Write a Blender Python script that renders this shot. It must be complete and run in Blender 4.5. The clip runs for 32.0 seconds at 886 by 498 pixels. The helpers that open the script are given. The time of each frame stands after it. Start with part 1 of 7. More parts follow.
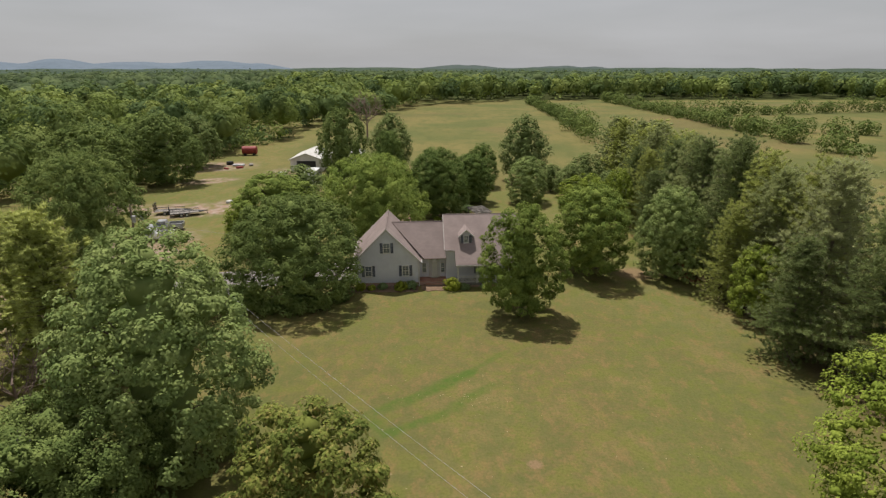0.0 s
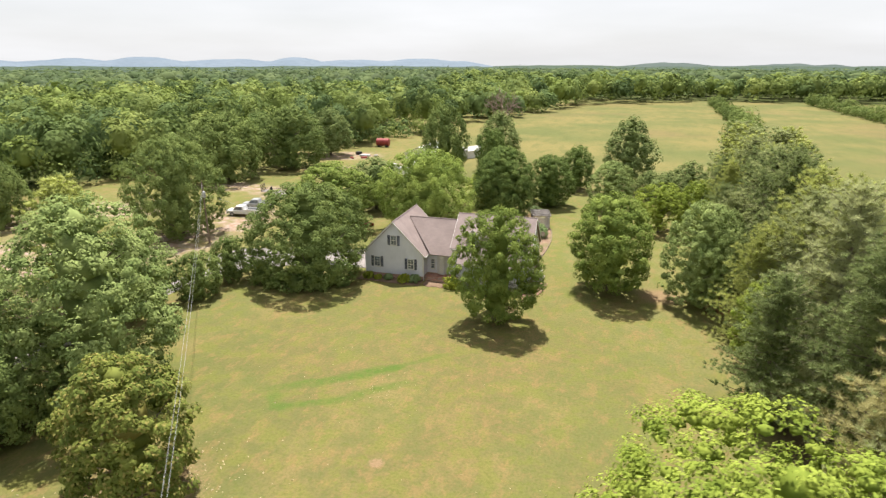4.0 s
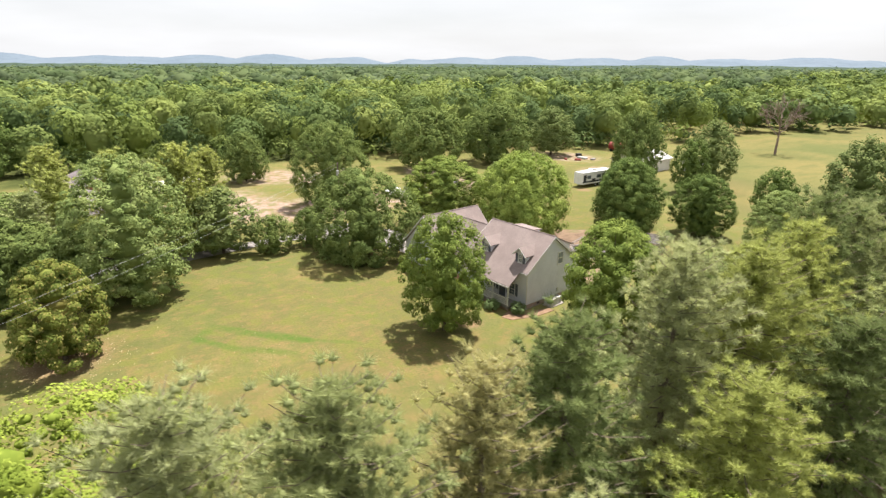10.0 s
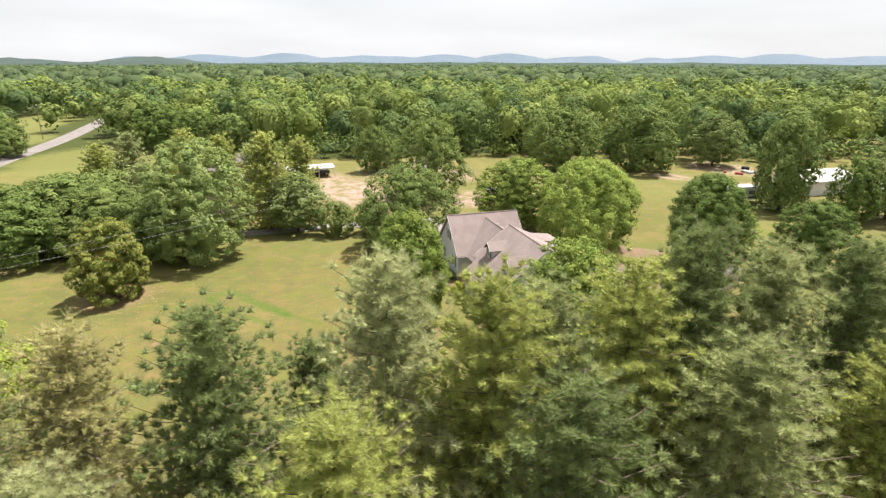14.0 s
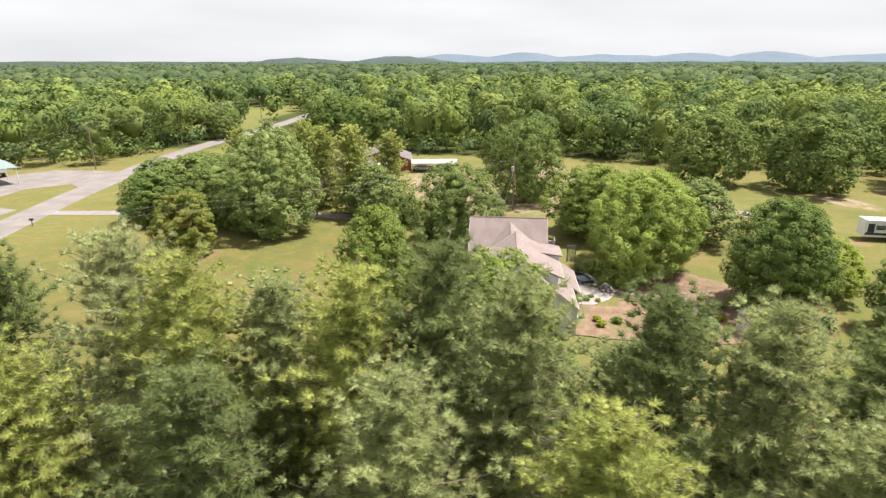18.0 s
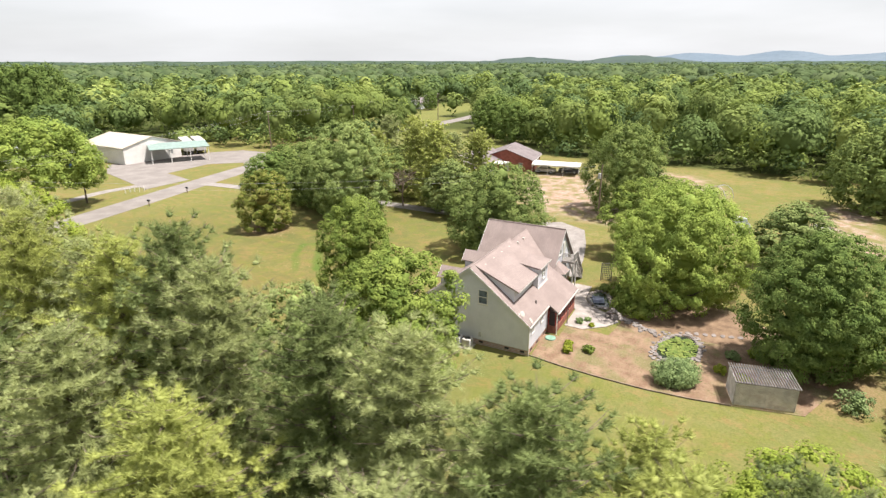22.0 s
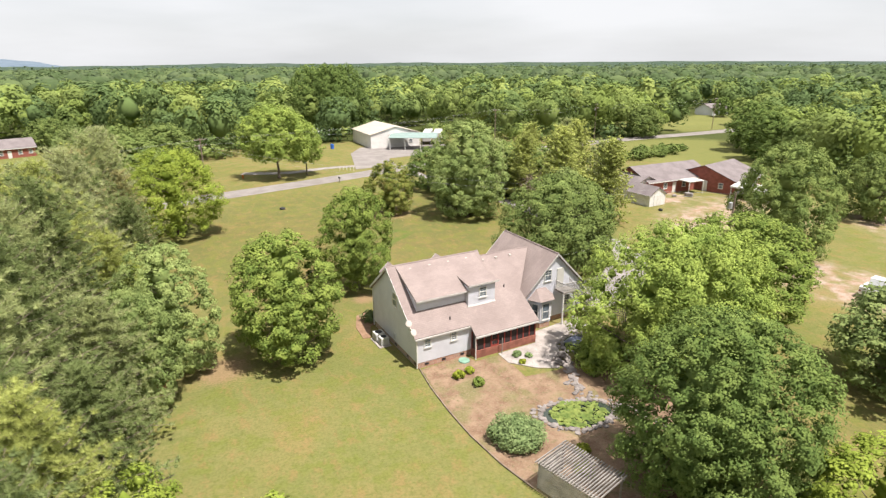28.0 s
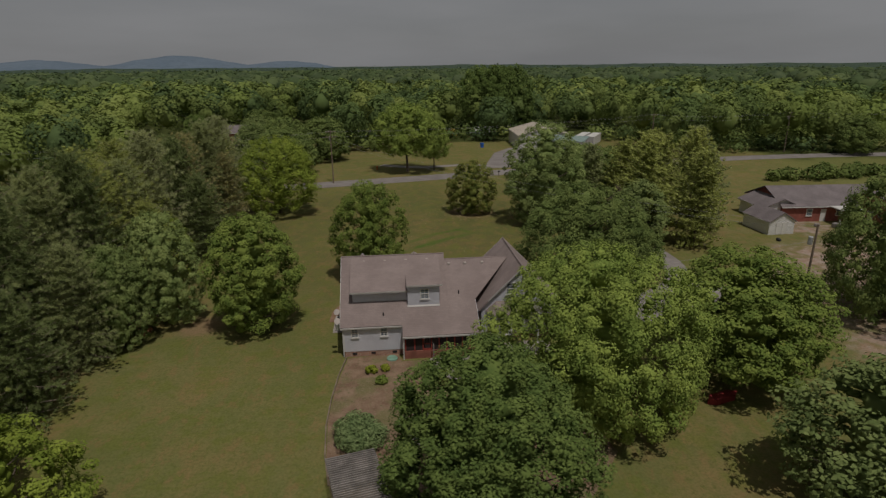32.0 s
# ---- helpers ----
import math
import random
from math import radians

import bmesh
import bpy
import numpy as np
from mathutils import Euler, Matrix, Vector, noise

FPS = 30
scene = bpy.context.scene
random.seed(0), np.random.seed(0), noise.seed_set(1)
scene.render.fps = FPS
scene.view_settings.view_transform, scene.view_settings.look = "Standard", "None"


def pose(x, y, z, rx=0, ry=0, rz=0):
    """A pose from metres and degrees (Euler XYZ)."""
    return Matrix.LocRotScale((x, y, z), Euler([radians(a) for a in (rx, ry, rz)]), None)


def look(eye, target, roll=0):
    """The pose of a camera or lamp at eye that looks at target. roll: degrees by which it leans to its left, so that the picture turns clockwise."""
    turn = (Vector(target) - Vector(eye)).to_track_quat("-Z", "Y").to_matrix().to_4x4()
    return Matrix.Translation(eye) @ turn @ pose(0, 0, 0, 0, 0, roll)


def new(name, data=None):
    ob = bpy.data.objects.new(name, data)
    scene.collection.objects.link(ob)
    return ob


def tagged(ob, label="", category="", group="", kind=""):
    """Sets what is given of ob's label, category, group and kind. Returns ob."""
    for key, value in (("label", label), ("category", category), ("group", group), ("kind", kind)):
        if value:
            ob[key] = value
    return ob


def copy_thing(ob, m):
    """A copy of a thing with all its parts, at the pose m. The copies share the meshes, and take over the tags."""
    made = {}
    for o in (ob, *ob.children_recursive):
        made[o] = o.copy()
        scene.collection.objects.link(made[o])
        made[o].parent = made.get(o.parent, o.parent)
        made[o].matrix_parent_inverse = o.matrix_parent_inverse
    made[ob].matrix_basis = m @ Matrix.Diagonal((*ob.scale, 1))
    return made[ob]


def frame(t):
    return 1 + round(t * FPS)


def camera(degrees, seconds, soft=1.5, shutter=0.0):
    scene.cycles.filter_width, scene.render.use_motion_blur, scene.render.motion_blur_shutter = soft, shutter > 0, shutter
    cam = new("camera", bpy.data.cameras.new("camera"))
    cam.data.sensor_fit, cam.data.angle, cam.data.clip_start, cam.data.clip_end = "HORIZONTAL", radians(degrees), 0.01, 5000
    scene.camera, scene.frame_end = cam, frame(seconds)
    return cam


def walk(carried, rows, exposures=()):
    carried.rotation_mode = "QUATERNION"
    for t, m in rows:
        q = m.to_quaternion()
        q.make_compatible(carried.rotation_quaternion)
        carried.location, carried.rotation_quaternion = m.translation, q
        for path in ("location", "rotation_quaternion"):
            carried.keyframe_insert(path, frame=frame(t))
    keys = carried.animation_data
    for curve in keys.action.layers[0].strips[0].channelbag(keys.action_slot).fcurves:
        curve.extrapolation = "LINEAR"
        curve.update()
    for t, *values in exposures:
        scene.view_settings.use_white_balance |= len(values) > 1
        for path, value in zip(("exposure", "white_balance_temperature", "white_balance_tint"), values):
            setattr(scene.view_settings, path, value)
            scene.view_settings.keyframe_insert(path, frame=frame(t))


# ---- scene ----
cam = camera(76.1, 32.0, soft=1.35, shutter=0.5)
METRES, EYE, TILT, LEAN, TURN = 190.0, 25.6, -18.0, 0.0, 0.0
ROWS = [
    (0.0, 0.0, 0.0, 0.0, 0.0, 0.0, -0.0),
    (0.5, 0.0088, -0.0009, -0.0001, 1.44, -0.04, -0.46),
    (1.0, 0.0184, -0.0021, -0.0004, 2.98, -0.04, -0.94),
    (1.5, 0.0304, -0.0014, -0.0002, 4.95, -0.09, -1.6),
    (2.0, 0.0458, 0.0009, 0.0006, 7.49, -0.27, -2.42),
    (2.5, 0.0622, 0.0042, 0.0017, 10.18, -0.46, -3.29),
    (3.0, 0.0785, 0.008, 0.0028, 12.92, -0.66, -4.18),
    (3.5, 0.0944, 0.0121, 0.0041, 15.67, -0.9, -5.01),
    (5.5, 0.1551, 0.0353, 0.0111, 26.72, -2.16, -8.47),
    (6.0, 0.1689, 0.0432, 0.0135, 29.51, -2.58, -9.21),
    (6.5, 0.1823, 0.0516, 0.0162, 32.32, -3.04, -9.95),
    (7.0, 0.1952, 0.0607, 0.019, 35.14, -3.53, -10.68),
    (7.5, 0.2079, 0.0702, 0.0223, 37.98, -4.11, -11.42),
    (8.0, 0.2197, 0.0804, 0.0258, 40.81, -4.7, -12.09),
    (8.5, 0.2315, 0.0907, 0.0294, 43.63, -5.31, -12.79),
    (9.0, 0.2424, 0.1015, 0.0336, 46.42, -6.03, -13.47),
    (9.5, 0.2531, 0.1133, 0.0374, 49.35, -6.71, -13.99),
    (10.0, 0.2627, 0.1249, 0.0416, 52.18, -7.45, -14.63),
    (10.5, 0.2719, 0.1377, 0.0456, 55.12, -8.18, -15.06),
    (11.0, 0.2803, 0.1505, 0.05, 58.02, -8.96, -15.6),
    (11.5, 0.2878, 0.1638, 0.0545, 60.94, -9.78, -16.02),
    (12.0, 0.2946, 0.1774, 0.059, 63.87, -10.63, -16.4),
    (12.5, 0.3006, 0.1913, 0.0635, 66.8, -11.47, -16.71),
    (13.0, 0.306, 0.2053, 0.0682, 69.74, -12.35, -17.07),
    (13.5, 0.3107, 0.2194, 0.0729, 72.65, -13.25, -17.38),
    (14.0, 0.3145, 0.2339, 0.0775, 75.56, -14.11, -17.57),
    (14.5, 0.3177, 0.2487, 0.0822, 78.54, -15.01, -17.74),
    (16.5, 0.3225, 0.3103, 0.1018, 90.57, -18.75, -17.96),
    (17.0, 0.3217, 0.3251, 0.1066, 93.52, -19.68, -17.92),
    (17.5, 0.3202, 0.3397, 0.1115, 96.47, -20.6, -17.85),
    (18.0, 0.318, 0.3543, 0.1162, 99.41, -21.52, -17.74),
    (18.5, 0.3151, 0.3691, 0.1208, 102.33, -22.44, -17.53),
    (19.0, 0.3112, 0.3837, 0.1254, 105.28, -23.35, -17.3),
    (19.5, 0.3065, 0.398, 0.1302, 108.19, -24.24, -17.02),
    (20.0, 0.3012, 0.4121, 0.1347, 111.12, -25.09, -16.72),
    (20.5, 0.2952, 0.4258, 0.1389, 114.0, -25.89, -16.36),
    (21.0, 0.2885, 0.439, 0.143, 116.84, -26.68, -16.04),
    (21.5, 0.2812, 0.4521, 0.147, 119.7, -27.47, -15.64),
    (22.0, 0.2731, 0.4649, 0.1508, 122.56, -28.22, -15.19),
    (22.5, 0.2644, 0.4775, 0.1548, 125.46, -28.97, -14.67),
    (23.0, 0.2553, 0.4894, 0.1587, 128.28, -29.69, -14.12),
    (23.5, 0.2455, 0.501, 0.1625, 131.09, -30.36, -13.53),
    (24.0, 0.2358, 0.5114, 0.1658, 133.74, -30.97, -13.0),
    (24.5, 0.2248, 0.5221, 0.1693, 136.53, -31.57, -12.34),
    (25.0, 0.2133, 0.5323, 0.1726, 139.31, -32.15, -11.66),
    (25.5, 0.2012, 0.5419, 0.1758, 142.1, -32.7, -10.96),
    (27.5, 0.1487, 0.5749, 0.1868, 153.09, -34.5, -8.02),
    (28.0, 0.1344, 0.5814, 0.1887, 155.82, -34.84, -7.22),
    (28.5, 0.1198, 0.5873, 0.1906, 158.55, -35.17, -6.4),
    (29.0, 0.105, 0.5925, 0.1925, 161.27, -35.46, -5.58),
    (29.5, 0.0897, 0.5971, 0.1939, 163.98, -35.68, -4.72),
    (30.0, 0.0743, 0.601, 0.1952, 166.67, -35.86, -3.87),
    (30.5, 0.0588, 0.6042, 0.196, 169.36, -36.0, -3.0),
    (31.0, 0.0431, 0.6067, 0.1966, 172.05, -36.11, -2.13),
    (31.5, 0.0272, 0.6087, 0.1967, 174.75, -36.19, -1.24),
    (32.0, 0.0112, 0.61, 0.1965, 177.46, -36.2, -0.34),
]
BASE = 0.97
EXPOSURES = [(t, BASE + stops) for t, stops in ((0.0, -1.03), (0.1, -0.8), (0.2, -0.52), (0.3, -0.22), (0.4, 0.0), (7.0, 0.0), (9.5, 0.07), (13.0, 0.06), (17.0, 0.0), (26.0, 0.0), (29.0, -0.09), (30.7, -0.09), (31.0, -0.33), (31.2, -0.55), (31.5, -1.04), (31.8, -1.78), (32.0, -2.3))]
walk(cam, [(t, pose(0, 0, EYE, TILT, LEAN, TURN) @ pose(METRES * x, METRES * y, METRES * z, 90 + pitch, roll, yaw)) for t, x, y, z, yaw, pitch, roll in ROWS], EXPOSURES)

# ---- light ----
SUN_TO = Vector((-0.15, 0.355, 0.92)).normalized()
world = bpy.data.worlds.new("world")
scene.world = world
world.use_nodes = True
wn, wl = world.node_tree.nodes, world.node_tree.links
sky = wn.new("ShaderNodeTexSky")
sky.sky_type, sky.sun_disc = "NISHITA", False
sky.sun_elevation, sky.sun_rotation = math.asin(SUN_TO.z), math.atan2(SUN_TO.x, SUN_TO.y)
sky.air_density, sky.dust_density = 1.0, 2.0
wc = wn.new("ShaderNodeTexCoord")
wm = wn.new("ShaderNodeMapping")
wm.inputs["Scale"].default_value = (1.2, 1.2, 7.0)
wl.new(wc.outputs["Generated"], wm.inputs["Vector"])
cl = wn.new("ShaderNodeTexNoise")
cl.inputs["Scale"].default_value, cl.inputs["Detail"].default_value = 1.8, 6.0
wl.new(wm.outputs["Vector"], cl.inputs["Vector"])
cr = wn.new("ShaderNodeMapRange")
cr.inputs["From Min"].default_value, cr.inputs["From Max"].default_value = 0.35, 0.72
cr.inputs["To Min"].default_value, cr.inputs["To Max"].default_value = 0.86, 0.97
wl.new(cl.outputs["Fac"], cr.inputs["Value"])
cc = wn.new("ShaderNodeMix")
cc.data_type = "RGBA"
# an overcast sky is brighter overhead than at the horizon
ws = wn.new("ShaderNodeSeparateXYZ")
wl.new(wc.outputs["Generated"], ws.inputs[0])
wz = wn.new("ShaderNodeMapRange")
wz.inputs["From Min"].default_value, wz.inputs["From Max"].default_value = 0.12, 0.9
wz.inputs["To Min"].default_value, wz.inputs["To Max"].default_value = 1.0, 1.05
wl.new(ws.outputs["Z"], wz.inputs["Value"])
wv = wn.new("ShaderNodeVectorMath")
wv.operation = "SCALE"
wv.inputs[0].default_value = (4.85, 4.87, 5.0)
wt = wn.new("ShaderNodeMapRange")
wt.inputs["From Min"].default_value, wt.inputs["From Max"].default_value = 0.34, 0.66
wt.inputs["To Min"].default_value, wt.inputs["To Max"].default_value = 0.9, 1.04
wl.new(cl.outputs["Fac"], wt.inputs["Value"])
wp = wn.new("ShaderNodeMath")
wp.operation = "MULTIPLY"
wl.new(wz.outputs["Result"], wp.inputs[0]), wl.new(wt.outputs["Result"], wp.inputs[1])
wl.new(wp.outputs[0], wv.inputs["Scale"])
wl.new(wv.outputs[0], cc.inputs["B"])
wl.new(cr.outputs["Result"], cc.inputs["Factor"])
wl.new(sky.outputs["Color"], cc.inputs["A"])
wl.new(cc.outputs["Result"], wn["Background"].inputs["Color"])
wn["Background"].inputs["Strength"].default_value = 0.1
sun = new("sun", bpy.data.lights.new("sun", "SUN"))
sun.data.energy, sun.data.angle, sun.data.color = 5.1, radians(0.6), (1.0, 0.94, 0.87)
sun.matrix_world = look(SUN_TO * 100, (0, 0, 0))


# ---- materials ----
class Nodes:
    """A material's node tree with short calls."""

    def __init__(self, name, rough=0.8, metal=0.0, spec=0.3):
        self.mat = bpy.data.materials.new(name)
        self.mat.use_nodes = True
        self.n, self.l = self.mat.node_tree.nodes, self.mat.node_tree.links
        self.b = self.n["Principled BSDF"]
        self.b.inputs["Roughness"].default_value = rough
        self.b.inputs["Metallic"].default_value = metal
        self.b.inputs["Specular IOR Level"].default_value = spec
        self.geo = self.n.new("ShaderNodeNewGeometry")
        self.obj = self.n.new("ShaderNodeObjectInfo")

    def put(self, value, socket):
        if isinstance(value, bpy.types.NodeSocket):
            self.l.new(value, socket)
        else:
            socket.default_value = (*value, 1) if isinstance(value, tuple) and len(value) == 3 and socket.type == "RGBA" else value

    def pos(self):
        return self.geo.outputs["Position"]

    def local(self):
        return self.n.new("ShaderNodeTexCoord").outputs["Object"]

    def noise(self, scale, detail=4.0, vec=None, rough=0.55):
        x = self.n.new("ShaderNodeTexNoise")
        x.inputs["Scale"].default_value, x.inputs["Detail"].default_value, x.inputs["Roughness"].default_value = scale, detail, rough
        self.put(vec or self.pos(), x.inputs["Vector"])
        return x.outputs["Fac"]

    def stretch(self, vec, scale, rot=(0, 0, 0)):
        x = self.n.new("ShaderNodeMapping")
        x.inputs["Scale"].default_value = scale
        x.inputs["Rotation"].default_value = [radians(a) for a in rot]
        self.put(vec, x.inputs["Vector"])
        return x.outputs["Vector"]

    def ramp(self, value, a, b, lo=0.0, hi=1.0):
        x = self.n.new("ShaderNodeMapRange")
        x.interpolation_type = "SMOOTHSTEP"
        for k, v in zip(("Value", "From Min", "From Max", "To Min", "To Max"), (value, a, b, lo, hi)):
            self.put(v, x.inputs[k])
        return x.outputs["Result"]

    def math(self, op, a, b=0.0):
        x = self.n.new("ShaderNodeMath")
        x.operation = op
        self.put(a, x.inputs[0]), self.put(b, x.inputs[1])
        return x.outputs[0]

    def mix(self, f, a, b, how="MIX"):
        x = self.n.new("ShaderNodeMix")
        x.data_type, x.blend_type = "RGBA", how
        self.put(f, x.inputs["Factor"]), self.put(a, x.inputs["A"]), self.put(b, x.inputs["B"])
        return x.outputs["Result"]

    def area(self, cx, cy, rx, ry, rot=0.0, soft=0.25, wob=0.3, box=False, noisy=None):
        """1 inside an ellipse or box on the ground, with a ragged soft edge."""
        m = self.n.new("ShaderNodeMapping")
        m.vector_type = "TEXTURE"
        m.inputs["Location"].default_value, m.inputs["Rotation"].default_value, m.inputs["Scale"].default_value = (cx, cy, 0), (0, 0, radians(rot)), (rx, ry, 1e6)
        self.put(self.pos(), m.inputs["Vector"])
        if box:
            v = self.n.new("ShaderNodeVectorMath")
            v.operation = "ABSOLUTE"
            self.put(m.outputs["Vector"], v.inputs[0])
            s = self.n.new("ShaderNodeSeparateXYZ")
            self.put(v.outputs[0], s.inputs[0])
            d = self.math("MAXIMUM", s.outputs[0], s.outputs[1])
        else:
            v = self.n.new("ShaderNodeVectorMath")
            v.operation = "LENGTH"
            self.put(m.outputs["Vector"], v.inputs[0])
            d = v.outputs["Value"]
        if noisy is not None:
            d = self.math("ADD", d, self.math("MULTIPLY", self.math("SUBTRACT", noisy, 0.5), wob * 2))
        return self.ramp(d, 1.0 + soft, 1.0 - soft)

    def bump(self, height, dist=0.02, strength=0.5):
        x = self.n.new("ShaderNodeBump")
        x.inputs["Distance"].default_value, x.inputs["Strength"].default_value = dist, strength
        self.put(height, x.inputs["Height"])
        self.l.new(x.outputs["Normal"], self.b.inputs["Normal"])

    def done(self, colour):
        self.put(colour, self.b.inputs["Base Color"])
        return self.mat


def plain(name, colour, rough=0.7, metal=0.0, vary=0.18, scale=1.5, fine=25.0, bump=0.004):
    """A painted, metal or plastic surface with stains at two scales."""
    k = Nodes(name, rough, metal)
    v = k.local()
    big, small = k.noise(scale, 5, v), k.noise(fine, 3, v)
    dark = tuple(c * (1 - vary) for c in colour)
    lite = tuple(min(0.9, c * (1 + vary)) for c in colour)
    c = k.mix(k.ramp(big, 0.3, 0.7), dark, lite)
    c = k.mix(k.ramp(small, 0.35, 0.75, 0.0, 0.25), c, tuple(x * 0.7 for x in colour))
    if bump:
        k.bump(small, bump)
    return k.done(c)


def foliage(name, dark, lite, dry=None, through_light=0.24, patch=0.6, other=None, kinds=None):
    """Leaves: tint by clump, by leaf and by tree, with light through the blade."""
    k = Nodes(name, 0.85, 0.0, 0.06)
    cool = lambda c: c and (c[0], c[1] * 0.97, c[2] * 1.05)
    dark, lite, dry, other = cool(dark), cool(lite), cool(dry), cool(other)
    leaf = k.geo.outputs["Random Per Island"]
    c = k.mix(k.ramp(k.noise(patch, 3), 0.36, 0.64), dark, lite)
    c = k.mix(k.math("MULTIPLY", leaf, 0.15 if kinds else 0.35), c, tuple(x * 1.2 for x in lite))
    c = k.mix(k.math("MULTIPLY", k.obj.outputs["Random"], 0.35), c, tuple(x * 0.8 for x in dark))
    if other:
        c = k.mix(k.ramp(k.noise(patch * 0.45, 2), 0.45, 0.6, 0, 0.7), c, other)
    if kinds:
        # each tree of a wood is of its own kind and tint
        at = k.n.new("ShaderNodeAttribute")
        at.attribute_name = "tree_kind"
        for lo, hi, tint in kinds:
            c = k.mix(k.ramp(at.outputs["Fac"], lo, hi, 0, 0.75), c, tint)
    if dry:
        c = k.mix(k.ramp(leaf, 0.72, 0.9, 0.0, 0.85), c, dry)
    mat = k.done(c)
    tr = k.n.new("ShaderNodeBsdfTranslucent")
    k.l.new(c, tr.inputs["Color"])
    ms = k.n.new("ShaderNodeMixShader")
    ms.inputs[0].default_value = through_light
    k.l.new(k.b.outputs[0], ms.inputs[1]), k.l.new(tr.outputs[0], ms.inputs[2])
    k.l.new(ms.outputs[0], k.n["Material Output"].inputs["Surface"])
    return mat


LEAF_MAPLE = foliage("maple leaves", (0.115, 0.175, 0.036), (0.26, 0.328, 0.07), patch=0.9)
LEAF_DARK = foliage("dark maple leaves", (0.088, 0.142, 0.036), (0.18, 0.245, 0.062), patch=0.9)
LEAF_OAK = foliage("oak leaves", (0.11, 0.162, 0.045), (0.225, 0.285, 0.08))
LEAF_SILVER = foliage("silver maple leaves", (0.155, 0.228, 0.048), (0.302, 0.382, 0.082))
LEAF_GUM = foliage("sweetgum leaves", (0.155, 0.222, 0.065), (0.315, 0.385, 0.125))
LEAF_THIN = foliage("thin grey-green leaves", (0.12, 0.17, 0.052), (0.235, 0.29, 0.095))
LEAF_MAGNOLIA = foliage("magnolia leaves", (0.12, 0.165, 0.035), (0.25, 0.285, 0.062), (0.36, 0.32, 0.095), 0.3)
LEAF_BRIGHT = foliage("young bright leaves", (0.14, 0.2, 0.028), (0.3, 0.37, 0.06))
LEAF_WOODS = foliage("woodland leaves", (0.125, 0.178, 0.05), (0.24, 0.3, 0.083), patch=0.12, through_light=0.24, kinds=((0.45, 0.3, (0.12, 0.175, 0.062)), (0.22, 0.1, (0.095, 0.142, 0.058)), (0.6, 0.75, (0.22, 0.28, 0.072)), (0.86, 0.93, (0.28, 0.325, 0.098))))
# duller and bluer than the near woods: distance haze put into the leaf colour
LEAF_FAR = foliage("far woodland leaves, haze-tinted", (0.066, 0.1, 0.048), (0.138, 0.182, 0.082), patch=0.15, through_light=0.3, kinds=((0.45, 0.3, (0.085, 0.125, 0.05)), (0.6, 0.75, (0.145, 0.19, 0.076))))
LEAF_HEDGE = foliage("hedgerow leaves", (0.09, 0.135, 0.035), (0.19, 0.245, 0.065), patch=0.2)
NEEDLE_DEEP = foliage("deep green pine needles", (0.165, 0.215, 0.076), (0.275, 0.338, 0.12), patch=0.35, through_light=0.4)
NEEDLE = foliage("pine needles", (0.318, 0.365, 0.101), (0.472, 0.52, 0.15), patch=0.35, through_light=0.4)
NEEDLE_GREY = foliage("grey pine needles", (0.292, 0.338, 0.137), (0.424, 0.478, 0.192), patch=0.35, through_light=0.4)
NEEDLE_SOFT = foliage("soft pale grey-green pine needles", (0.35, 0.39, 0.178), (0.48, 0.52, 0.235), patch=0.35, through_light=0.45)
NEEDLE_PALE = foliage("pale yellowish pine needles", (0.31, 0.31, 0.12), (0.56, 0.53, 0.23), patch=0.35, through_light=0.48)
LEAF_BUSH = foliage("shrub leaves", (0.12, 0.18, 0.065), (0.25, 0.33, 0.13), patch=2.0)
LEAF_LIME = foliage("yellow-green shrub leaves", (0.160, 0.211, 0.020), (0.319, 0.352, 0.050), patch=2.0)
LEAF_LILY = foliage("lily pads", (0.12, 0.18, 0.045), (0.24, 0.29, 0.075), patch=2.0)


def bark_material(name, a, b):
    k = Nodes(name, 0.95)
    v = k.stretch(k.local(), (7, 7, 1.2))
    f = k.noise(1.5, 6, v)
    k.bump(f, 0.03)
    return k.done(k.mix(k.ramp(f, 0.3, 0.7), a, b))


BARK = bark_material("bark", (0.06, 0.045, 0.035), (0.17, 0.135, 0.105))
BARK_PINE = bark_material("pine bark", (0.1, 0.075, 0.06), (0.24, 0.19, 0.15))
BARK_DEAD = bark_material("dead bark", (0.16, 0.115, 0.095), (0.27, 0.205, 0.17))


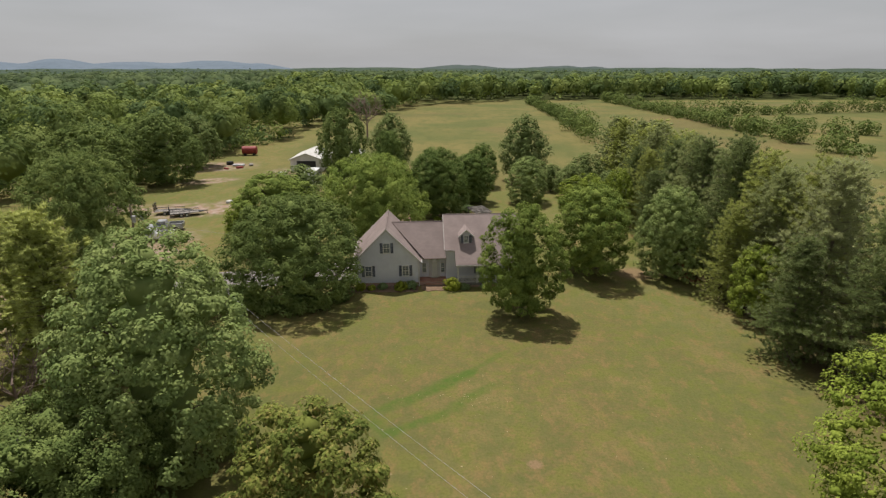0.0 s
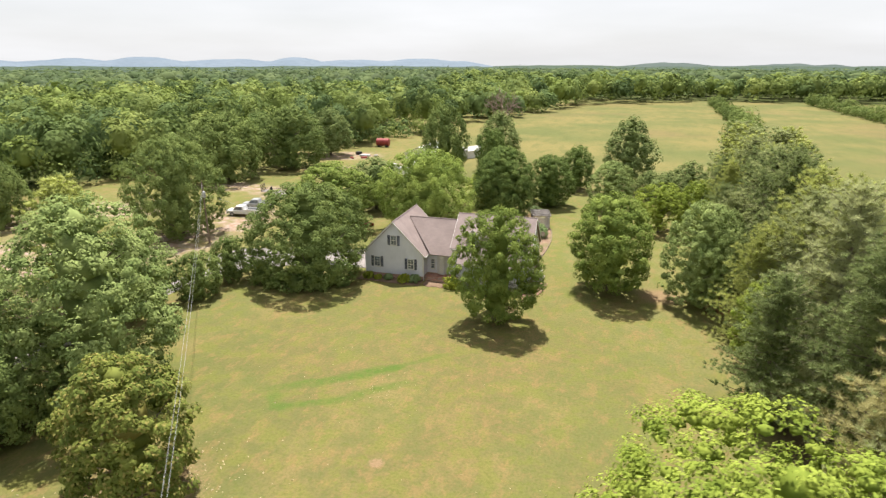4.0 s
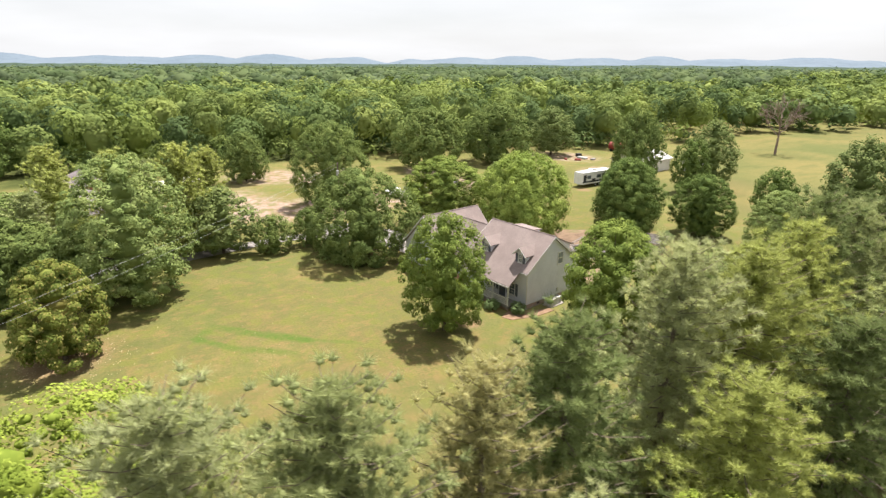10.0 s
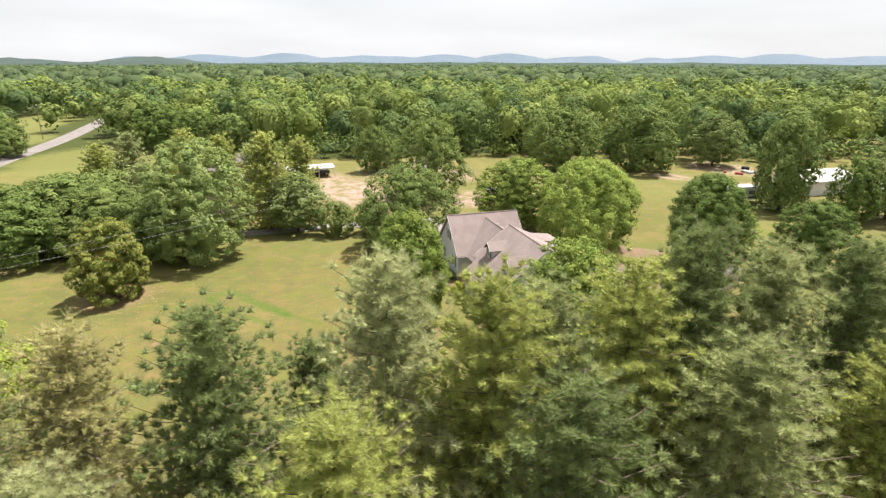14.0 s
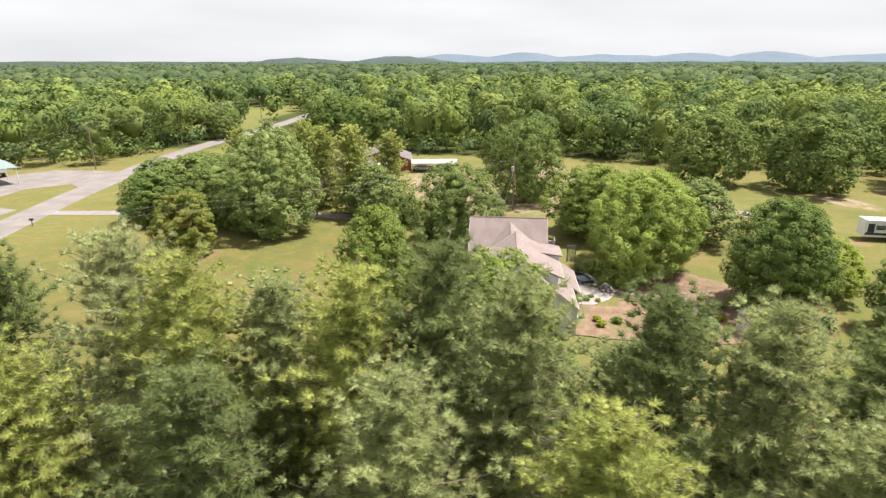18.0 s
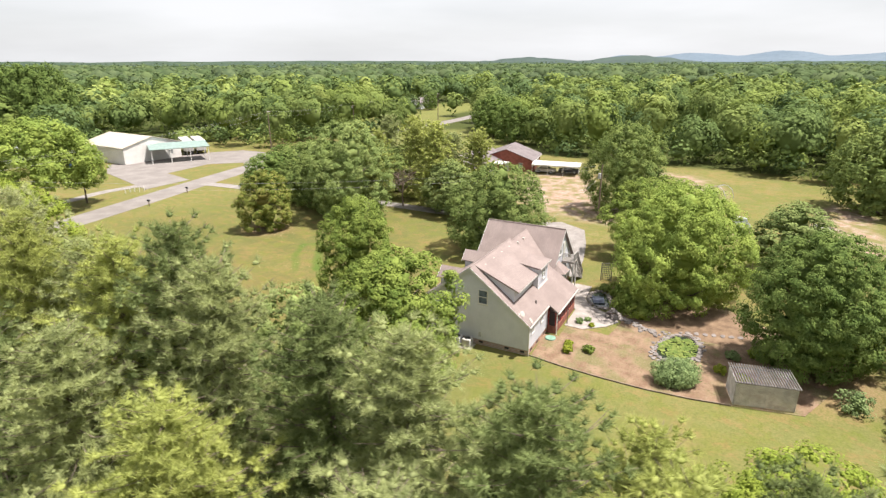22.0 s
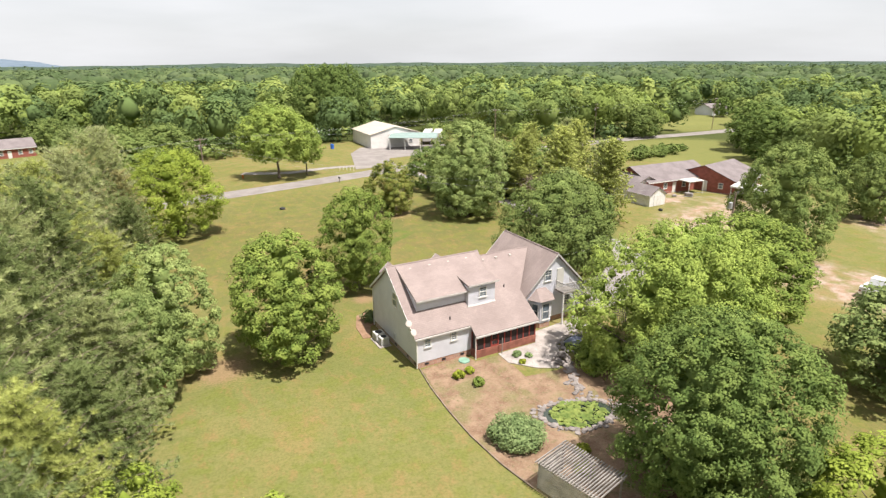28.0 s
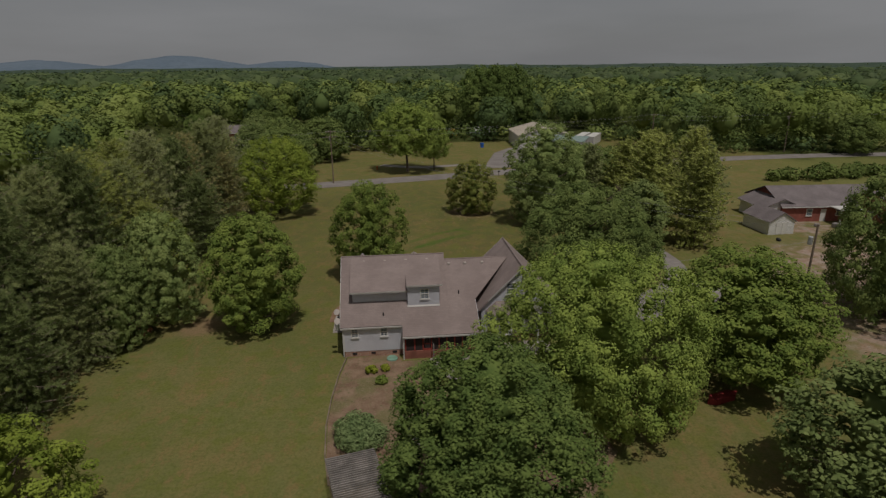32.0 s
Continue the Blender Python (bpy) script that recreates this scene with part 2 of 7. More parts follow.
def ground_material():
    k = Nodes("grassland", 0.95, 0.0, 0.1)
    fine, mid, big = k.noise(5.0, 6), k.noise(0.42, 6), k.noise(0.055, 5)
    edge = k.noise(0.3, 5)
    rows = k.noise(0.5, 3, k.stretch(k.pos(), (1.4, 0.08, 1)))
    lush, dry = (0.163, 0.152, 0.054), (0.222, 0.186, 0.086)
    c = k.mix(k.ramp(big, 0.36, 0.64), lush, dry)
    c = k.mix(k.ramp(mid, 0.35, 0.7, 0.0, 0.55), c, (0.165, 0.16, 0.05))
    c = k.mix(k.ramp(rows, 0.35, 0.7, 0.0, 0.28), c, (0.122, 0.135, 0.041))
    tuft = k.noise(1.7, 6)
    c = k.mix(k.ramp(tuft, 0.42, 0.66, 0.0, 0.4), c, (0.09, 0.105, 0.032))
    c = k.mix(k.ramp(k.noise(0.9, 6), 0.46, 0.66, 0.0, 0.35), c, (0.225, 0.178, 0.08))
    c = k.mix(k.ramp(k.noise(0.16, 5), 0.48, 0.66, 0.0, 0.5), c, (0.215, 0.16, 0.07))
    c = k.mix(k.ramp(k.noise(0.11, 6, None, 0.65), 0.46, 0.62, 0.0, 0.4), c, (0.106, 0.122, 0.036))
    c = k.mix(k.ramp(k.noise(0.6, 6, None, 0.7), 0.5, 0.66, 0.0, 0.5), c, (0.105, 0.122, 0.034))
    c = k.mix(k.ramp(k.noise(0.22, 7, None, 0.7), 0.5, 0.62, 0.0, 0.55), c, (0.235, 0.175, 0.075))
    c = k.mix(k.math("MULTIPLY", k.area(-15, 105, 15, 11, soft=0.5, noisy=edge), 0.6), c, (0.088, 0.112, 0.03))
    # a greener lawn beside and behind the house
    for a in ((21, 92, 12, 34), (-52, 98, 22, 40), (8, 125, 30, 30), (-30, 20, 10, 30)):
        c = k.mix(k.math("MULTIPLY", k.area(*a, soft=0.45, noisy=edge), 0.4), c, (0.130, 0.142, 0.044))
    # front lawn: green-brown mottle, darkened in colour like grass seen against the sun
    c = k.mix(k.math("MULTIPLY", k.area(3, 32, 34, 30, soft=0.4, noisy=edge), 0.8), c, k.mix(k.ramp(mid, 0.35, 0.65), (0.088, 0.098, 0.032), (0.14, 0.118, 0.045)))
    # a darker olive-brown patch of the back lawn
    c = k.mix(k.math("MULTIPLY", k.area(-24, 104, 15, 12, soft=0.5, noisy=edge), 0.6), c, (0.13, 0.112, 0.042))
    # the worn reddish middle of the front lawn
    for cx, cy, rx, ry in ((4, 44, 13, 9), (12, 30, 9, 8), (-4, 52, 6, 6), (16, 48, 6, 9)):
        c = k.mix(k.math("MULTIPLY", k.area(cx, cy, rx, ry, soft=0.7, noisy=edge), k.ramp(tuft, 0.4, 0.65, 0.15, 0.55)), c, (0.185, 0.128, 0.058))
    # broad soft patches of drier and greener grass
    c = k.mix(k.ramp(k.noise(0.075, 4, None, 0.6), 0.44, 0.6, 0.0, 0.5), c, (0.118, 0.13, 0.04))
    c = k.mix(k.ramp(k.noise(0.14, 5, k.stretch(k.pos(), (1.0, 0.7, 1), (0, 0, 30)), 0.65), 0.5, 0.64, 0.0, 0.45), c, (0.225, 0.162, 0.07))
    # mown tufts, greener flecks and thin straw-coloured spots
    c = k.mix(k.ramp(k.noise(0.42, 7, None, 0.72), 0.47, 0.6, 0.0, 0.5), c, (0.125, 0.14, 0.028))
    c = k.mix(k.ramp(k.noise(2.6, 7, None, 0.75), 0.5, 0.62, 0.0, 0.5), c, (0.09, 0.108, 0.024))
    c = k.mix(k.ramp(k.noise(0.75, 7, k.stretch(k.pos(), (1.0, 0.6, 1), (0, 0, -20)), 0.75), 0.5, 0.63, 0.0, 0.5), c, (0.22, 0.142, 0.064))
    # two dark green strips over the drain field
    for cx, cy, rx, ry, rot, strong in ((-3.6, 39.0, 3.3, 0.62, 35, 0.5), (0.5, 42.2, 3.0, 0.7, 41, 0.62), (4.2, 45.8, 2.8, 0.3, 46, 0.35), (-1.4, 36.7, 3.0, 0.45, 30, 0.5), (2.4, 40.1, 3.2, 0.5, 43, 0.45),
                                        (-5.0, 36.2, 0.9, 0.6, 120, 0.45), (-3.9, 35.3, 0.9, 0.6, 0, 0.6), (2.3, 43.7, 0.8, 0.5, 40, 0.6)):
        c = k.mix(k.math("MULTIPLY", k.area(cx, cy, rx, ry, rot, 0.6, 0.5, noisy=edge), k.ramp(tuft, 0.3, 0.6, strong * 1.6, strong * 1.05)), c, (0.07, 0.118, 0.022))
    # open meadow gone to seed
    meadow = k.mix(k.ramp(k.noise(0.03, 5), 0.35, 0.65), (0.178, 0.152, 0.056), (0.11, 0.12, 0.04))
    meadow = k.mix(k.ramp(k.noise(0.25, 6, k.stretch(k.pos(), (1, 0.35, 1)), 0.7), 0.45, 0.65, 0, 0.5), meadow, (0.085, 0.1, 0.032))
    meadow = k.mix(k.ramp(k.noise(0.012, 4), 0.52, 0.62, 0, 0.5), meadow, (0.17, 0.125, 0.058))
    for a in ((35, 290, 82, 165), (170, 300, 120, 125)):
        c = k.mix(k.area(*a, soft=0.03, wob=0.03, box=True, noisy=edge), c, meadow)
    # bare earth, gravel and dust
    dirt = k.mix(k.ramp(k.noise(0.9, 6), 0.3, 0.7), (0.29, 0.18, 0.13), (0.36, 0.285, 0.245))
    for cx, cy, rx, ry, rot in ((-60, 53, 17, 9, 15), (-47, 62, 8, 14, -30), (-44, 80, 6.5, 9, 0), (-49, 102, 6, 6, 0), (-60, 149, 10, 7, 20), (-79, 70, 8, 9, 0), (-70, 78, 10, 6, 20), (-62, 103, 8, 4, 0), (-42, 104, 3, 6, 0), (-54, 130, 6, 3, 30), (-58, 38, 7, 4, 0),
                                (-40, 141, 4, 6, 0)):
        c = k.mix(k.math("MULTIPLY", k.area(cx, cy, rx, ry, rot, 0.4, 0.5, noisy=edge), k.ramp(mid, 0.38, 0.6, 0.1, 0.95)), c, dirt)
    # small bare spots in the lawn
    for cx, cy, r in ((6.2, 31.8, 0.45), (-27, 119, 1.5), (8.7, 59.0, 1.2), (24.5, 68.6, 2.2), (-6.6, 24.4, 3.4), (0, 98, 5)):
        c = k.mix(k.math("MULTIPLY", k.area(cx, cy, r, r, 0, 0.5, 0.5, noisy=fine), 0.75), c, (0.244, 0.155, 0.096))
    # litter under the pines
    c = k.mix(k.math("MULTIPLY", k.area(38, 75, 6, 55, 0, 0.2, 0.2, True, edge), 0.85), c, (0.096, 0.070, 0.037))
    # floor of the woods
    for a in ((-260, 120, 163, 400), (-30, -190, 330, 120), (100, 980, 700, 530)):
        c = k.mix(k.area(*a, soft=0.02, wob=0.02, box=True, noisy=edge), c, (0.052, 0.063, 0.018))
    # mown grass in the openings along the road
    for a in ((-112, -4, 27, 24), (-156, -55, 24, 20), (-192, -64, 46, 16), (-225, -70, 34, 20), (76, -72, 28, 26), (84, -205, 16, 20)):
        c = k.mix(k.math("MULTIPLY", k.area(*a, soft=0.2, noisy=edge), 0.85), c, k.mix(mid, (0.13, 0.15, 0.045), (0.19, 0.175, 0.06)))
    c = k.mix(k.ramp(fine, 0.35, 0.7, 0.0, 0.6), c, k.mix(0.5, c, (0.06, 0.068, 0.017)))
    k.bump(fine, 0.05, 0.6)
    return k.done(c)


GROUND = ground_material()


def speckled(name, a, b, scale=1.2, fine=40.0, rough=0.9, crack=0.0):
    k = Nodes(name, rough)
    f = k.noise(fine, 3)
    c = k.mix(k.ramp(k.noise(scale, 6), 0.3, 0.7), a, b)
    c = k.mix(k.ramp(f, 0.45, 0.7, 0, 0.35), c, tuple(x * 0.6 for x in a))
    k.bump(f, 0.008)
    return k.done(c)


ASPHALT = speckled("weathered asphalt", (0.175, 0.155, 0.145), (0.235, 0.212, 0.2), 0.3)
CONCRETE = speckled("pale concrete", (0.25, 0.218, 0.2), (0.35, 0.315, 0.292), 0.9, 7)
GRAVEL = speckled("grey gravel", (0.2, 0.178, 0.165), (0.275, 0.25, 0.238), 0.8, 14)
POOL_TARP = plain("slate-blue pond liner", (0.11, 0.125, 0.17), 0.85)
MULCH = speckled("bark mulch", (0.125, 0.08, 0.05), (0.23, 0.155, 0.1), 0.8, 7)


def weedy_bed():
    """Bare reddish earth with straw, weeds and sparse grass."""
    k = Nodes("weedy bed", 0.95)
    c = k.mix(k.ramp(k.noise(0.8, 6), 0.3, 0.7), (0.15, 0.09, 0.057), (0.24, 0.162, 0.108))
    c = k.mix(k.ramp(k.noise(0.33, 6), 0.47, 0.62, 0, 0.75), c, (0.135, 0.128, 0.05))
    c = k.mix(k.ramp(k.noise(2.6, 5), 0.52, 0.68, 0, 0.6), c, (0.1, 0.098, 0.04))
    f = k.noise(9, 5)
    c = k.mix(k.ramp(f, 0.5, 0.7, 0, 0.45), c, (0.29, 0.23, 0.17))
    c = k.mix(k.ramp(k.noise(6, 4), 0.55, 0.7, 0, 0.5), c, (0.085, 0.055, 0.035))
    k.bump(f, 0.04)
    return k.done(c)


MULCH_DRY = weedy_bed()
CLAY = speckled("red clay", (0.185, 0.11, 0.066), (0.26, 0.165, 0.11), 1.4, 8)
STONE = speckled("field stone", (0.14, 0.122, 0.115), (0.26, 0.23, 0.215), 1.5, 12)
# distance haze is put into the colours: blue far hills, blue-green nearer ones
HILL = speckled("far wooded hill in haze blue", (0.096, 0.132, 0.172), (0.116, 0.152, 0.192), 0.004, 0.03)
HILL_NEAR = speckled("nearer wooded hill, haze-tinted", (0.032, 0.052, 0.046), (0.046, 0.07, 0.058), 0.006, 0.04)



def shingle_material(name, a, b):
    k = Nodes(name, 0.92, 0.0, 0.2)
    v = k.local()
    course = k.n.new("ShaderNodeTexBrick")
    course.inputs["Scale"].default_value = 1.0
    course.inputs["Mortar Size"].default_value, course.inputs["Brick Width"].default_value, course.inputs["Row Height"].default_value = 0.012, 0.33, 0.14
    course.inputs["Color1"].default_value, course.inputs["Color2"].default_value, course.inputs["Mortar"].default_value = (0.42, 0.42, 0.42, 1), (0.6, 0.6, 0.6, 1), (0.25, 0.25, 0.25, 1)
    k.put(v, course.inputs["Vector"])
    c = k.mix(k.ramp(k.noise(0.5, 5), 0.3, 0.7), a, b)
    c = k.mix(0.3, c, course.outputs["Color"], "OVERLAY")
    c = k.mix(k.ramp(k.noise(9, 3), 0.4, 0.8, 0, 0.3), c, tuple(x * 0.7 for x in a))
    k.bump(k.math("ADD", k.noise(60, 2), course.outputs["Fac"]), 0.006)
    return k.done(c)


SHINGLE = shingle_material("beige-pink asphalt shingles", (0.222, 0.176, 0.165), (0.27, 0.218, 0.204))
SHINGLE_GREY = shingle_material("grey-brown shingles", (0.15, 0.128, 0.13), (0.2, 0.172, 0.174))


def siding_material(name, a, b, pitch=0.125):
    """Lap siding: shadow lines under the laps as relief."""
    k = Nodes(name, 0.6)
    s = k.n.new("ShaderNodeSeparateXYZ")
    k.put(k.local(), s.inputs[0])
    lap = k.math("FRACT", k.math("DIVIDE", s.outputs[2], pitch))
    k.bump(lap, 0.02, 0.8)
    c = k.mix(k.ramp(k.noise(0.7, 5), 0.3, 0.7), a, b)
    c = k.mix(k.ramp(k.noise(12, 4, k.stretch(k.local(), (1, 1, 0.15))), 0.45, 0.8, 0, 0.25), c, tuple(x * 0.8 for x in a))
    return k.done(c)


SIDING = siding_material("grey vinyl siding", (0.585, 0.59, 0.65), (0.655, 0.66, 0.72))
SIDING_WHITE = siding_material("white siding", (0.64, 0.63, 0.625), (0.72, 0.71, 0.7))
METAL_WALL = siding_material("pale sheet metal wall", (0.6, 0.58, 0.56), (0.68, 0.66, 0.64), 0.3)


WHITE = plain("white trim paint", (0.608, 0.592, 0.568), 0.5, vary=0.06)
SHUTTER = plain("slate blue-grey shutter paint", (0.09, 0.1, 0.12), 0.6)
RED_WOOD = plain("barn-red stained wood", (0.26, 0.05, 0.04), 0.7)
GREY_WOOD = plain("weathered grey wood", (0.225, 0.205, 0.19), 0.9, vary=0.3)
POLE_WOOD = plain("creosoted pole wood", (0.19, 0.145, 0.11), 0.9, vary=0.3)
DARK_METAL = plain("dark metal", (0.04, 0.04, 0.045), 0.5, 0.4)
GUTTER = plain("off-white gutter metal", (0.42, 0.40, 0.38), 0.5, vary=0.1)
PORCH_RED = plain("dark red brick knee wall", (0.24, 0.095, 0.07), 0.9, vary=0.25, fine=14)
LATTICE = plain("pale weathered lattice", (0.5, 0.475, 0.455), 0.9, vary=0.25)
WIRE = plain("weathered cable", (0.3, 0.3, 0.3), 0.8)
GALV = plain("galvanised metal", (0.46, 0.46, 0.47), 0.45, 0.5)
LIGHT_METAL = plain("pale coated metal", (0.496, 0.480, 0.448), 0.5, 0.1)
ROOF_METAL = plain("white ribbed roof metal", (0.544, 0.528, 0.496), 0.5, 0.0, vary=0.1)
ROOF_CREAM = plain("cream roof metal", (0.440, 0.384, 0.320), 0.6, vary=0.1)
ROOF_TEAL = plain("teal canopy metal", (0.2, 0.265, 0.245), 0.6)
RED_BRICK_FAR = plain("dark red brick wall", (0.25, 0.085, 0.065), 0.9, fine=30)
VENT = plain("dusty beige vent metal", (0.4, 0.35, 0.32), 0.7, vary=0.1)
BOAT_RED = plain("faded red plastic", (0.24, 0.03, 0.03), 0.6)
RED_PAINT = plain("red painted metal", (0.26, 0.045, 0.04), 0.6)
WHITE_PAINT = plain("white car paint", (0.72, 0.72, 0.72), 0.25, vary=0.04, bump=0)
DARK_PAINT = plain("dark car paint", (0.05, 0.055, 0.07), 0.25, bump=0)
SILVER_PAINT = plain("silver car paint", (0.42, 0.43, 0.45), 0.3, 0.4, bump=0)
RUBBER = plain("black rubber", (0.025, 0.025, 0.025), 0.8)
BLUE_PLASTIC = plain("blue plastic", (0.03, 0.12, 0.5), 0.5)
ORANGE = plain("orange plastic", (0.6, 0.14, 0.03), 0.5)
GREEN_PLASTIC = plain("faded green plastic", (0.17, 0.29, 0.22), 0.7)
SCREEN = plain("dark insect screen", (0.035, 0.025, 0.025), 0.7)
WOOD_DOOR = plain("cream door paint", (0.480, 0.464, 0.424), 0.5, vary=0.05)
DEAD_LEAF = foliage("dead reddish leaves", (0.2, 0.09, 0.045), (0.36, 0.19, 0.1), patch=2.0)
YELLOW = plain("yellow paint", (0.55, 0.4, 0.08), 0.5)


def glass_material():
    k = Nodes("window glass", 0.06, 0.0, 0.9)
    return k.done(k.mix(k.ramp(k.noise(1.3, 2), 0.3, 0.7), (0.06, 0.075, 0.09), (0.15, 0.18, 0.21)))


GLASS = glass_material()


def water_material():
    k = Nodes("pond water", 0.05, 0.0, 0.8)
    k.bump(k.noise(3, 3), 0.01, 0.3)
    return k.done((0.03, 0.04, 0.03))


WATER = water_material()


# ---- building tools ----
def mesh_object(name, bm, material):
    me = bpy.data.meshes.new(name)
    bm.to_mesh(me)
    bm.free()
    if material:
        me.materials.append(material)
    return new(name, me)


def thing(name, m, label="", category="", group="", kind=""):
    """An Empty at the base of a thing, to parent its parts."""
    ob = new(name)
    ob.empty_display_size = 0.2
    ob.matrix_world = m
    return tagged(ob, label, category, group, kind)


def part(name, bm, material, parent, label=""):
    ob = mesh_object(name, bm, material)
    ob.parent = parent
    return tagged(ob, label)


def solo(name, bm, material, m, label="", category="", group="", kind=""):
    ob = mesh_object(name, bm, material)
    ob.matrix_world = m
    return tagged(ob, label, category, group, kind)


def box(x0, x1, y0, y1, z0, z1, bm=None, bevel=0.0):
    bm = bm or bmesh.new()
    vs = [bm.verts.new((x, y, z)) for z in (z0, z1) for x, y in ((x0, y0), (x1, y0), (x1, y1), (x0, y1))]
    fs = [bm.faces.new([vs[i] for i in f]) for f in ((3, 2, 1, 0), (4, 5, 6, 7), (0, 1, 5, 4), (1, 2, 6, 5), (2, 3, 7, 6), (3, 0, 4, 7))]
    if bevel:
        bmesh.ops.bevel(bm, geom=list({e for f in fs for e in f.edges}), offset=bevel, segments=1, affect="EDGES")
    return bm


def prism(outline, depth, bm=None):
    """Extrude an outline of 3D points along the vector depth."""
    bm = bm or bmesh.new()
    d = Vector(depth)
    a = [bm.verts.new(p) for p in outline]
    b = [bm.verts.new(Vector(p) + d) for p in outline]
    n = len(a)
    fs = [bm.faces.new(a), bm.faces.new(b[::-1])]
    for i in range(n):
        fs.append(bm.faces.new((a[i], b[i], b[(i + 1) % n], a[(i + 1) % n])))
    bmesh.ops.recalc_face_normals(bm, faces=fs)
    return bm


def slab(a, b, c, d, thick, bm=None):
    """A flat board between four corners, thick below them."""
    n = (Vector(b) - Vector(a)).cross(Vector(d) - Vector(a)).normalized()
    if n.z < 0:
        n = -n
    return prism([a, b, c, d], n * -thick, bm)


def tube(points, r0, r1=None, sides=8, bm=None, cap=True):
    """A tapered round bar through points."""
    bm = bm or bmesh.new()
    r1 = r0 if r1 is None else r1
    pts = [Vector(p) for p in points]
    rings = []
    for i, p in enumerate(pts):
        d = (pts[min(i + 1, len(pts) - 1)] - pts[max(i - 1, 0)]).normalized()
        s = d.cross(Vector((0, 0, 1)) if abs(d.z) < 0.95 else Vector((1, 0, 0))).normalized()
        u = s.cross(d)
        r = r0 + (r1 - r0) * i / max(1, len(pts) - 1)
        rings.append([bm.verts.new(p + (s * math.cos(a) + u * math.sin(a)) * r) for a in (2 * math.pi * k / sides for k in range(sides))])
    for a, b in zip(rings, rings[1:]):
        for k in range(sides):
            bm.faces.new((a[k], a[(k + 1) % sides], b[(k + 1) % sides], b[k]))
    if cap:
        bm.faces.new(rings[0][::-1]), bm.faces.new(rings[-1])
    return bm


def disc_stack(levels, sides=16, bm=None):
    """A lathe shape from (radius, z) levels."""
    bm = bm or bmesh.new()
    rings = [[bm.verts.new((r * math.cos(2 * math.pi * k / sides), r * math.sin(2 * math.pi * k / sides), z)) for k in range(sides)] for r, z in levels]
    for a, b in zip(rings, rings[1:]):
        for k in range(sides):
            bm.faces.new((a[k], a[(k + 1) % sides], b[(k + 1) % sides], b[k]))
    bm.faces.new(rings[0][::-1]), bm.faces.new(rings[-1])
    return bm


def raw_mesh(name, verts, sides, material, smooth=False):
    """A mesh of separate faces with the same number of sides, from an array (n, sides, 3)."""
    n = len(verts)
    me = bpy.data.meshes.new(name)
    me.vertices.add(n * sides)
    me.vertices.foreach_set("co", np.ascontiguousarray(verts, dtype=np.float32).ravel())
    me.loops.add(n * sides)
    me.loops.foreach_set("vertex_index", np.arange(n * sides, dtype=np.int32))
    me.polygons.add(n)
    me.polygons.foreach_set("loop_start", np.arange(0, n * sides, sides, dtype=np.int32))
    me.update(calc_edges=True)
    me.materials.append(material)
    return me


def ball_mesh(fine):
    """The corners and faces of a coarse ball."""
    bm = bmesh.new()
    bmesh.ops.create_icosphere(bm, subdivisions=fine, radius=1)
    corners, faces = np.array([v.co for v in bm.verts]), np.array([[v.index for v in f.verts] for f in bm.faces])
    bm.free()
    return corners, faces


BALL, BALL_FACES = ball_mesh(1)
LUMP, LUMP_FACES = ball_mesh(2)


def leafy_mesh(name, blades, core, mat, kinds=None):
    """Leaf blades (n, sides, 3) over the dense insides (m, corners, 3) of clumps or crowns."""
    faces = BALL_FACES if core.shape[1] == len(BALL) else LUMP_FACES
    corners, sides = core.shape[1], blades.shape[1]
    nb, m, nt = len(blades), len(core), len(core) * len(faces)
    me = bpy.data.meshes.new(name)
    me.vertices.add(nb * sides + m * corners)
    me.vertices.foreach_set("co", np.concatenate((blades.ravel(), core.ravel())).astype(np.float32))
    idx = (faces[None] + (np.arange(m) * corners)[:, None, None]).ravel() + nb * sides
    me.loops.add(nb * sides + nt * 3)
    me.loops.foreach_set("vertex_index", np.concatenate((np.arange(nb * sides), idx)).astype(np.int32))
    me.polygons.add(nb + nt)
    me.polygons.foreach_set("loop_start", np.concatenate((np.arange(nb) * sides, nb * sides + np.arange(nt) * 3)).astype(np.int32))
    me.update(calc_edges=True)
    if kinds is not None:
        kind = me.attributes.new("tree_kind", "FLOAT", "FACE")
        kind.data.foreach_set("value", np.concatenate((np.repeat(kinds, nb // m), np.repeat(kinds, len(faces)))).astype(np.float32))
    me.polygons.foreach_set("use_smooth", np.concatenate((np.zeros(nb, bool), np.ones(nt, bool))))
    me.materials.append(mat)
    return me


def unit(v):
    return v / np.maximum(np.linalg.norm(v, axis=-1, keepdims=True), 1e-9)


def leaves(centre, normal, size, rng, aspect=0.62, wild=0.32):
    """Rhombic leaf blades round the centres, facing about along the normals."""
    n = len(centre)
    nn = unit(normal + rng.normal(0, wild, (n, 3)))
    u = unit(np.cross(nn, rng.normal(0, 1, (n, 3))))
    v = np.cross(nn, u)
    s = (size * rng.uniform(0.65, 1.3, n))[:, None]
    return np.stack((centre - u * s, centre - v * s * aspect - nn * s * 0.12, centre + u * s, centre + v * s * aspect - nn * s * 0.12), axis=1)


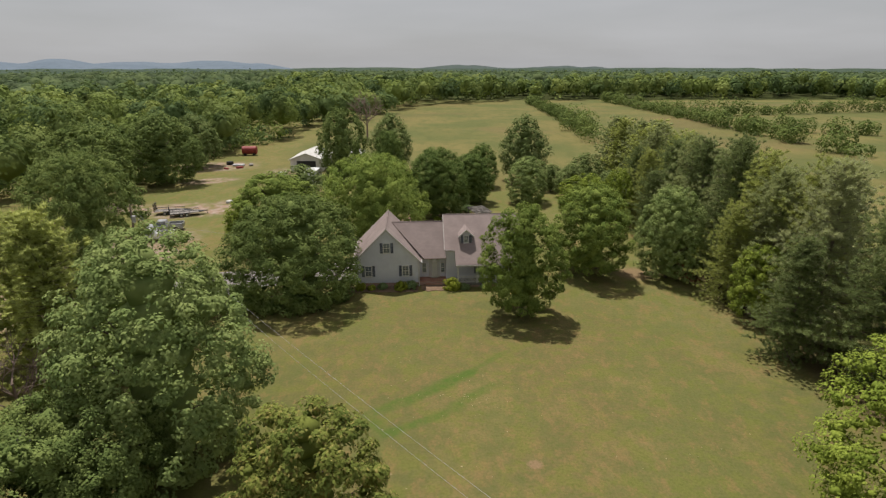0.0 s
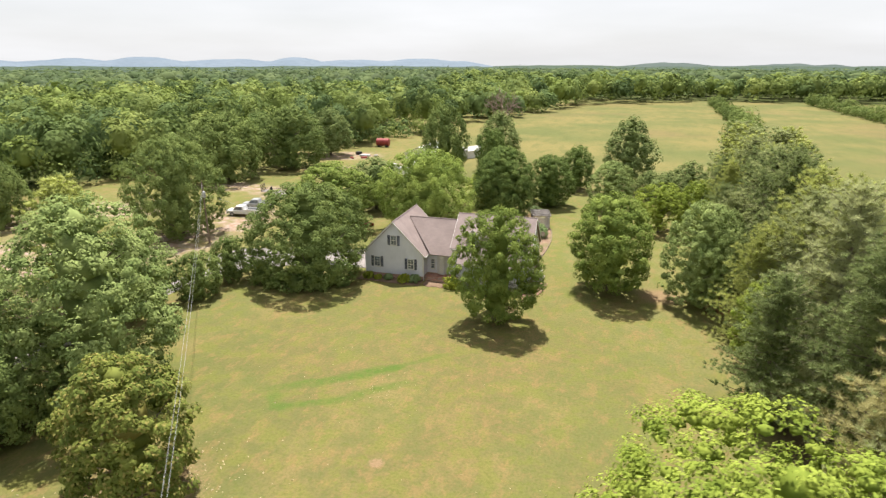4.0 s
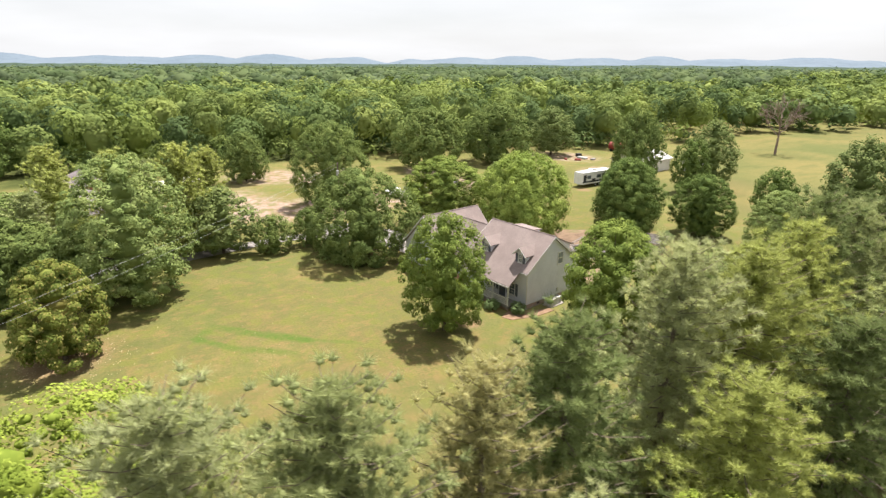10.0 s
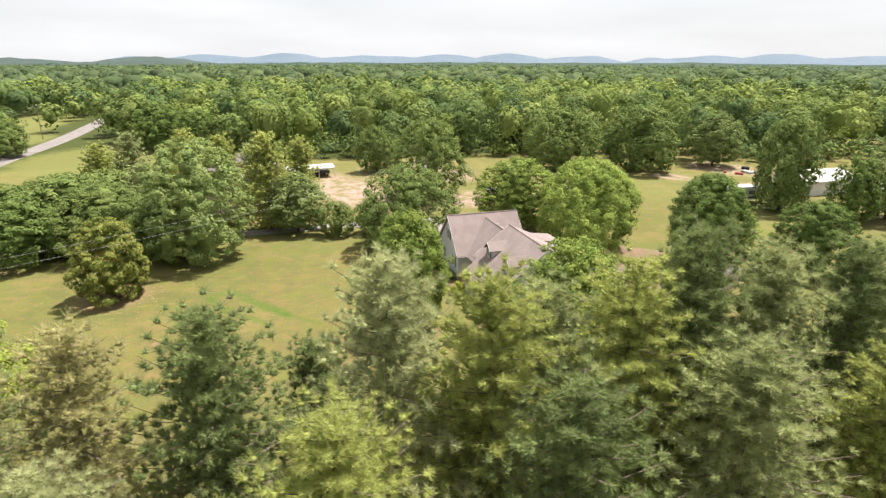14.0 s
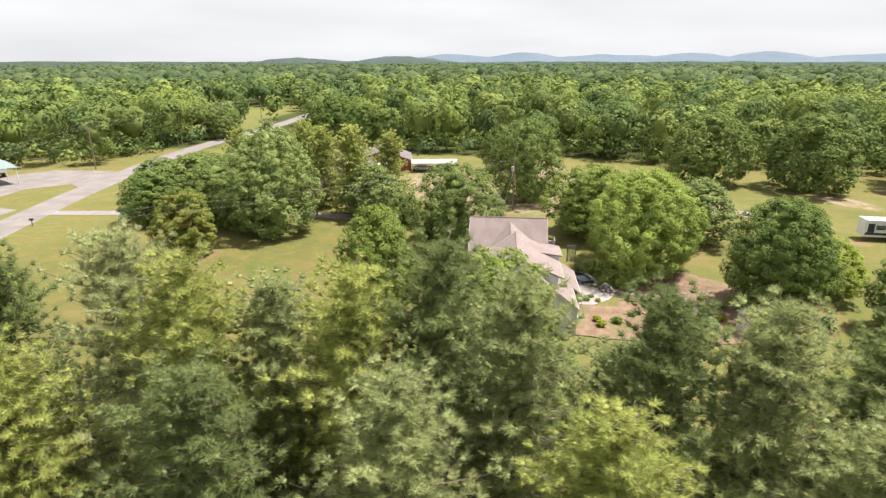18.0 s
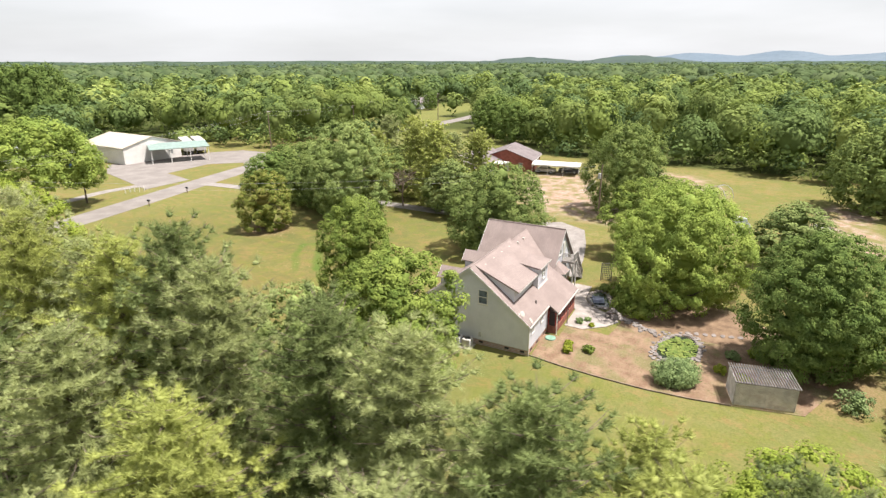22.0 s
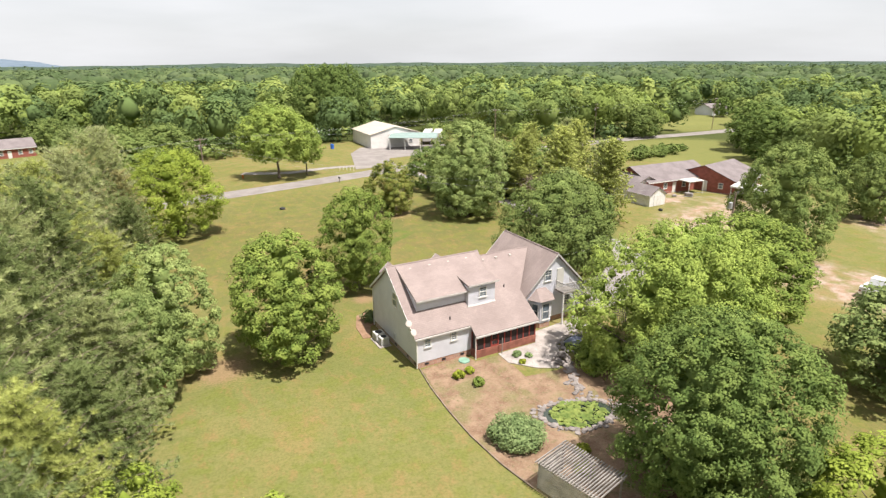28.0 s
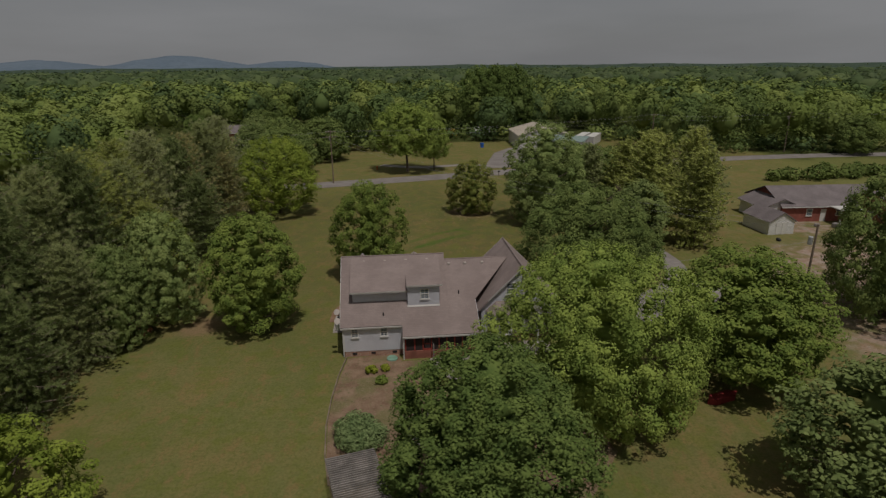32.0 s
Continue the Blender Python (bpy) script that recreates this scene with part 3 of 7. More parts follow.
def crown_points(rng, height, radius, base, profile, clumps, per, clump_r, squash=0.72, shell=0.55, pad=0.35, dense=0.36, thick=0.36):
    """Leaf places and directions: domed clumps over the outline of a crown, some further in."""
    grid = np.linspace(0, 1, 200)
    share = np.cumsum([profile(x) + 0.1 for x in grid])
    h = np.interp((np.arange(clumps) + rng.uniform(0, 1, clumps)) / clumps * share[-1], share, grid)
    a = np.arange(clumps) * 2.39996 + rng.normal(0, 0.3, clumps)
    pr = np.array([profile(x) for x in h])
    slope = np.array([profile(min(1, x + 0.06)) - profile(max(0, x - 0.06)) for x in h]) / 0.12
    lump = 1 + 0.1 * np.sin(a * 2 + rng.uniform(0, 6)) + 0.08 * np.sin(a * 3 + h * 5 + rng.uniform(0, 6)) + 0.06 * np.sin(a * 5 - h * 9 + rng.uniform(0, 6))
    cr = clump_r * radius * rng.uniform(0.65, 1.3, clumps)
    reach = np.maximum(radius * pr * lump - cr * 0.55, 0)
    inside = rng.uniform(0, 1, clumps) < 0.28
    rr = reach * np.where(inside, rng.uniform(shell, 0.9, clumps), rng.uniform(0.86, 1.05, clumps))
    c = np.stack((rr * np.cos(a), rr * np.sin(a), base + h * (height - base - cr * 0.5)), axis=1)
    out = unit(np.stack((np.cos(a), np.sin(a), np.clip(-slope * radius / (height - base), -0.6, 3.0)), axis=1) * (pr > 0.05)[:, None] + np.array((0, 0, 0.01)))
    axis = unit(out + np.array((0, 0, 0.25 + pad)))[:, None, :]
    d = unit(unit(rng.normal(0, 1, (clumps, per, 3))) + axis * 0.62)
    r = cr[:, None, None] * rng.uniform(0.2, 1.0, (clumps, per, 1)) ** 0.3
    p = c[:, None, :] + d * r * np.array((1, 1, squash))
    nrm = unit(d * 0.75 + axis * 0.35 + np.array((0, 0, 0.3)))
    p, nrm = p.reshape(-1, 3), nrm.reshape(-1, 3)
    low = p[:, 2] > base * 0.55
    core = c[:, None, :] - axis * (cr * 0.3)[:, None, None] + BALL[None] * (cr * dense)[:, None, None] * np.array((1, 1, squash)) * rng.uniform(0.8, 1.2, (clumps, len(BALL), 1))
    # the dense heart of the crown behind the leaves
    tiers = 9
    hh = (np.arange(tiers) + 0.5) / tiers
    hr = radius * np.array([profile(x) for x in hh]) * thick + 0.1
    heart = np.stack((np.zeros(tiers), np.zeros(tiers), base + hh * (height - base) * 0.9), axis=1)[:, None, :]
    heart = heart + BALL[None] * np.stack((hr, hr, np.full(tiers, (height - base) / tiers * 0.8)), axis=1)[:, None, :] * rng.uniform(0.75, 1.1, (tiers, len(BALL), 1))
    core = np.concatenate((core, heart))
    core[:, :, 2] = np.maximum(core[:, :, 2], base * 0.6)
    return p[low], nrm[low], c, core


def round_profile(h):
    return math.sqrt(max(0.0, 1 - (2 * (h - 0.45) / 1.15) ** 2)) if h > 0.4 else 0.78 + 0.22 * math.sin(h / 0.4 * math.pi / 2)


def oval_profile(h):
    return math.sin(math.pi * min(1, 0.16 + h * 0.84)) ** 0.6


def dome_profile(h):
    return max(0.0, 1 - ((h - 0.38) / 0.64) ** 2.3) ** 0.55 if h > 0.38 else 0.72 + 0.28 * math.sin(h / 0.38 * math.pi / 2)


def limb_mesh(rng, height, base, girth, tips, limbs, lean=0.03):
    """A tapered trunk with limbs that reach towards some of the clumps."""
    top = height * 0.7
    line = [(rng.normal(0, lean) * z, rng.normal(0, lean) * z, z) for z in np.linspace(0, top, 7)]
    bm = tube([(0, 0, -0.1), (0, 0, 0.3)] + line[1:], girth * 1.25, girth * 0.18, 9)
    arms = []
    for tip in tips[rng.permutation(len(tips))[:limbs]]:
        z = max(base * 0.75, min(top * 0.9, tip[2] - 0.55 * math.hypot(tip[0], tip[1])))
        foot = Vector(line[min(6, max(1, int(round(z / top * 6))))])
        foot.z = z
        tip = Vector(tip)
        mid = foot.lerp(tip, 0.5) + Vector((0, 0, -0.06 * (tip - foot).length))
        arms.append(tube([foot, mid, tip], girth * 0.34, girth * 0.07, 5, None, False))
    return bm, arms


def broadleaf(name, seed, height, radius, base, profile, leaf_mat, clumps, per, leaf, clump_r=0.27, girth=0.25, squash=0.72, bark=None, shell=0.55, pad=0.35, thick=0.36):
    rng = np.random.default_rng(seed)
    p, nrm, c, core = crown_points(rng, height, radius, base, profile, clumps, per, clump_r, squash, shell, pad, thick=thick)
    tree = thing(name, Matrix())
    stem, arms = limb_mesh(rng, height, base, girth, c, 9)
    part("trunk", stem, bark or BARK, tree)
    for arm in arms:
        part("limb", arm, bark or BARK, tree)
    ob = new("crown", leafy_mesh("crown", leaves(p, nrm, leaf, rng, wild=0.22), core, leaf_mat))
    ob.parent = tree
    return tree


def pine(name, seed, height, radius, base, mat, branches=110, step=0.64, blades=52, blade=0.42, wide=0.034, heart=0.36):
    """A soft-needled pine: whorls of fanned, upswept branches whose twigs end in round brushes of needles."""
    rng = np.random.default_rng(seed)
    tree = thing(name, Matrix())
    bm = tube([(0, 0, -0.1), (rng.normal(0, 0.1), rng.normal(0, 0.1), height * 0.5), (0, 0, height * 0.96)], height * 0.014 + 0.03, 0.03, 8)
    centres, ways = [], []
    whorls = max(8, branches // 5)
    turn = 0.0
    for i in range(branches):
        w = (i // 5 + rng.uniform(-0.2, 0.2)) / whorls
        h = min(0.985, max(0.0, w)) ** 0.8
        z = base + (height - base) * h
        turn += 2 * math.pi / 5 + (0.7 if i % 5 == 0 else 0)
        a = turn + rng.normal(0, 0.22)
        reach = radius * (1 - h) ** 0.55 * (0.6 + 0.4 * min(1, h * 4 + 0.3)) * rng.uniform(0.62, 1.14) + 0.4
        d = np.array((math.cos(a), math.sin(a), 0))
        side = np.array((-d[1], d[0], 0))
        lift = 0.02 + 0.6 * h
        foot = np.array((0, 0, z))
        tube([(0, 0, z), tuple(foot + d * reach * 0.55 + np.array((0, 0, reach * lift * 0.35))), tuple(foot + d * reach + np.array((0, 0, reach * lift)))], 0.05 * (1 - h) + 0.02, 0.012, 3, bm, False)
        spots = []
        gap = step * (0.72 if h > 0.72 else 1.0)
        for s in np.arange(0.25, reach + gap * 0.3, gap):
            half = min((1.15 - s / reach) * reach * 0.42, 0.35 + s * 0.4)
            n = max(1, int(2 * half / gap) + 1)
            for off in (np.arange(n) - (n - 1) / 2) * gap:
                if rng.uniform() < 0.9:
                    spots.append((s + rng.normal(0, 0.1) - abs(off) * 0.25, off + rng.normal(0, 0.12)))
        q = np.array(spots)
        s, off = np.clip(q[:, 0] / reach, 0.05, 1.08), q[:, 1]
        pts = foot + d * q[:, :1] + side * off[:, None]
        pts[:, 2] += reach * lift * (s ** 1.6) + rng.normal(0, 0.09, len(q)) - 0.1 * np.abs(off)
        centres.append(pts)
        ways.append(unit(d * 0.6 + side * (off * 0.45)[:, None] + np.array((0, 0, 0.75))))
    # the soft leader at the top
    z = np.linspace(0.84, 1.0, 16)
    a = np.arange(16) * 2.4
    pts = np.stack((np.cos(a) * 0.22, np.sin(a) * 0.22, base + (height - base) * z), axis=1)
    centres.append(pts)
    ways.append(unit(np.stack((np.cos(a) * 0.5, np.sin(a) * 0.5, np.full(16, 0.8)), axis=1)))
    part("trunk", bm, BARK_PINE, tree)
    c, w = np.concatenate(centres), np.concatenate(ways)
    n = len(c)
    big = rng.uniform(0.7, 1.25, n)
    # each brush is a soft dense heart with long needles standing out of it
    inner = c[:, None, :] + (BALL[None] * rng.uniform(0.72, 1.2, (n, len(BALL), 1)) * np.array((1, 1, 0.7)) - w[:, None, :] * 0.2) * (big * blade * heart)[:, None, None]
    d = unit(w[:, None, :] * 0.7 + unit(rng.normal(0, 1, (n, blades, 3)))).reshape(-1, 3)
    c = np.repeat(c, blades, 0)
    ln = (blade * np.repeat(big, blades) * rng.uniform(0.75, 1.2, n * blades))[:, None]
    s = unit(np.cross(d, unit(rng.normal(0, 1, d.shape)))) * blade * wide
    ob = new("crown", leafy_mesh("crown", np.stack((c + d * ln * 0.1 - s, c + d * ln * 0.1 + s, c + d * ln), axis=1), inner, mat))
    ob.parent = tree
    return tree


def shrub(name, seed, height, radius, mat, clumps=26, per=40, leaf=0.09):
    rng = np.random.default_rng(seed)
    p, nrm, c, core = crown_points(rng, height, radius, 0.12, round_profile, clumps, per, 0.34, 0.8, 0.4)
    bush = thing(name, Matrix())
    bm = bmesh.new()
    for tip in c[:7]:
        tube([(0, 0, -0.05), tuple(tip * 0.6), tuple(tip)], 0.03, 0.008, 4, bm, False)
    part("stem", bm, BARK, bush)
    ob = new("crown", leafy_mesh("crown", leaves(p, nrm, leaf, rng), core, mat))
    ob.parent = bush
    return bush


def plant(proto, x, y, turn, scale=1.0, label="", category="tree", group="", tall=None, z=0.0):
    """A copy of a plant at a place on the ground."""
    ob = copy_thing(proto, pose(x, y, z, 0, 0, turn))
    ob.scale = (scale, scale, tall or scale)
    return tagged(ob, label, category, group)


def drop(proto):
    for o in (*proto.children_recursive, proto):
        bpy.data.objects.remove(o)


# ---- ground, roads, distance ----
def sheet(outline, z, thick=0.05):
    """A thin raised sheet of any outline on the ground."""
    return prism([(x, y, z) for x, y in outline], (0, 0, -thick))


def ribbon(line, width, z, thick=0.05):
    """A strip of road along a line of points, with smooth bends."""
    pts = [Vector((x, y, 0)) for x, y in line]
    fine = []
    for i in range(len(pts) - 1):
        p0, p1, p2, p3 = pts[max(0, i - 1)], pts[i], pts[i + 1], pts[min(len(pts) - 1, i + 2)]
        for k in range(6):
            t = k / 6
            fine.append(0.5 * ((2 * p1) + (p2 - p0) * t + (2 * p0 - 5 * p1 + 4 * p2 - p3) * t * t + (3 * p1 - p0 - 3 * p2 + p3) * t ** 3))
    fine.append(pts[-1])
    bm = bmesh.new()
    last = None
    for i, p in enumerate(fine):
        d = (fine[min(i + 1, len(fine) - 1)] - fine[max(i - 1, 0)]).normalized()
        s = Vector((-d.y, d.x, 0)) * width / 2
        row = [bm.verts.new((*(p + s).xy, z - thick)), bm.verts.new((*(p + s).xy, z)), bm.verts.new((*(p - s).xy, z)), bm.verts.new((*(p - s).xy, z - thick))]
        if last:
            for j in range(3):
                bm.faces.new((last[j], last[j + 1], row[j + 1], row[j]))
        last = row
    bmesh.ops.recalc_face_normals(bm, faces=bm.faces)
    return bm


bm = bmesh.new()
rings = [[bm.verts.new((r * math.cos(2 * math.pi * k / 96), 60 + r * math.sin(2 * math.pi * k / 96), 0)) for k in range(96)] for r in (150, 600, 4700)]
bm.faces.new(rings[0])
for a, b in zip(rings, rings[1:]):
    for k in range(96):
        bm.faces.new((a[k], b[k], b[(k + 1) % 96], a[(k + 1) % 96]))
bmesh.ops.recalc_face_normals(bm, faces=bm.faces)
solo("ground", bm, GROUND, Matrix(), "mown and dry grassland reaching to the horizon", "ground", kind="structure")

solo("road", ribbon([(140, 36), (90, 18), (50, 6), (24, -1.5), (0, -8), (-20, -14), (-42, -20), (-75, -27), (-110, -31), (-160, -32), (-240, -40), (-420, -60), (-900, -120)], 6.2, 0.03), ASPHALT,
     Matrix(), "pale weathered two-lane asphalt road", "road", kind="structure")
solo("parking_lot", sheet([(-14, -19), (-20, -44), (-26, -54), (-50, -50), (-60, -44), (-61, -31), (-46, -27), (-40, -33), (-27, -31), (-25, -20)], 0.038), ASPHALT,
     Matrix(), "pale concrete yard in front of the shop", "parking lot", kind="structure")
solo("parking_entry", sheet([(-42, -21.5), (-46, -27.2), (-61, -30.8), (-60, -25.4)], 0.042), ASPHALT, Matrix(), "pale asphalt entry to the shop yard", "parking lot", kind="structure")
solo("side_lane", ribbon([(-19, -23), (-8, -24), (2, -22), (12, -26)], 2.6, 0.034), GRAVEL, Matrix(), "worn gravel lane across the grass verge", "lane", kind="structure")
solo("driveway", ribbon([(-24, -14), (-25.5, -4), (-28, 12), (-29.8, 28), (-30, 41), (-30.6, 54), (-27, 61.5), (-18.5, 67)], 2.9, 0.034), GRAVEL,
     Matrix(), "narrow pale gravel driveway to the house", "driveway", kind="structure")
solo("driveway_pad", sheet([(-11.2, 66), (-11.6, 73.2), (-18.6, 71.9), (-25, 70.2), (-32, 67.7), (-34.5, 63), (-32, 59.5), (-26, 61), (-20, 65)], 0.04), GRAVEL,
     Matrix(), "pale concrete parking pad beside the house", "driveway", kind="structure")


def ridge(name, bearing0, bearing1, dist, peaks, mat, label):
    """A wooded hill far off: a low ridge seen as a rising and falling back."""
    bm = bmesh.new()
    rows = []
    n = 90
    for i in range(n + 1):
        f = i / n
        b = radians(bearing0 + (bearing1 - bearing0) * f)
        h = 0
        for c, w, top in peaks:
            h = max(h, top * math.exp(-((f - c) / w) ** 2))
        h *= min(1, f * 14, (1 - f) * 14)
        h += 7 * noise.noise((f * 24, dist, 0)) * min(1, f * 8, (1 - f) * 8)
        row = []
        for k, up in ((-500, 0), (-170, 0.7), (0, 1.0), (170, 0.7), (480, 0)):
            d = dist + k
            row.append(bm.verts.new((-math.sin(b) * d, 60 + math.cos(b) * d, max(-1, h * up))))
        rows.append(row)
    for a, b in zip(rows, rows[1:]):
        for j in range(4):
            bm.faces.new((a[j], b[j], b[j + 1], a[j + 1]))
    bmesh.ops.recalc_face_normals(bm, faces=bm.faces)
    for f in bm.faces:
        f.smooth = True
    solo(name, bm, mat, Matrix(), label, "hill", kind="structure")


ridge("backdrop_hills", 14, 60, 4000, ((0.05, 0.1, 40), (0.16, 0.12, 52), (0.3, 0.12, 46), (0.42, 0.07, 60), (0.55, 0.14, 48), (0.7, 0.09, 60), (0.82, 0.1, 50), (0.95, 0.08, 44)), HILL, "wooded hills on the horizon, coloured in blue haze")
ridge("backdrop_hills_west", 58, 108, 4000, ((0.08, 0.12, 50), (0.24, 0.08, 64), (0.36, 0.09, 58), (0.5, 0.16, 48), (0.66, 0.08, 64), (0.8, 0.1, 52), (0.93, 0.08, 42)), HILL, "wooded hills on the horizon, coloured in blue haze")
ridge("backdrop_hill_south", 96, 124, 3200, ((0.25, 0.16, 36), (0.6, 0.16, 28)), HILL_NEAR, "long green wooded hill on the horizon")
ridge("backdrop_hill_east", 187, 222, 4000, ((0.15, 0.12, 44), (0.42, 0.15, 80), (0.72, 0.14, 56)), HILL, "wooded hill on the horizon, coloured in blue haze")
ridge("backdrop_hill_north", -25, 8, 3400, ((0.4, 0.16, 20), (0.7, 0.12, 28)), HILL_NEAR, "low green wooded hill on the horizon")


# ---- woods ----
def in_poly(x, y, poly):
    inside = np.zeros(x.shape, bool)
    for (x0, y0), (x1, y1) in zip(poly, poly[1:] + poly[:1]):
        cross = ((y0 > y) != (y1 > y)) & (x < (x1 - x0) * (y - y0) / (y1 - y0 + 1e-12) + x0)
        inside ^= cross
    return inside


WOODS_OPEN = [(-99, 40), (-98, 60), (-97, 84), (-86, 110), (-80, 134), (-66, 166), (-50, 235), (-30, 330), (-8, 385), (62, 448), (160, 452), (330, 470), (330, 120), (130, 60), (95, 20),
              (70, -12), (62, -95), (40, -100), (30, -52), (6, -46), (-10, -70), (-46, -72), (-64, -58), (-67, -37), (-110, -35.5), (-190, -43), (-320, -56), (-330, -41), (-180, -26), (-142, -12), (-132, 2), (-118, 16), (-104, 28)]


def woods(name, seed, spacing, near, far, quads, size, mat, label, lo=10.0, hi=16.5, crown=0.5, holes=(), inner=0.6, lobes=22, zone=None, skip=None):
    """A wood as one body of many separate domed crowns, each of leafy lobes."""
    rng = np.random.default_rng(seed)
    n = int(far / spacing)
    gx, gy = np.meshgrid(np.arange(-n, n + 1) * spacing, np.arange(-n, n + 1) * spacing)
    gx = gx + (np.arange(2 * n + 1) % 2)[:, None] * spacing * 0.5
    x = gx.ravel() + rng.uniform(-0.36, 0.36, gx.size) * spacing
    y = gy.ravel() + rng.uniform(-0.36, 0.36, gx.size) * spacing + 60
    d = np.hypot(x, y - 60)
    keep = (d >= near) & (d < far) & ~in_poly(x, y, WOODS_OPEN)
    if near > 180:
        keep &= x < 1.1 * np.abs(y - 60) + 60
    if zone:
        keep &= (x > zone[0]) & (x < zone[1]) & (y > zone[2]) & (y < zone[3])
    if skip:
        keep &= ~((x > skip[0]) & (x < skip[1]) & (y > skip[2]) & (y < skip[3]))
    for hx, hy, hr, hs in holes:
        keep &= np.hypot((x - hx) / hr, (y - hy) / hs) > 1
    x, y = x[keep], y[keep]
    m = len(x)
    wave = np.array([noise.noise((a * 0.012, b * 0.012, 3.0)) for a, b in zip(x, y)])
    h = lo + (hi - lo) * np.clip(rng.uniform(0, 1, m) + wave * 0.35, 0, 1.1)
    r = spacing * crown * rng.uniform(0.75, 1.35, m)
    tall = np.minimum(0.5 * h, 1.25 * r)
    size3 = np.stack((r, r, tall), axis=1)
    mid = np.stack((x, y, h - tall), axis=1)
    ld = unit(unit(rng.normal(0, 1, (m, lobes, 3))) + np.array((0, 0, 0.3)))
    lc = ld * size3[:, None, :] * rng.uniform(0.6, 0.74, (m, lobes, 1))
    lr = r[:, None] * rng.uniform(0.26, 0.44, (m, lobes))
    pick = rng.integers(0, lobes, (m, quads))
    c = np.take_along_axis(lc, pick[:, :, None].repeat(3, 2), 1)
    cr = np.take_along_axis(lr, pick, 1)[:, :, None]
    dd = unit(unit(rng.normal(0, 1, (m, quads, 3))) + unit(c + 1e-6) * 0.6 + np.array((0, 0, 0.3)))
    p = c + dd * cr * rng.uniform(0.8, 1.0, (m, quads, 1)) + mid[:, None, :]
    p[:, :, 2] = np.maximum(p[:, :, 2], 0.4)
    nrm = unit(dd * 0.5 + unit(c / size3[:, None, :] + 1e-6) * 0.8)
    sz = np.repeat(size * (r / (spacing * crown)) ** 0.5, quads)
    blades = leaves(p.reshape(-1, 3), nrm.reshape(-1, 3), sz, rng, 0.85, 0.2)
    form = LUMP if 10 < quads < 40 else BALL
    core = form[None] * size3[:, None, :] * inner * rng.uniform(0.8, 1.18, (m, len(form), 1)) + mid[:, None, :]
    core[:, :, 2] = np.maximum(core[:, :, 2], 0.3)
    me = leafy_mesh(name, blades, core, mat, rng.uniform(0, 1, m))
    return tagged(new(name, me), label, "woods", kind="stuff")


WOOD_HOLES = ((-156, -55, 20, 18), (-225, -68, 30, 18), (84, -205, 14, 16), (80, -70, 24, 20), (74, -122, 9, 8), (-45, -78, 14, 10), (-190, -66, 40, 16), (66, -70, 22, 24), (88, -90, 16, 16), (84, -235, 18, 14), (-207, -78, 18, 12))
woods("woods_edge", 5, 11.2, 88, 190, 860, 0.38, LEAF_WOODS, "dense green broadleaf woods at the edge of the fields", 11.0, 18.5, 0.52, WOOD_HOLES, 0.5)
woods("woods_middle", 6, 12.6, 190, 340, 215, 0.8, LEAF_WOODS, "rolling canopy of green broadleaf woods", 10, 18.5, 0.54, WOOD_HOLES, 0.55)
woods("woods_north", 10, 12.6, 340, 620, 190, 0.95, LEAF_WOODS, "tall broadleaf woods at the far end of the meadow", 14, 22, 0.56, (), 0.45, zone=(-130, 340, 300, 500))
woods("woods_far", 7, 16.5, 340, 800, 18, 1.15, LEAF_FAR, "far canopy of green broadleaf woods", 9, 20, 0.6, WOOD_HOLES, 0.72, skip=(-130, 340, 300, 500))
woods("woods_distant", 8, 33.0, 800, 1650, 4, 2.2, LEAF_FAR, "hazed distant canopy of green broadleaf woods", 5, 13, 0.66, (), 0.9)
woods("undergrowth", 9, 7.0, 86, 160, 110, 0.42, LEAF_WOODS, "dense undergrowth along the edge of the woods", 2.6, 6.0, 0.6, WOOD_HOLES, 0.35)


def canopy_sheet():
    """The canopy out to the horizon: an uneven skin of crowns."""
    bm = bmesh.new()
    rows = []
    rad = [780 * (1.055 ** i) for i in range(33)]
    for i, r in enumerate(rad):
        row = []
        for k in range(260):
            a = 2 * math.pi * k / 260
            x, y = r * math.cos(a), 60 + r * math.sin(a)
            z = 5 + 7 * noise.noise((x * 0.011, y * 0.011, 0)) + 4 * noise.noise((x * 0.05, y * 0.05, 5)) + 9 * noise.noise((x * 0.0016, y * 0.0016, 9))
            row.append(bm.verts.new((x, y, max(2, z) if i else 0)))
        rows.append(row)
    for a, b in zip(rows, rows[1:]):
        for k in range(260):
            bm.faces.new((a[k], b[k], b[(k + 1) % 260], a[(k + 1) % 260]))
    bmesh.ops.recalc_face_normals(bm, faces=bm.faces)
    k = Nodes("hazed distant canopy", 0.95, 0, 0.1)
    f = k.noise(0.03, 6)
    k.bump(f, 6.0, 1.0)
    # dull bluish green, with the haze over the far canopy mixed into the colour
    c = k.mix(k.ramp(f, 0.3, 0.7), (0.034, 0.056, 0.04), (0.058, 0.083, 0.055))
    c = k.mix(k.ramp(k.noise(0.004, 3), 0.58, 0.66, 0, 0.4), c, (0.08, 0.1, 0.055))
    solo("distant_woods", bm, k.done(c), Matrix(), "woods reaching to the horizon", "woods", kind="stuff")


canopy_sheet()


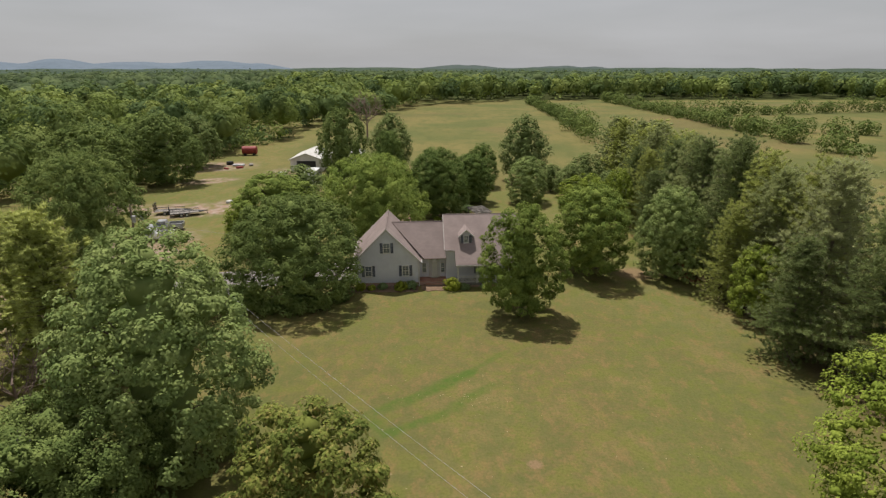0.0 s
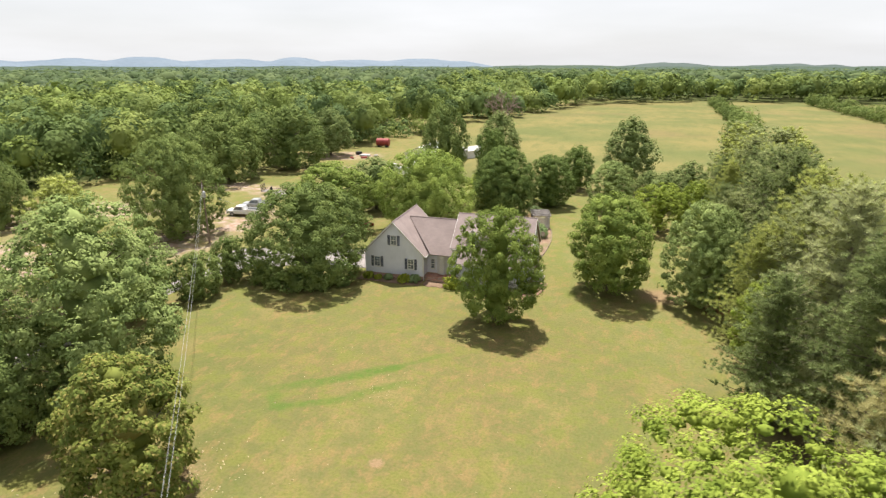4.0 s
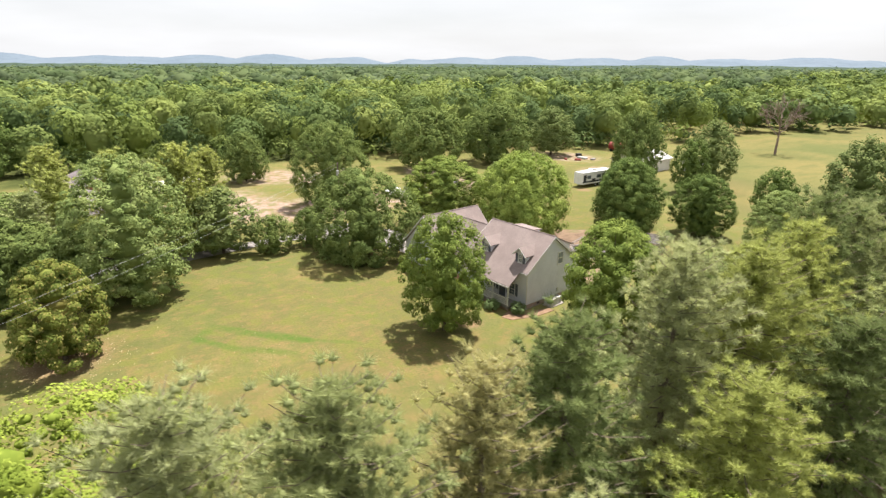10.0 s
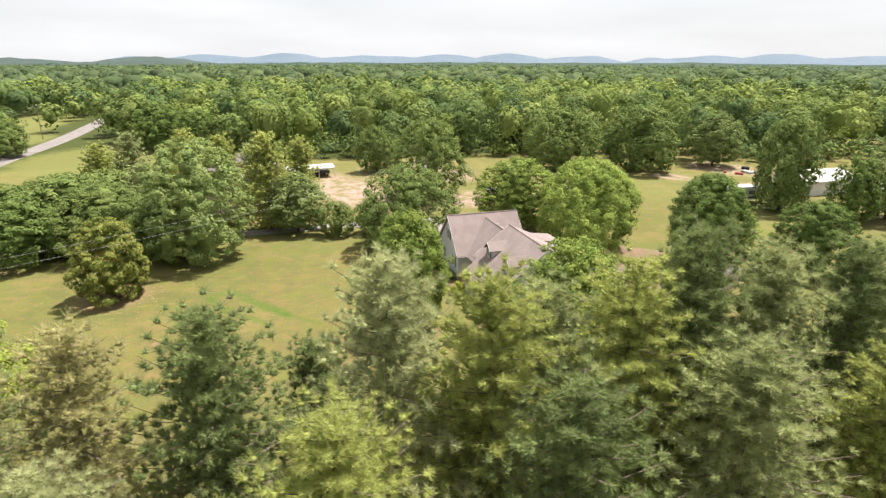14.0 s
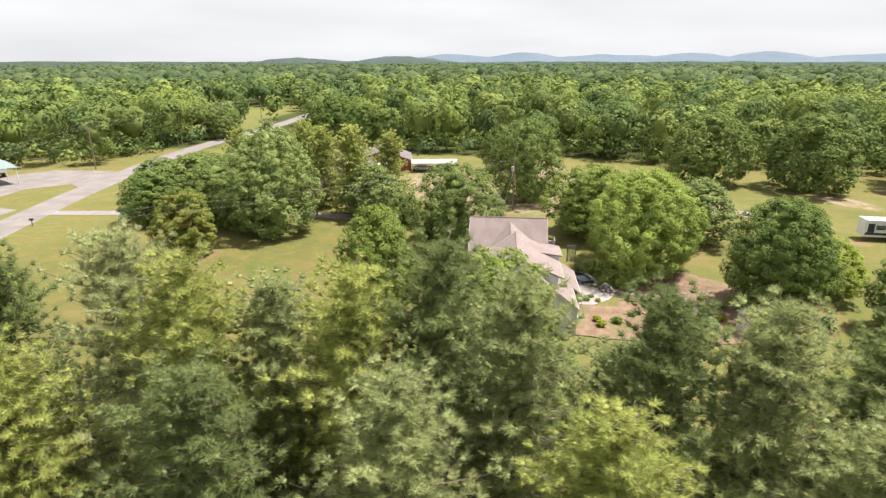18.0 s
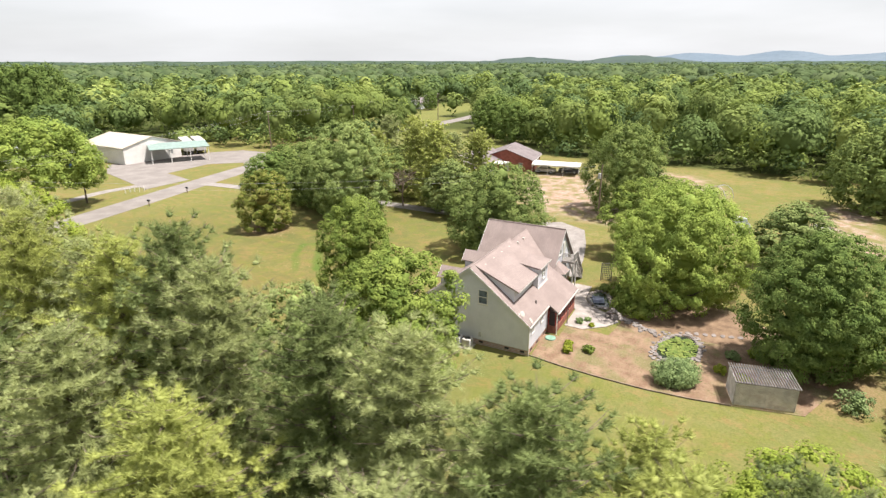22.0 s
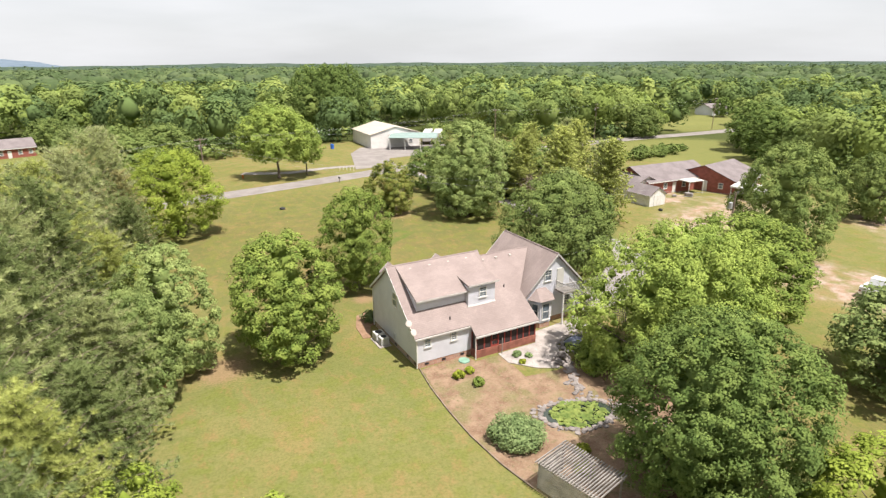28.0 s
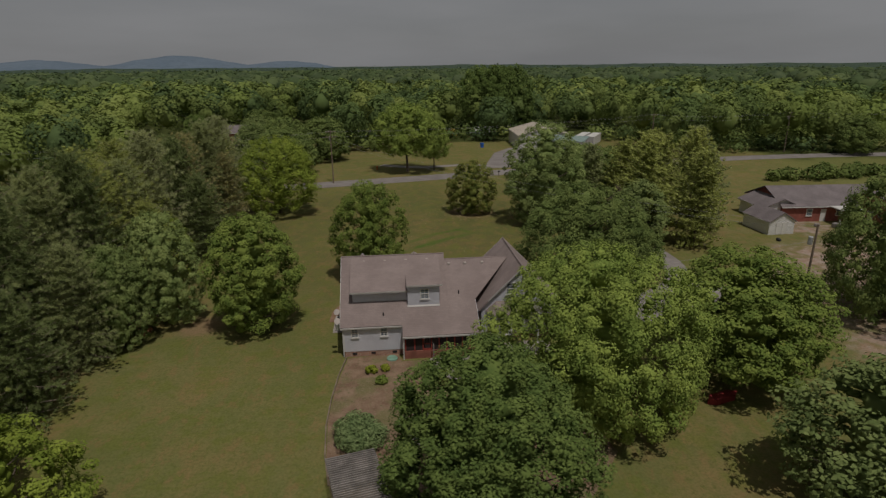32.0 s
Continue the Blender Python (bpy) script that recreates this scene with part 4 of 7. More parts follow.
def hedge(name, seed, line, width, height, mat, quads, size, label):
    """A wild hedgerow: crowns of uneven size along a line."""
    rng = np.random.default_rng(seed)
    ps, ns = [], []
    for (x0, y0), (x1, y1) in zip(line, line[1:]):
        n = max(2, int(math.hypot(x1 - x0, y1 - y0) / (width * 0.55)))
        for i in range(n):
            if rng.uniform() < 0.12:
                continue
            t = (i + rng.uniform(0, 1)) / n
            r = width * rng.uniform(0.35, 0.65)
            h = height * rng.uniform(0.5, 1.1)
            c = np.array((x0 + (x1 - x0) * t + rng.normal(0, width * 0.15), y0 + (y1 - y0) * t + rng.normal(0, width * 0.15), h * 0.5))
            d = unit(rng.normal(0, 1, (quads, 3)) + np.array((0, 0, 0.4)))
            lump = 1 + 0.25 * np.sin(d[:, :1] * 5 + rng.uniform(0, 6)) * np.cos(d[:, 1:2] * 5)
            ps.append(c + d * np.array((r, r, h * 0.52)) * lump)
            ns.append(unit(d + np.array((0, 0, 0.4))))
    p, nn = np.concatenate(ps), np.concatenate(ns)
    ob = new(name, raw_mesh(name, leaves(p, nn, size, rng, 0.7), 4, mat))
    return tagged(ob, label, "hedge", kind="stuff")


hedge("hedgerow", 11, [(122, 165), (121, 240), (123, 300), (121, 375), (118, 430)], 8, 7, LEAF_HEDGE, 420, 0.36, "wild hedgerow of bushes and small trees between meadows")
hedge("hedgerow", 12, [(58, 262), (60, 330), (61, 410)], 7, 6, LEAF_HEDGE, 380, 0.36, "wild hedgerow of bushes across the meadow")
hedge("hedgerow", 13, [(50, 195), (55, 225), (57, 262)], 9, 9, LEAF_HEDGE, 460, 0.34, "scrubby trees at the head of the meadow hedgerow")
hedge("hedgerow", 14, [(130, 300), (220, 330), (330, 345)], 9, 8, LEAF_HEDGE, 300, 0.42, "wild hedgerow across the far meadow")
hedge("hedgerow", 15, [(124, 235), (180, 215), (260, 205)], 8, 7, LEAF_HEDGE, 300, 0.42, "wild hedgerow across the far meadow")
hedge("hedge", 16, [(-76, 2), (-92, 0), (-108, -4)], 4, 3.2, LEAF_HEDGE, 260, 0.35, "low row of bushes beside the road")

# ---- single trees ----
MAPLE = [broadleaf("maple", s, 12.3, 5.3, 1.3, dome_profile, LEAF_MAPLE, 300, 95, 0.12, 0.15, 0.24, 0.7, shell=0.45, pad=0.3) for s in (21, 22)]
DARKS = [broadleaf("dark_maple", s, 13.0, 6.3, 0.9, dome_profile, LEAF_DARK, n, 96, size, 0.125, 0.26, 0.7, pad=0.3, thick=0.56) for s, n, size in ((23, 420, 0.12), (24, 620, 0.098))]
OAKS = [broadleaf("oak", s, 12.5, 7.5, 0.6, dome_profile, LEAF_OAK, 480, 72, 0.12, 0.115, 0.34, 0.75, shell=0.3, pad=0.25) for s in (25, 26)]
SILVERS = [broadleaf("silver_maple", 27, 13.3, 7.9, 0.8, dome_profile, LEAF_SILVER, 640, 92, 0.1, 0.105, 0.36, 0.9, shell=0.35, pad=0.15, thick=0.5)]
GUMS = [broadleaf("sweetgum", s, 16.5, 6.4, 0.8, dome_profile, LEAF_GUM, 440, 76, 0.125, 0.125, 0.3, 0.7, shell=0.3, pad=0.3) for s in (29, 30)]
MAGNOLIAS = [broadleaf("magnolia", 31, 9.5, 4.7, 0.6, round_profile, LEAF_MAGNOLIA, 170, 100, 0.14, 0.17, 0.22, 0.65, pad=0.4)]
BRIGHTS = [broadleaf("bright_tree", s, 11.0, 4.8, 1.2, round_profile, LEAF_BRIGHT, 170, 70, 0.13, 0.17, 0.2, thick=0.2) for s in (32, 33)]
YOUNG = [broadleaf("young_oak", 36, 14.3, 7.4, 1.6, round_profile, LEAF_BRIGHT, 440, 80, 0.105, 0.12, 0.26, shell=0.25, thick=0.2)]
LIGHTS = [broadleaf("light_tree", s, 14.0, 5.6, 1.3, oval_profile, LEAF_THIN, 200, 45, 0.19, 0.19, 0.24) for s in (34, 35)]
# plainer trees for the distance
FAR_DARKS = [broadleaf("dark_tree", s, 13.0, 6.2, 1.2, dome_profile, LEAF_DARK, 190, 50, 0.21, 0.18, 0.26) for s in (37, 38)]
FAR_OAKS = [broadleaf("oak", s, 12.5, 7.5, 0.8, dome_profile, LEAF_OAK, 240, 46, 0.22, 0.16, 0.34) for s in (39, 40)]
VERGE = [broadleaf("shade_tree", 46, 16.5, 7.6, 4.6, round_profile, LEAF_SILVER, 260, 60, 0.19, 0.17, 0.3)]
PINES = [pine("pine", s, 16.0, 5.6, 0.6, m) for s, m in ((41, NEEDLE), (42, NEEDLE_GREY), (43, NEEDLE_DEEP), (44, NEEDLE_SOFT))]
PALES = [pine("pale_pine", 45, 15.0, 4.6, 2.0, NEEDLE_PALE, 80, 0.64, 44)]
FAR_PINES = [pine("pine", s, 16.0, 5.9, 0.9, m, 105, 0.8, 20, 0.55, 0.07, 0.5) for s, m in ((47, NEEDLE), (48, NEEDLE_GREY))]

# by the house and on the lawn
plant(MAPLE[0], 8.4, 55.9, 10, 0.78, "dense green maple shading the front of the house", tall=1.0)
plant(MAPLE[1], 18.8, 68.4, 70, 0.93, "dense green maple at the corner of the lawn", tall=0.96)
plant(GUMS[0], 28.2, 67.2, 30, 0.6, "pale green maple at the foot of the pines", tall=0.72)
plant(GUMS[1], 30.5, 72.5, 160, 0.46, "pale green maple at the foot of the pines", tall=0.62)
plant(OAKS[0], -16.6, 60.4, 0, 1.0, "broad dense oak at the west side of the house", tall=0.98).scale = (1.08, 0.86, 0.98)
plant(SILVERS[0], -10.7, 85.0, 0, 0.93, "broad light green silver maple behind the house", tall=0.98)
plant(MAPLE[0], -24.5, 80.2, 90, 1.24, "broad green maple on the back lawn, shading a red boat", tall=0.9)
plant(DARKS[1], -1.0, 97.4, 200, 0.86, "large dark green maple over the garden bed", tall=0.95)
plant(DARKS[0], 5.1, 108.3, 120, 0.7, "dark green maple on the back lawn", tall=0.74)
plant(GUMS[0], -18.2, 32.4, 0, 1.0, "tall pale green sweetgum on the front lawn")
plant(MAGNOLIAS[0], -7.0, 24.6, 0, 0.86, "yellowish magnolia on the front lawn, ringed by fallen leaves", tall=0.98)
plant(LIGHTS[0], -29.0, 45.0, 40, 0.85, "thin grey-green tree beside the driveway", tall=0.7)
plant(FAR_OAKS[1], -25.4, 51.0, 30, 0.36, "small round crape myrtle beside the driveway", tall=0.44)
plant(OAKS[1], -45.8, 69.9, 130, 0.9, "large round oak on the dusty yard", tall=1.24)
plant(FAR_OAKS[0], -25.6, 56.5, 60, 0.32, "small bushy tree beside the driveway", tall=0.46)
plant(FAR_OAKS[0], -76.4, 63.8, 220, 0.62, "round oak by the edge of the woods", tall=0.89)
plant(GUMS[1], 16.4, 108.5, 20, 0.66, "round pale maple on the back lawn", tall=0.55)
plant(LIGHTS[1], 18.5, 129.7, 50, 1.0, "tall light green tree at the edge of the meadow", tall=1.1)
plant(FAR_DARKS[1], 8.5, 124.2, 10, 0.6, "dark green tree on the back lawn", tall=0.73)
plant(FAR_OAKS[1], -23.0, 130.0, 80, 0.75, "tall oak beside the farm sheds", tall=1.34)
plant(LIGHTS[0], -13.0, 142.5, 110, 0.95, "light green tree beside the farm sheds", tall=1.05)
plant(FAR_DARKS[0], -12.9, 134.6, 140, 0.58, "dark tree beside the farm sheds", tall=0.86)
plant(LIGHTS[1], -64.5, 148.5, 170, 1.15, "light green tree on bare earth", tall=1.0)
plant(FAR_OAKS[0], -64.0, 127.0, 300, 1.2, "broad oak at the edge of the woods", tall=1.27)
plant(FAR_OAKS[1], -68.0, 108.0, 20, 1.12, "broad oak at the edge of the woods", tall=1.22)
plant(VERGE[0], 5.0, -16.5, 60, 1.0, "light green shade tree with bare trunk on the verge")
plant(VERGE[0], -1.6, -17.5, 200, 0.55, "small shade tree on the road verge", tall=0.75)
plant(YOUNG[0], 27.0, 22.3, 15, 1.0, "bright green broad tree at the edge of the lawn", tall=0.95)
plant(BRIGHTS[1], 42.3, 43.0, 10, 0.7, "bright green sapling tree among the pines", tall=0.95)
plant(BRIGHTS[0], 24.6, 96.5, 200, 0.85, "lime-green small tree at the lawn's edge", tall=0.72)
plant(BRIGHTS[1], -5.5, 104.5, 250, 0.85, "small lime-green tree behind the garden", tall=0.62)
plant(LIGHTS[0], -24.3, 95.3, 330, 0.95, "thin grey-green tree on the back lawn", tall=0.7)
plant(BRIGHTS[0], -28.5, 78.5, 20, 0.6, "small bright green tree on the back lawn", tall=0.7)
for i, (x, y, k) in enumerate(((26, 113, 0.6), (30, 119, 0.7), (23, 119, 0.5), (32, 108, 0.55))):
    plant(LIGHTS[i % 2], x, y, i * 70, k, "small grey-green tree at the meadow's edge", group="small trees by the meadow", tall=k * 0.85)
# west of the driveway
for i, (x, y, h, k) in enumerate(((-31, 41, 0.95, 0), (-36, 34, 0.9, 2), (-28, 24, 0.72, 1), (-37, 46, 0.85, 0), (-33, 27, 0.8, 2), (-42, 38, 0.75, 3), (-45, 27, 0.9, 0), (-50, 17, 0.85, 1), (-43, 14, 0.8, 0))):
    plant(FAR_PINES[k % 2], x, y, i * 67, h, "soft green pine in a clump beside the driveway", group="pines beside the driveway")
for i, (x, y, s, t) in enumerate(((-24, 20, 0.95, 0.8), (-29, 14, 1.0, 0.85), (-22, 10, 0.9, 0.7), (-34, 18, 1.0, 0.8), (-21, 26, 0.7, 0.7), (-38, 22, 0.9, 0.8), (-31, 5, 0.9, 0.7), (-37, 10, 0.9, 0.75))):
    plant(OAKS[0] if i in (0, 4) else (FAR_DARKS, FAR_OAKS)[i % 2][i % 2], x, y, i * 50, s, "dark green tree in the thicket beside the driveway", group="thicket trees", tall=t)
# the row of pines
PINE_ROW = ((35, 26.5, 1.08, 3), (36, 31.0, 1.05, 1), (36, 42.0, 0.99, 2), (36, 50.0, 1.1, 3), (37.5, 54.6, 1.06, 0), (35.5, 58.0, 0.96, 1), (36.5, 62.5, 1.03, 0), (35.6, 66.8, 1.1, 2),
            (36.5, 70.8, 1.04, 1), (36, 77.3, 1.0, 2), (36.5, 81.8, 1.0, 1), (36, 87.0, 0.93, 2), (38, 92.5, 0.92, 0), (36.5, 98, 0.95, 1), (37, 104, 0.93, 4), (38.5, 111, 0.96, 5), (37.5, 118, 0.94, 4),
            (38, 125, 0.93, 5), (41.5, 47.0, 0.86, 0), (42, 57.0, 0.86, 2), (41.5, 66.0, 0.88, 1), (42, 74.5, 0.85, 0), (41.5, 84.0, 0.84, 1), (43, 100, 0.9, 4), (43, 114, 0.92, 5), (46, 122, 0.9, 4),
            (41.5, 37.0, 0.8, 3), (31.5, 46.5, 0.72, 2), (32, 76, 0.7, 1), (31.8, 84, 0.66, 2), (33.0, 90.5, 0.8, 0), (32.8, 95.5, 0.78, 2), (32.5, 60, 0.7, 0))
for i, (x, y, h, k) in enumerate(PINE_ROW):
    plant((PINES + FAR_PINES)[k], x, y, i * 83, 1.06 if h > 0.8 else 0.8, "tall soft-needled grey-green pine in a row", group="row of pines", tall=h)
plant(PALES[0], 36.5, 36.8, 40, 1.05, "thin pale yellowish pine in the row", group="row of pines")
plant(PALES[0], 33.0, 31.0, 160, 0.8, "thin pale yellowish pine in the row", group="row of pines")
plant(BRIGHTS[0], 33.0, 55.0, 70, 0.6, "bright green sapling among the pines", tall=0.75)
plant(BRIGHTS[1], 29.5, 93.3, 170, 0.6, "bright green sapling among the pines", tall=0.85)
# towards the road, south-east of the lawn
for i, (x, y, h, k) in enumerate(((40, 14, 0.85, 0), (46, 20, 0.76, 1), (51, 10, 0.66, 2), (44, 28, 0.82, 3), (55, 18, 0.7, 0), (50, 30, 0.86, 1), (58, 28, 0.8, 2))):
    plant(FAR_PINES[k % 2], x, y, i * 47, h, "soft green pine between the lawn and the road", group="pines by the road")
for i, (x, y, s, t) in enumerate(((34, -14, 1.0, 0.9), (42, -18, 1.0, 0.9), (38, -30, 1.1, 1.0), (46, -36, 1.0, 0.9), (28, -36, 1.0, 0.95), (36, 6, 0.7, 0.75))):
    plant((FAR_OAKS, LIGHTS)[i % 2][i % 2], x, y, i * 50, s, "green shade tree beyond the road", group="trees beyond the road", tall=t)
for i, (x, y, k) in enumerate(((76, -74, 0.75), (60, -92, 0.8), (-203, -70, 0.7), (-120.5, -33.5, 0.85), (-124, 6, 1.1), (-136, 0, 1.1), (-113, 18, 1.0))):
    plant((FAR_DARKS, FAR_OAKS)[i % 2][i % 2], x, y, i * 61, k, "round green tree beside a grassy opening", group="trees by the road clearing", tall=k)
for i, (x, y) in enumerate(((-26, -88), (-33, -92), (-20, -93), (-28, -98))):
    plant(FAR_DARKS[i % 2], x, y, i * 77, 1.25, "tall dark tree behind the shop", group="tall trees behind the shop", tall=1.9)
for proto in MAPLE + DARKS + OAKS + SILVERS + GUMS + MAGNOLIAS + BRIGHTS + LIGHTS + YOUNG + FAR_DARKS + FAR_OAKS + VERGE + PINES + PALES + FAR_PINES:
    drop(proto)


def dead_tree(x, y, height, label):
    """A bare, fanned tree with fine twigs."""
    rng = np.random.default_rng(77)
    bm = tube([(0, 0, -0.1), (0.1, 0, height * 0.3), (0, 0.1, height * 0.6)], height * 0.023, height * 0.009, 8)

    def grow(foot, way, length, r, level):
        tip = foot + way * length
        tube([foot, foot.lerp(tip, 0.5) + Vector(rng.normal(0, 0.05 * length, 3)), tip], r, r * 0.5, 4, bm, False)
        if level < 4:
            for _ in range(4 if level < 3 else 3):
                w = (way + Vector(rng.normal(0, 0.5, 3)) + Vector((0, 0, 0.15))).normalized()
                grow(foot.lerp(tip, rng.uniform(0.45, 1.0)), w, length * rng.uniform(0.5, 0.72), r * 0.6, level + 1)

    for i in range(7):
        a = i * 0.9 + rng.uniform(0, 0.5)
        z = height * rng.uniform(0.28, 0.6)
        grow(Vector((0, 0, z)), Vector((math.cos(a), math.sin(a), rng.uniform(0.7, 1.6))).normalized(), height * 0.3, height * 0.009, 1)
    tree = thing("dead_tree", pose(x, y, 0), label, "tree")
    part("trunk", bm, BARK_DEAD, tree)


dead_tree(-26.9, 203.8, 17.5, "bare dead tree with fine reddish-brown twigs in the meadow")
dead_tree(-30.0, 34.5, 7.5, "small bare tree with reddish twigs beside the driveway")


# ---- the house ----
def glazed(parent, name, w, h, m, shutters=False, mullions=True, label=""):
    """A sash window in its own frame, on a wall plane: x across, z up, facing -y."""
    bm = bmesh.new()
    f = 0.075
    for x0, x1, z0, z1 in ((-w / 2, w / 2, h / 2 - f, h / 2), (-w / 2, w / 2, -h / 2, -h / 2 + f), (-w / 2, -w / 2 + f, -h / 2 + f, h / 2 - f), (w / 2 - f, w / 2, -h / 2 + f, h / 2 - f)):
        box(x0, x1, -0.07, 0.01, z0, z1, bm)
    box(-w / 2 + f, w / 2 - f, -0.055, 0.0, -0.035, 0.035, bm)
    box(-w / 2 - 0.05, w / 2 + 0.05, -0.1, 0.01, -h / 2 - 0.07, -h / 2 - 0.003, bm)
    win = part(name, bm, WHITE, parent, label)
    win.matrix_local = m
    for z0, z1, y in ((0.035, h / 2 - f, -0.03), (-h / 2 + f, -0.035, -0.022)):
        part("pane", box(-w / 2 + f, w / 2 - f, y, y + 0.015, z0, z1), GLASS, win)
        if mullions:
            bm = box(-0.012, 0.012, y - 0.012, y - 0.001, z0, z1)
            box(-w / 2 + f, w / 2 - f, y - 0.012, y - 0.001, (z0 + z1) / 2 - 0.012, (z0 + z1) / 2 + 0.012, bm)
            part("muntin", bm, WHITE, win)
    if shutters:
        for s in (-1, 1):
            c = s * (w / 2 + 0.2)
            bm = bmesh.new()
            for x0, x1, z0, z1 in ((c - 0.16, c - 0.11, -h / 2, h / 2), (c + 0.11, c + 0.16, -h / 2, h / 2), (c - 0.11, c + 0.11, h / 2 - 0.07, h / 2), (c - 0.11, c + 0.11, -h / 2, -h / 2 + 0.07)):
                box(x0, x1, -0.05, 0.0, z0, z1, bm)
            n = int(h / 0.09)
            for i in range(n):
                z = -h / 2 + 0.07 + (h - 0.14) * (i + 0.5) / n
                slab((c - 0.11, -0.045, z - 0.02), (c + 0.11, -0.045, z - 0.02), (c + 0.11, -0.01, z + 0.03), (c - 0.11, -0.01, z + 0.03), 0.008, bm)
            part("shutter", bm, SHUTTER, win, "slate-grey louvred shutter")
    return win


def facing(u, v, z, turn):
    return pose(u, v, z, 0, 0, turn)


house = thing("house", pose(0, 70, 0, 0, 0, 3.3), "grey-sided country house with a beige-pink shingle roof and dormers", "house")


def foundation_material():
    k = Nodes("brick foundation", 0.9)
    br = k.n.new("ShaderNodeTexBrick")
    br.inputs["Scale"].default_value, br.inputs["Brick Width"].default_value, br.inputs["Row Height"].default_value, br.inputs["Mortar Size"].default_value = 1.0, 0.22, 0.075, 0.012
    br.inputs["Color1"].default_value, br.inputs["Color2"].default_value, br.inputs["Mortar"].default_value = (0.34, 0.16, 0.105, 1), (0.42, 0.22, 0.15, 1), (0.4, 0.36, 0.32, 1)
    k.put(k.stretch(k.local(), (1, 1, 1), (90, 0, 0)), br.inputs["Vector"])
    k.bump(br.outputs["Fac"], -0.01)
    return k.done(k.mix(k.ramp(k.noise(3, 5), 0.4, 0.8, 0, 0.4), br.outputs["Color"], (0.2, 0.11, 0.08)))


FOUNDATION = foundation_material()

# walls
MAIN_TOP, MAIN_V, PITCH = 7.65, -0.55, 0.773
b = 0.55
roof_at = lambda v: MAIN_TOP - PITCH * abs(v - MAIN_V)
under = 0.2
part("wall", prism([(0.1, -4.6, b), (0.1, 5.25, b), (0.1, 5.25, roof_at(5.25) - under), (0.1, MAIN_V, MAIN_TOP - under), (0.1, -4.6, roof_at(-4.6) - under)], (9.4, 0, 0)), SIDING, house, "grey lap-sided main block")
part("wall", prism([(-3.3, -5.7, b), (-10.84, -5.7, b), (-10.84, -5.7, 3.3), (-7.07, -5.7, 7.07), (-3.3, -5.7, 3.3)], (0, 8.9, 0)), SIDING, house, "grey lap-sided gabled wing")
part("wall", prism([(-3.3, -3.9, b), (-3.3, -1.0, b), (-3.3, -1.0, 6.65), (-3.3, -3.9, 3.9)], (3.4, 0, 0)), SIDING, house, "grey lap-sided middle block")
part("wall", prism([(-2.6, -1.0, b), (-2.6, 3.0, b), (-2.6, 3.0, 4.2), (-2.6, -1.0, 6.65)], (2.7, 0, 0)), SIDING, house, "grey lap-sided middle block")
part("foundation", box(0.13, 9.47, -4.57, 5.22, -0.1, b), FOUNDATION, house, "red brick foundation")
part("foundation", box(-10.81, -3.33, -5.67, 3.17, -0.1, b), FOUNDATION, house, "red brick foundation")
part("foundation", box(-3.33, 0.13, -3.87, 3.0, -0.1, b), FOUNDATION, house, "red brick foundation")
for i, (u, v, s) in enumerate(((9.48, -2.6, 0), (9.48, 0.6, 0), (9.48, 3.2, 0), (9.48, 4.7, 0))):
    part("foundation_vent", box(u, u + 0.03, v - 0.2, v + 0.2, 0.22, 0.42), DARK_METAL, house, "dark foundation vent")
for u in (5.0, 6.9, 8.6):
    part("foundation_vent", box(u - 0.2, u + 0.2, 5.23, 5.26, 0.22, 0.42), DARK_METAL, house, "dark foundation vent")
# corner boards
for u, v, top in ((9.5, 5.25, 3.0), (9.5, -4.6, 4.3), (-3.3, -5.7, 3.15), (-10.84, -5.7, 3.15), (-10.84, 3.2, 3.15)):
    part("corner_board", box(u - 0.05, u + 0.03, v - 0.05, v + 0.03, b, top), WHITE, house)

# roofs
t = 0.16


def roof(name, *corners, mat=SHINGLE, label=""):
    return part(name, slab(*corners, t), mat, house, label)


roof("roof", (-0.1, MAIN_V, MAIN_TOP), (9.75, MAIN_V, MAIN_TOP), (9.75, 5.42, roof_at(5.42)), (-0.1, 5.42, roof_at(5.42)), label="beige-pink shingle roof of the main block")
roof("roof", (-0.1, MAIN_V, MAIN_TOP), (9.75, MAIN_V, MAIN_TOP), (9.75, -4.9, roof_at(-4.9)), (-0.1, -4.9, roof_at(-4.9)), label="beige-pink shingle roof of the main block")
roof("porch_roof", (1.15, -4.89, roof_at(-4.89)), (8.7, -4.89, roof_at(-4.89)), (8.7, -6.6, roof_at(-6.6)), (1.15, -6.6, roof_at(-6.6)), label="shingle roof over the front porch")
roof("roof", (-7.07, -5.95, 7.33), (-7.07, 3.45, 7.33), (-2.95, 3.45, 3.21), (-2.95, -5.95, 3.21), label="steep shingle roof of the gabled wing")
roof("roof", (-7.07, -5.95, 7.33), (-7.07, 3.45, 7.33), (-11.19, 3.45, 3.21), (-11.19, -5.95, 3.21), label="steep shingle roof of the gabled wing")
mid_at = lambda v: 6.88 - 0.618 * (v + 1.0)
roof("roof", (-6.55, -1.0, 6.88), (0.12, -1.0, 6.88), (0.12, -4.85, 3.24), (-2.6, -4.85, 3.24), label="shingle roof over the entry")
roof("roof", (-6.55, -1.0, 6.88), (0.12, -1.0, 6.88), (0.12, 3.2, mid_at(3.2)), (-2.7, 3.2, mid_at(3.2)), label="shingle roof behind the entry")
roof("porch_roof", (-2.7, 3.19, mid_at(3.19)), (-0.1, 3.19, mid_at(3.19)), (-0.1, 6.35, mid_at(6.35)), (-2.7, 6.35, mid_at(6.35)), label="shingle roof over the screened porch")
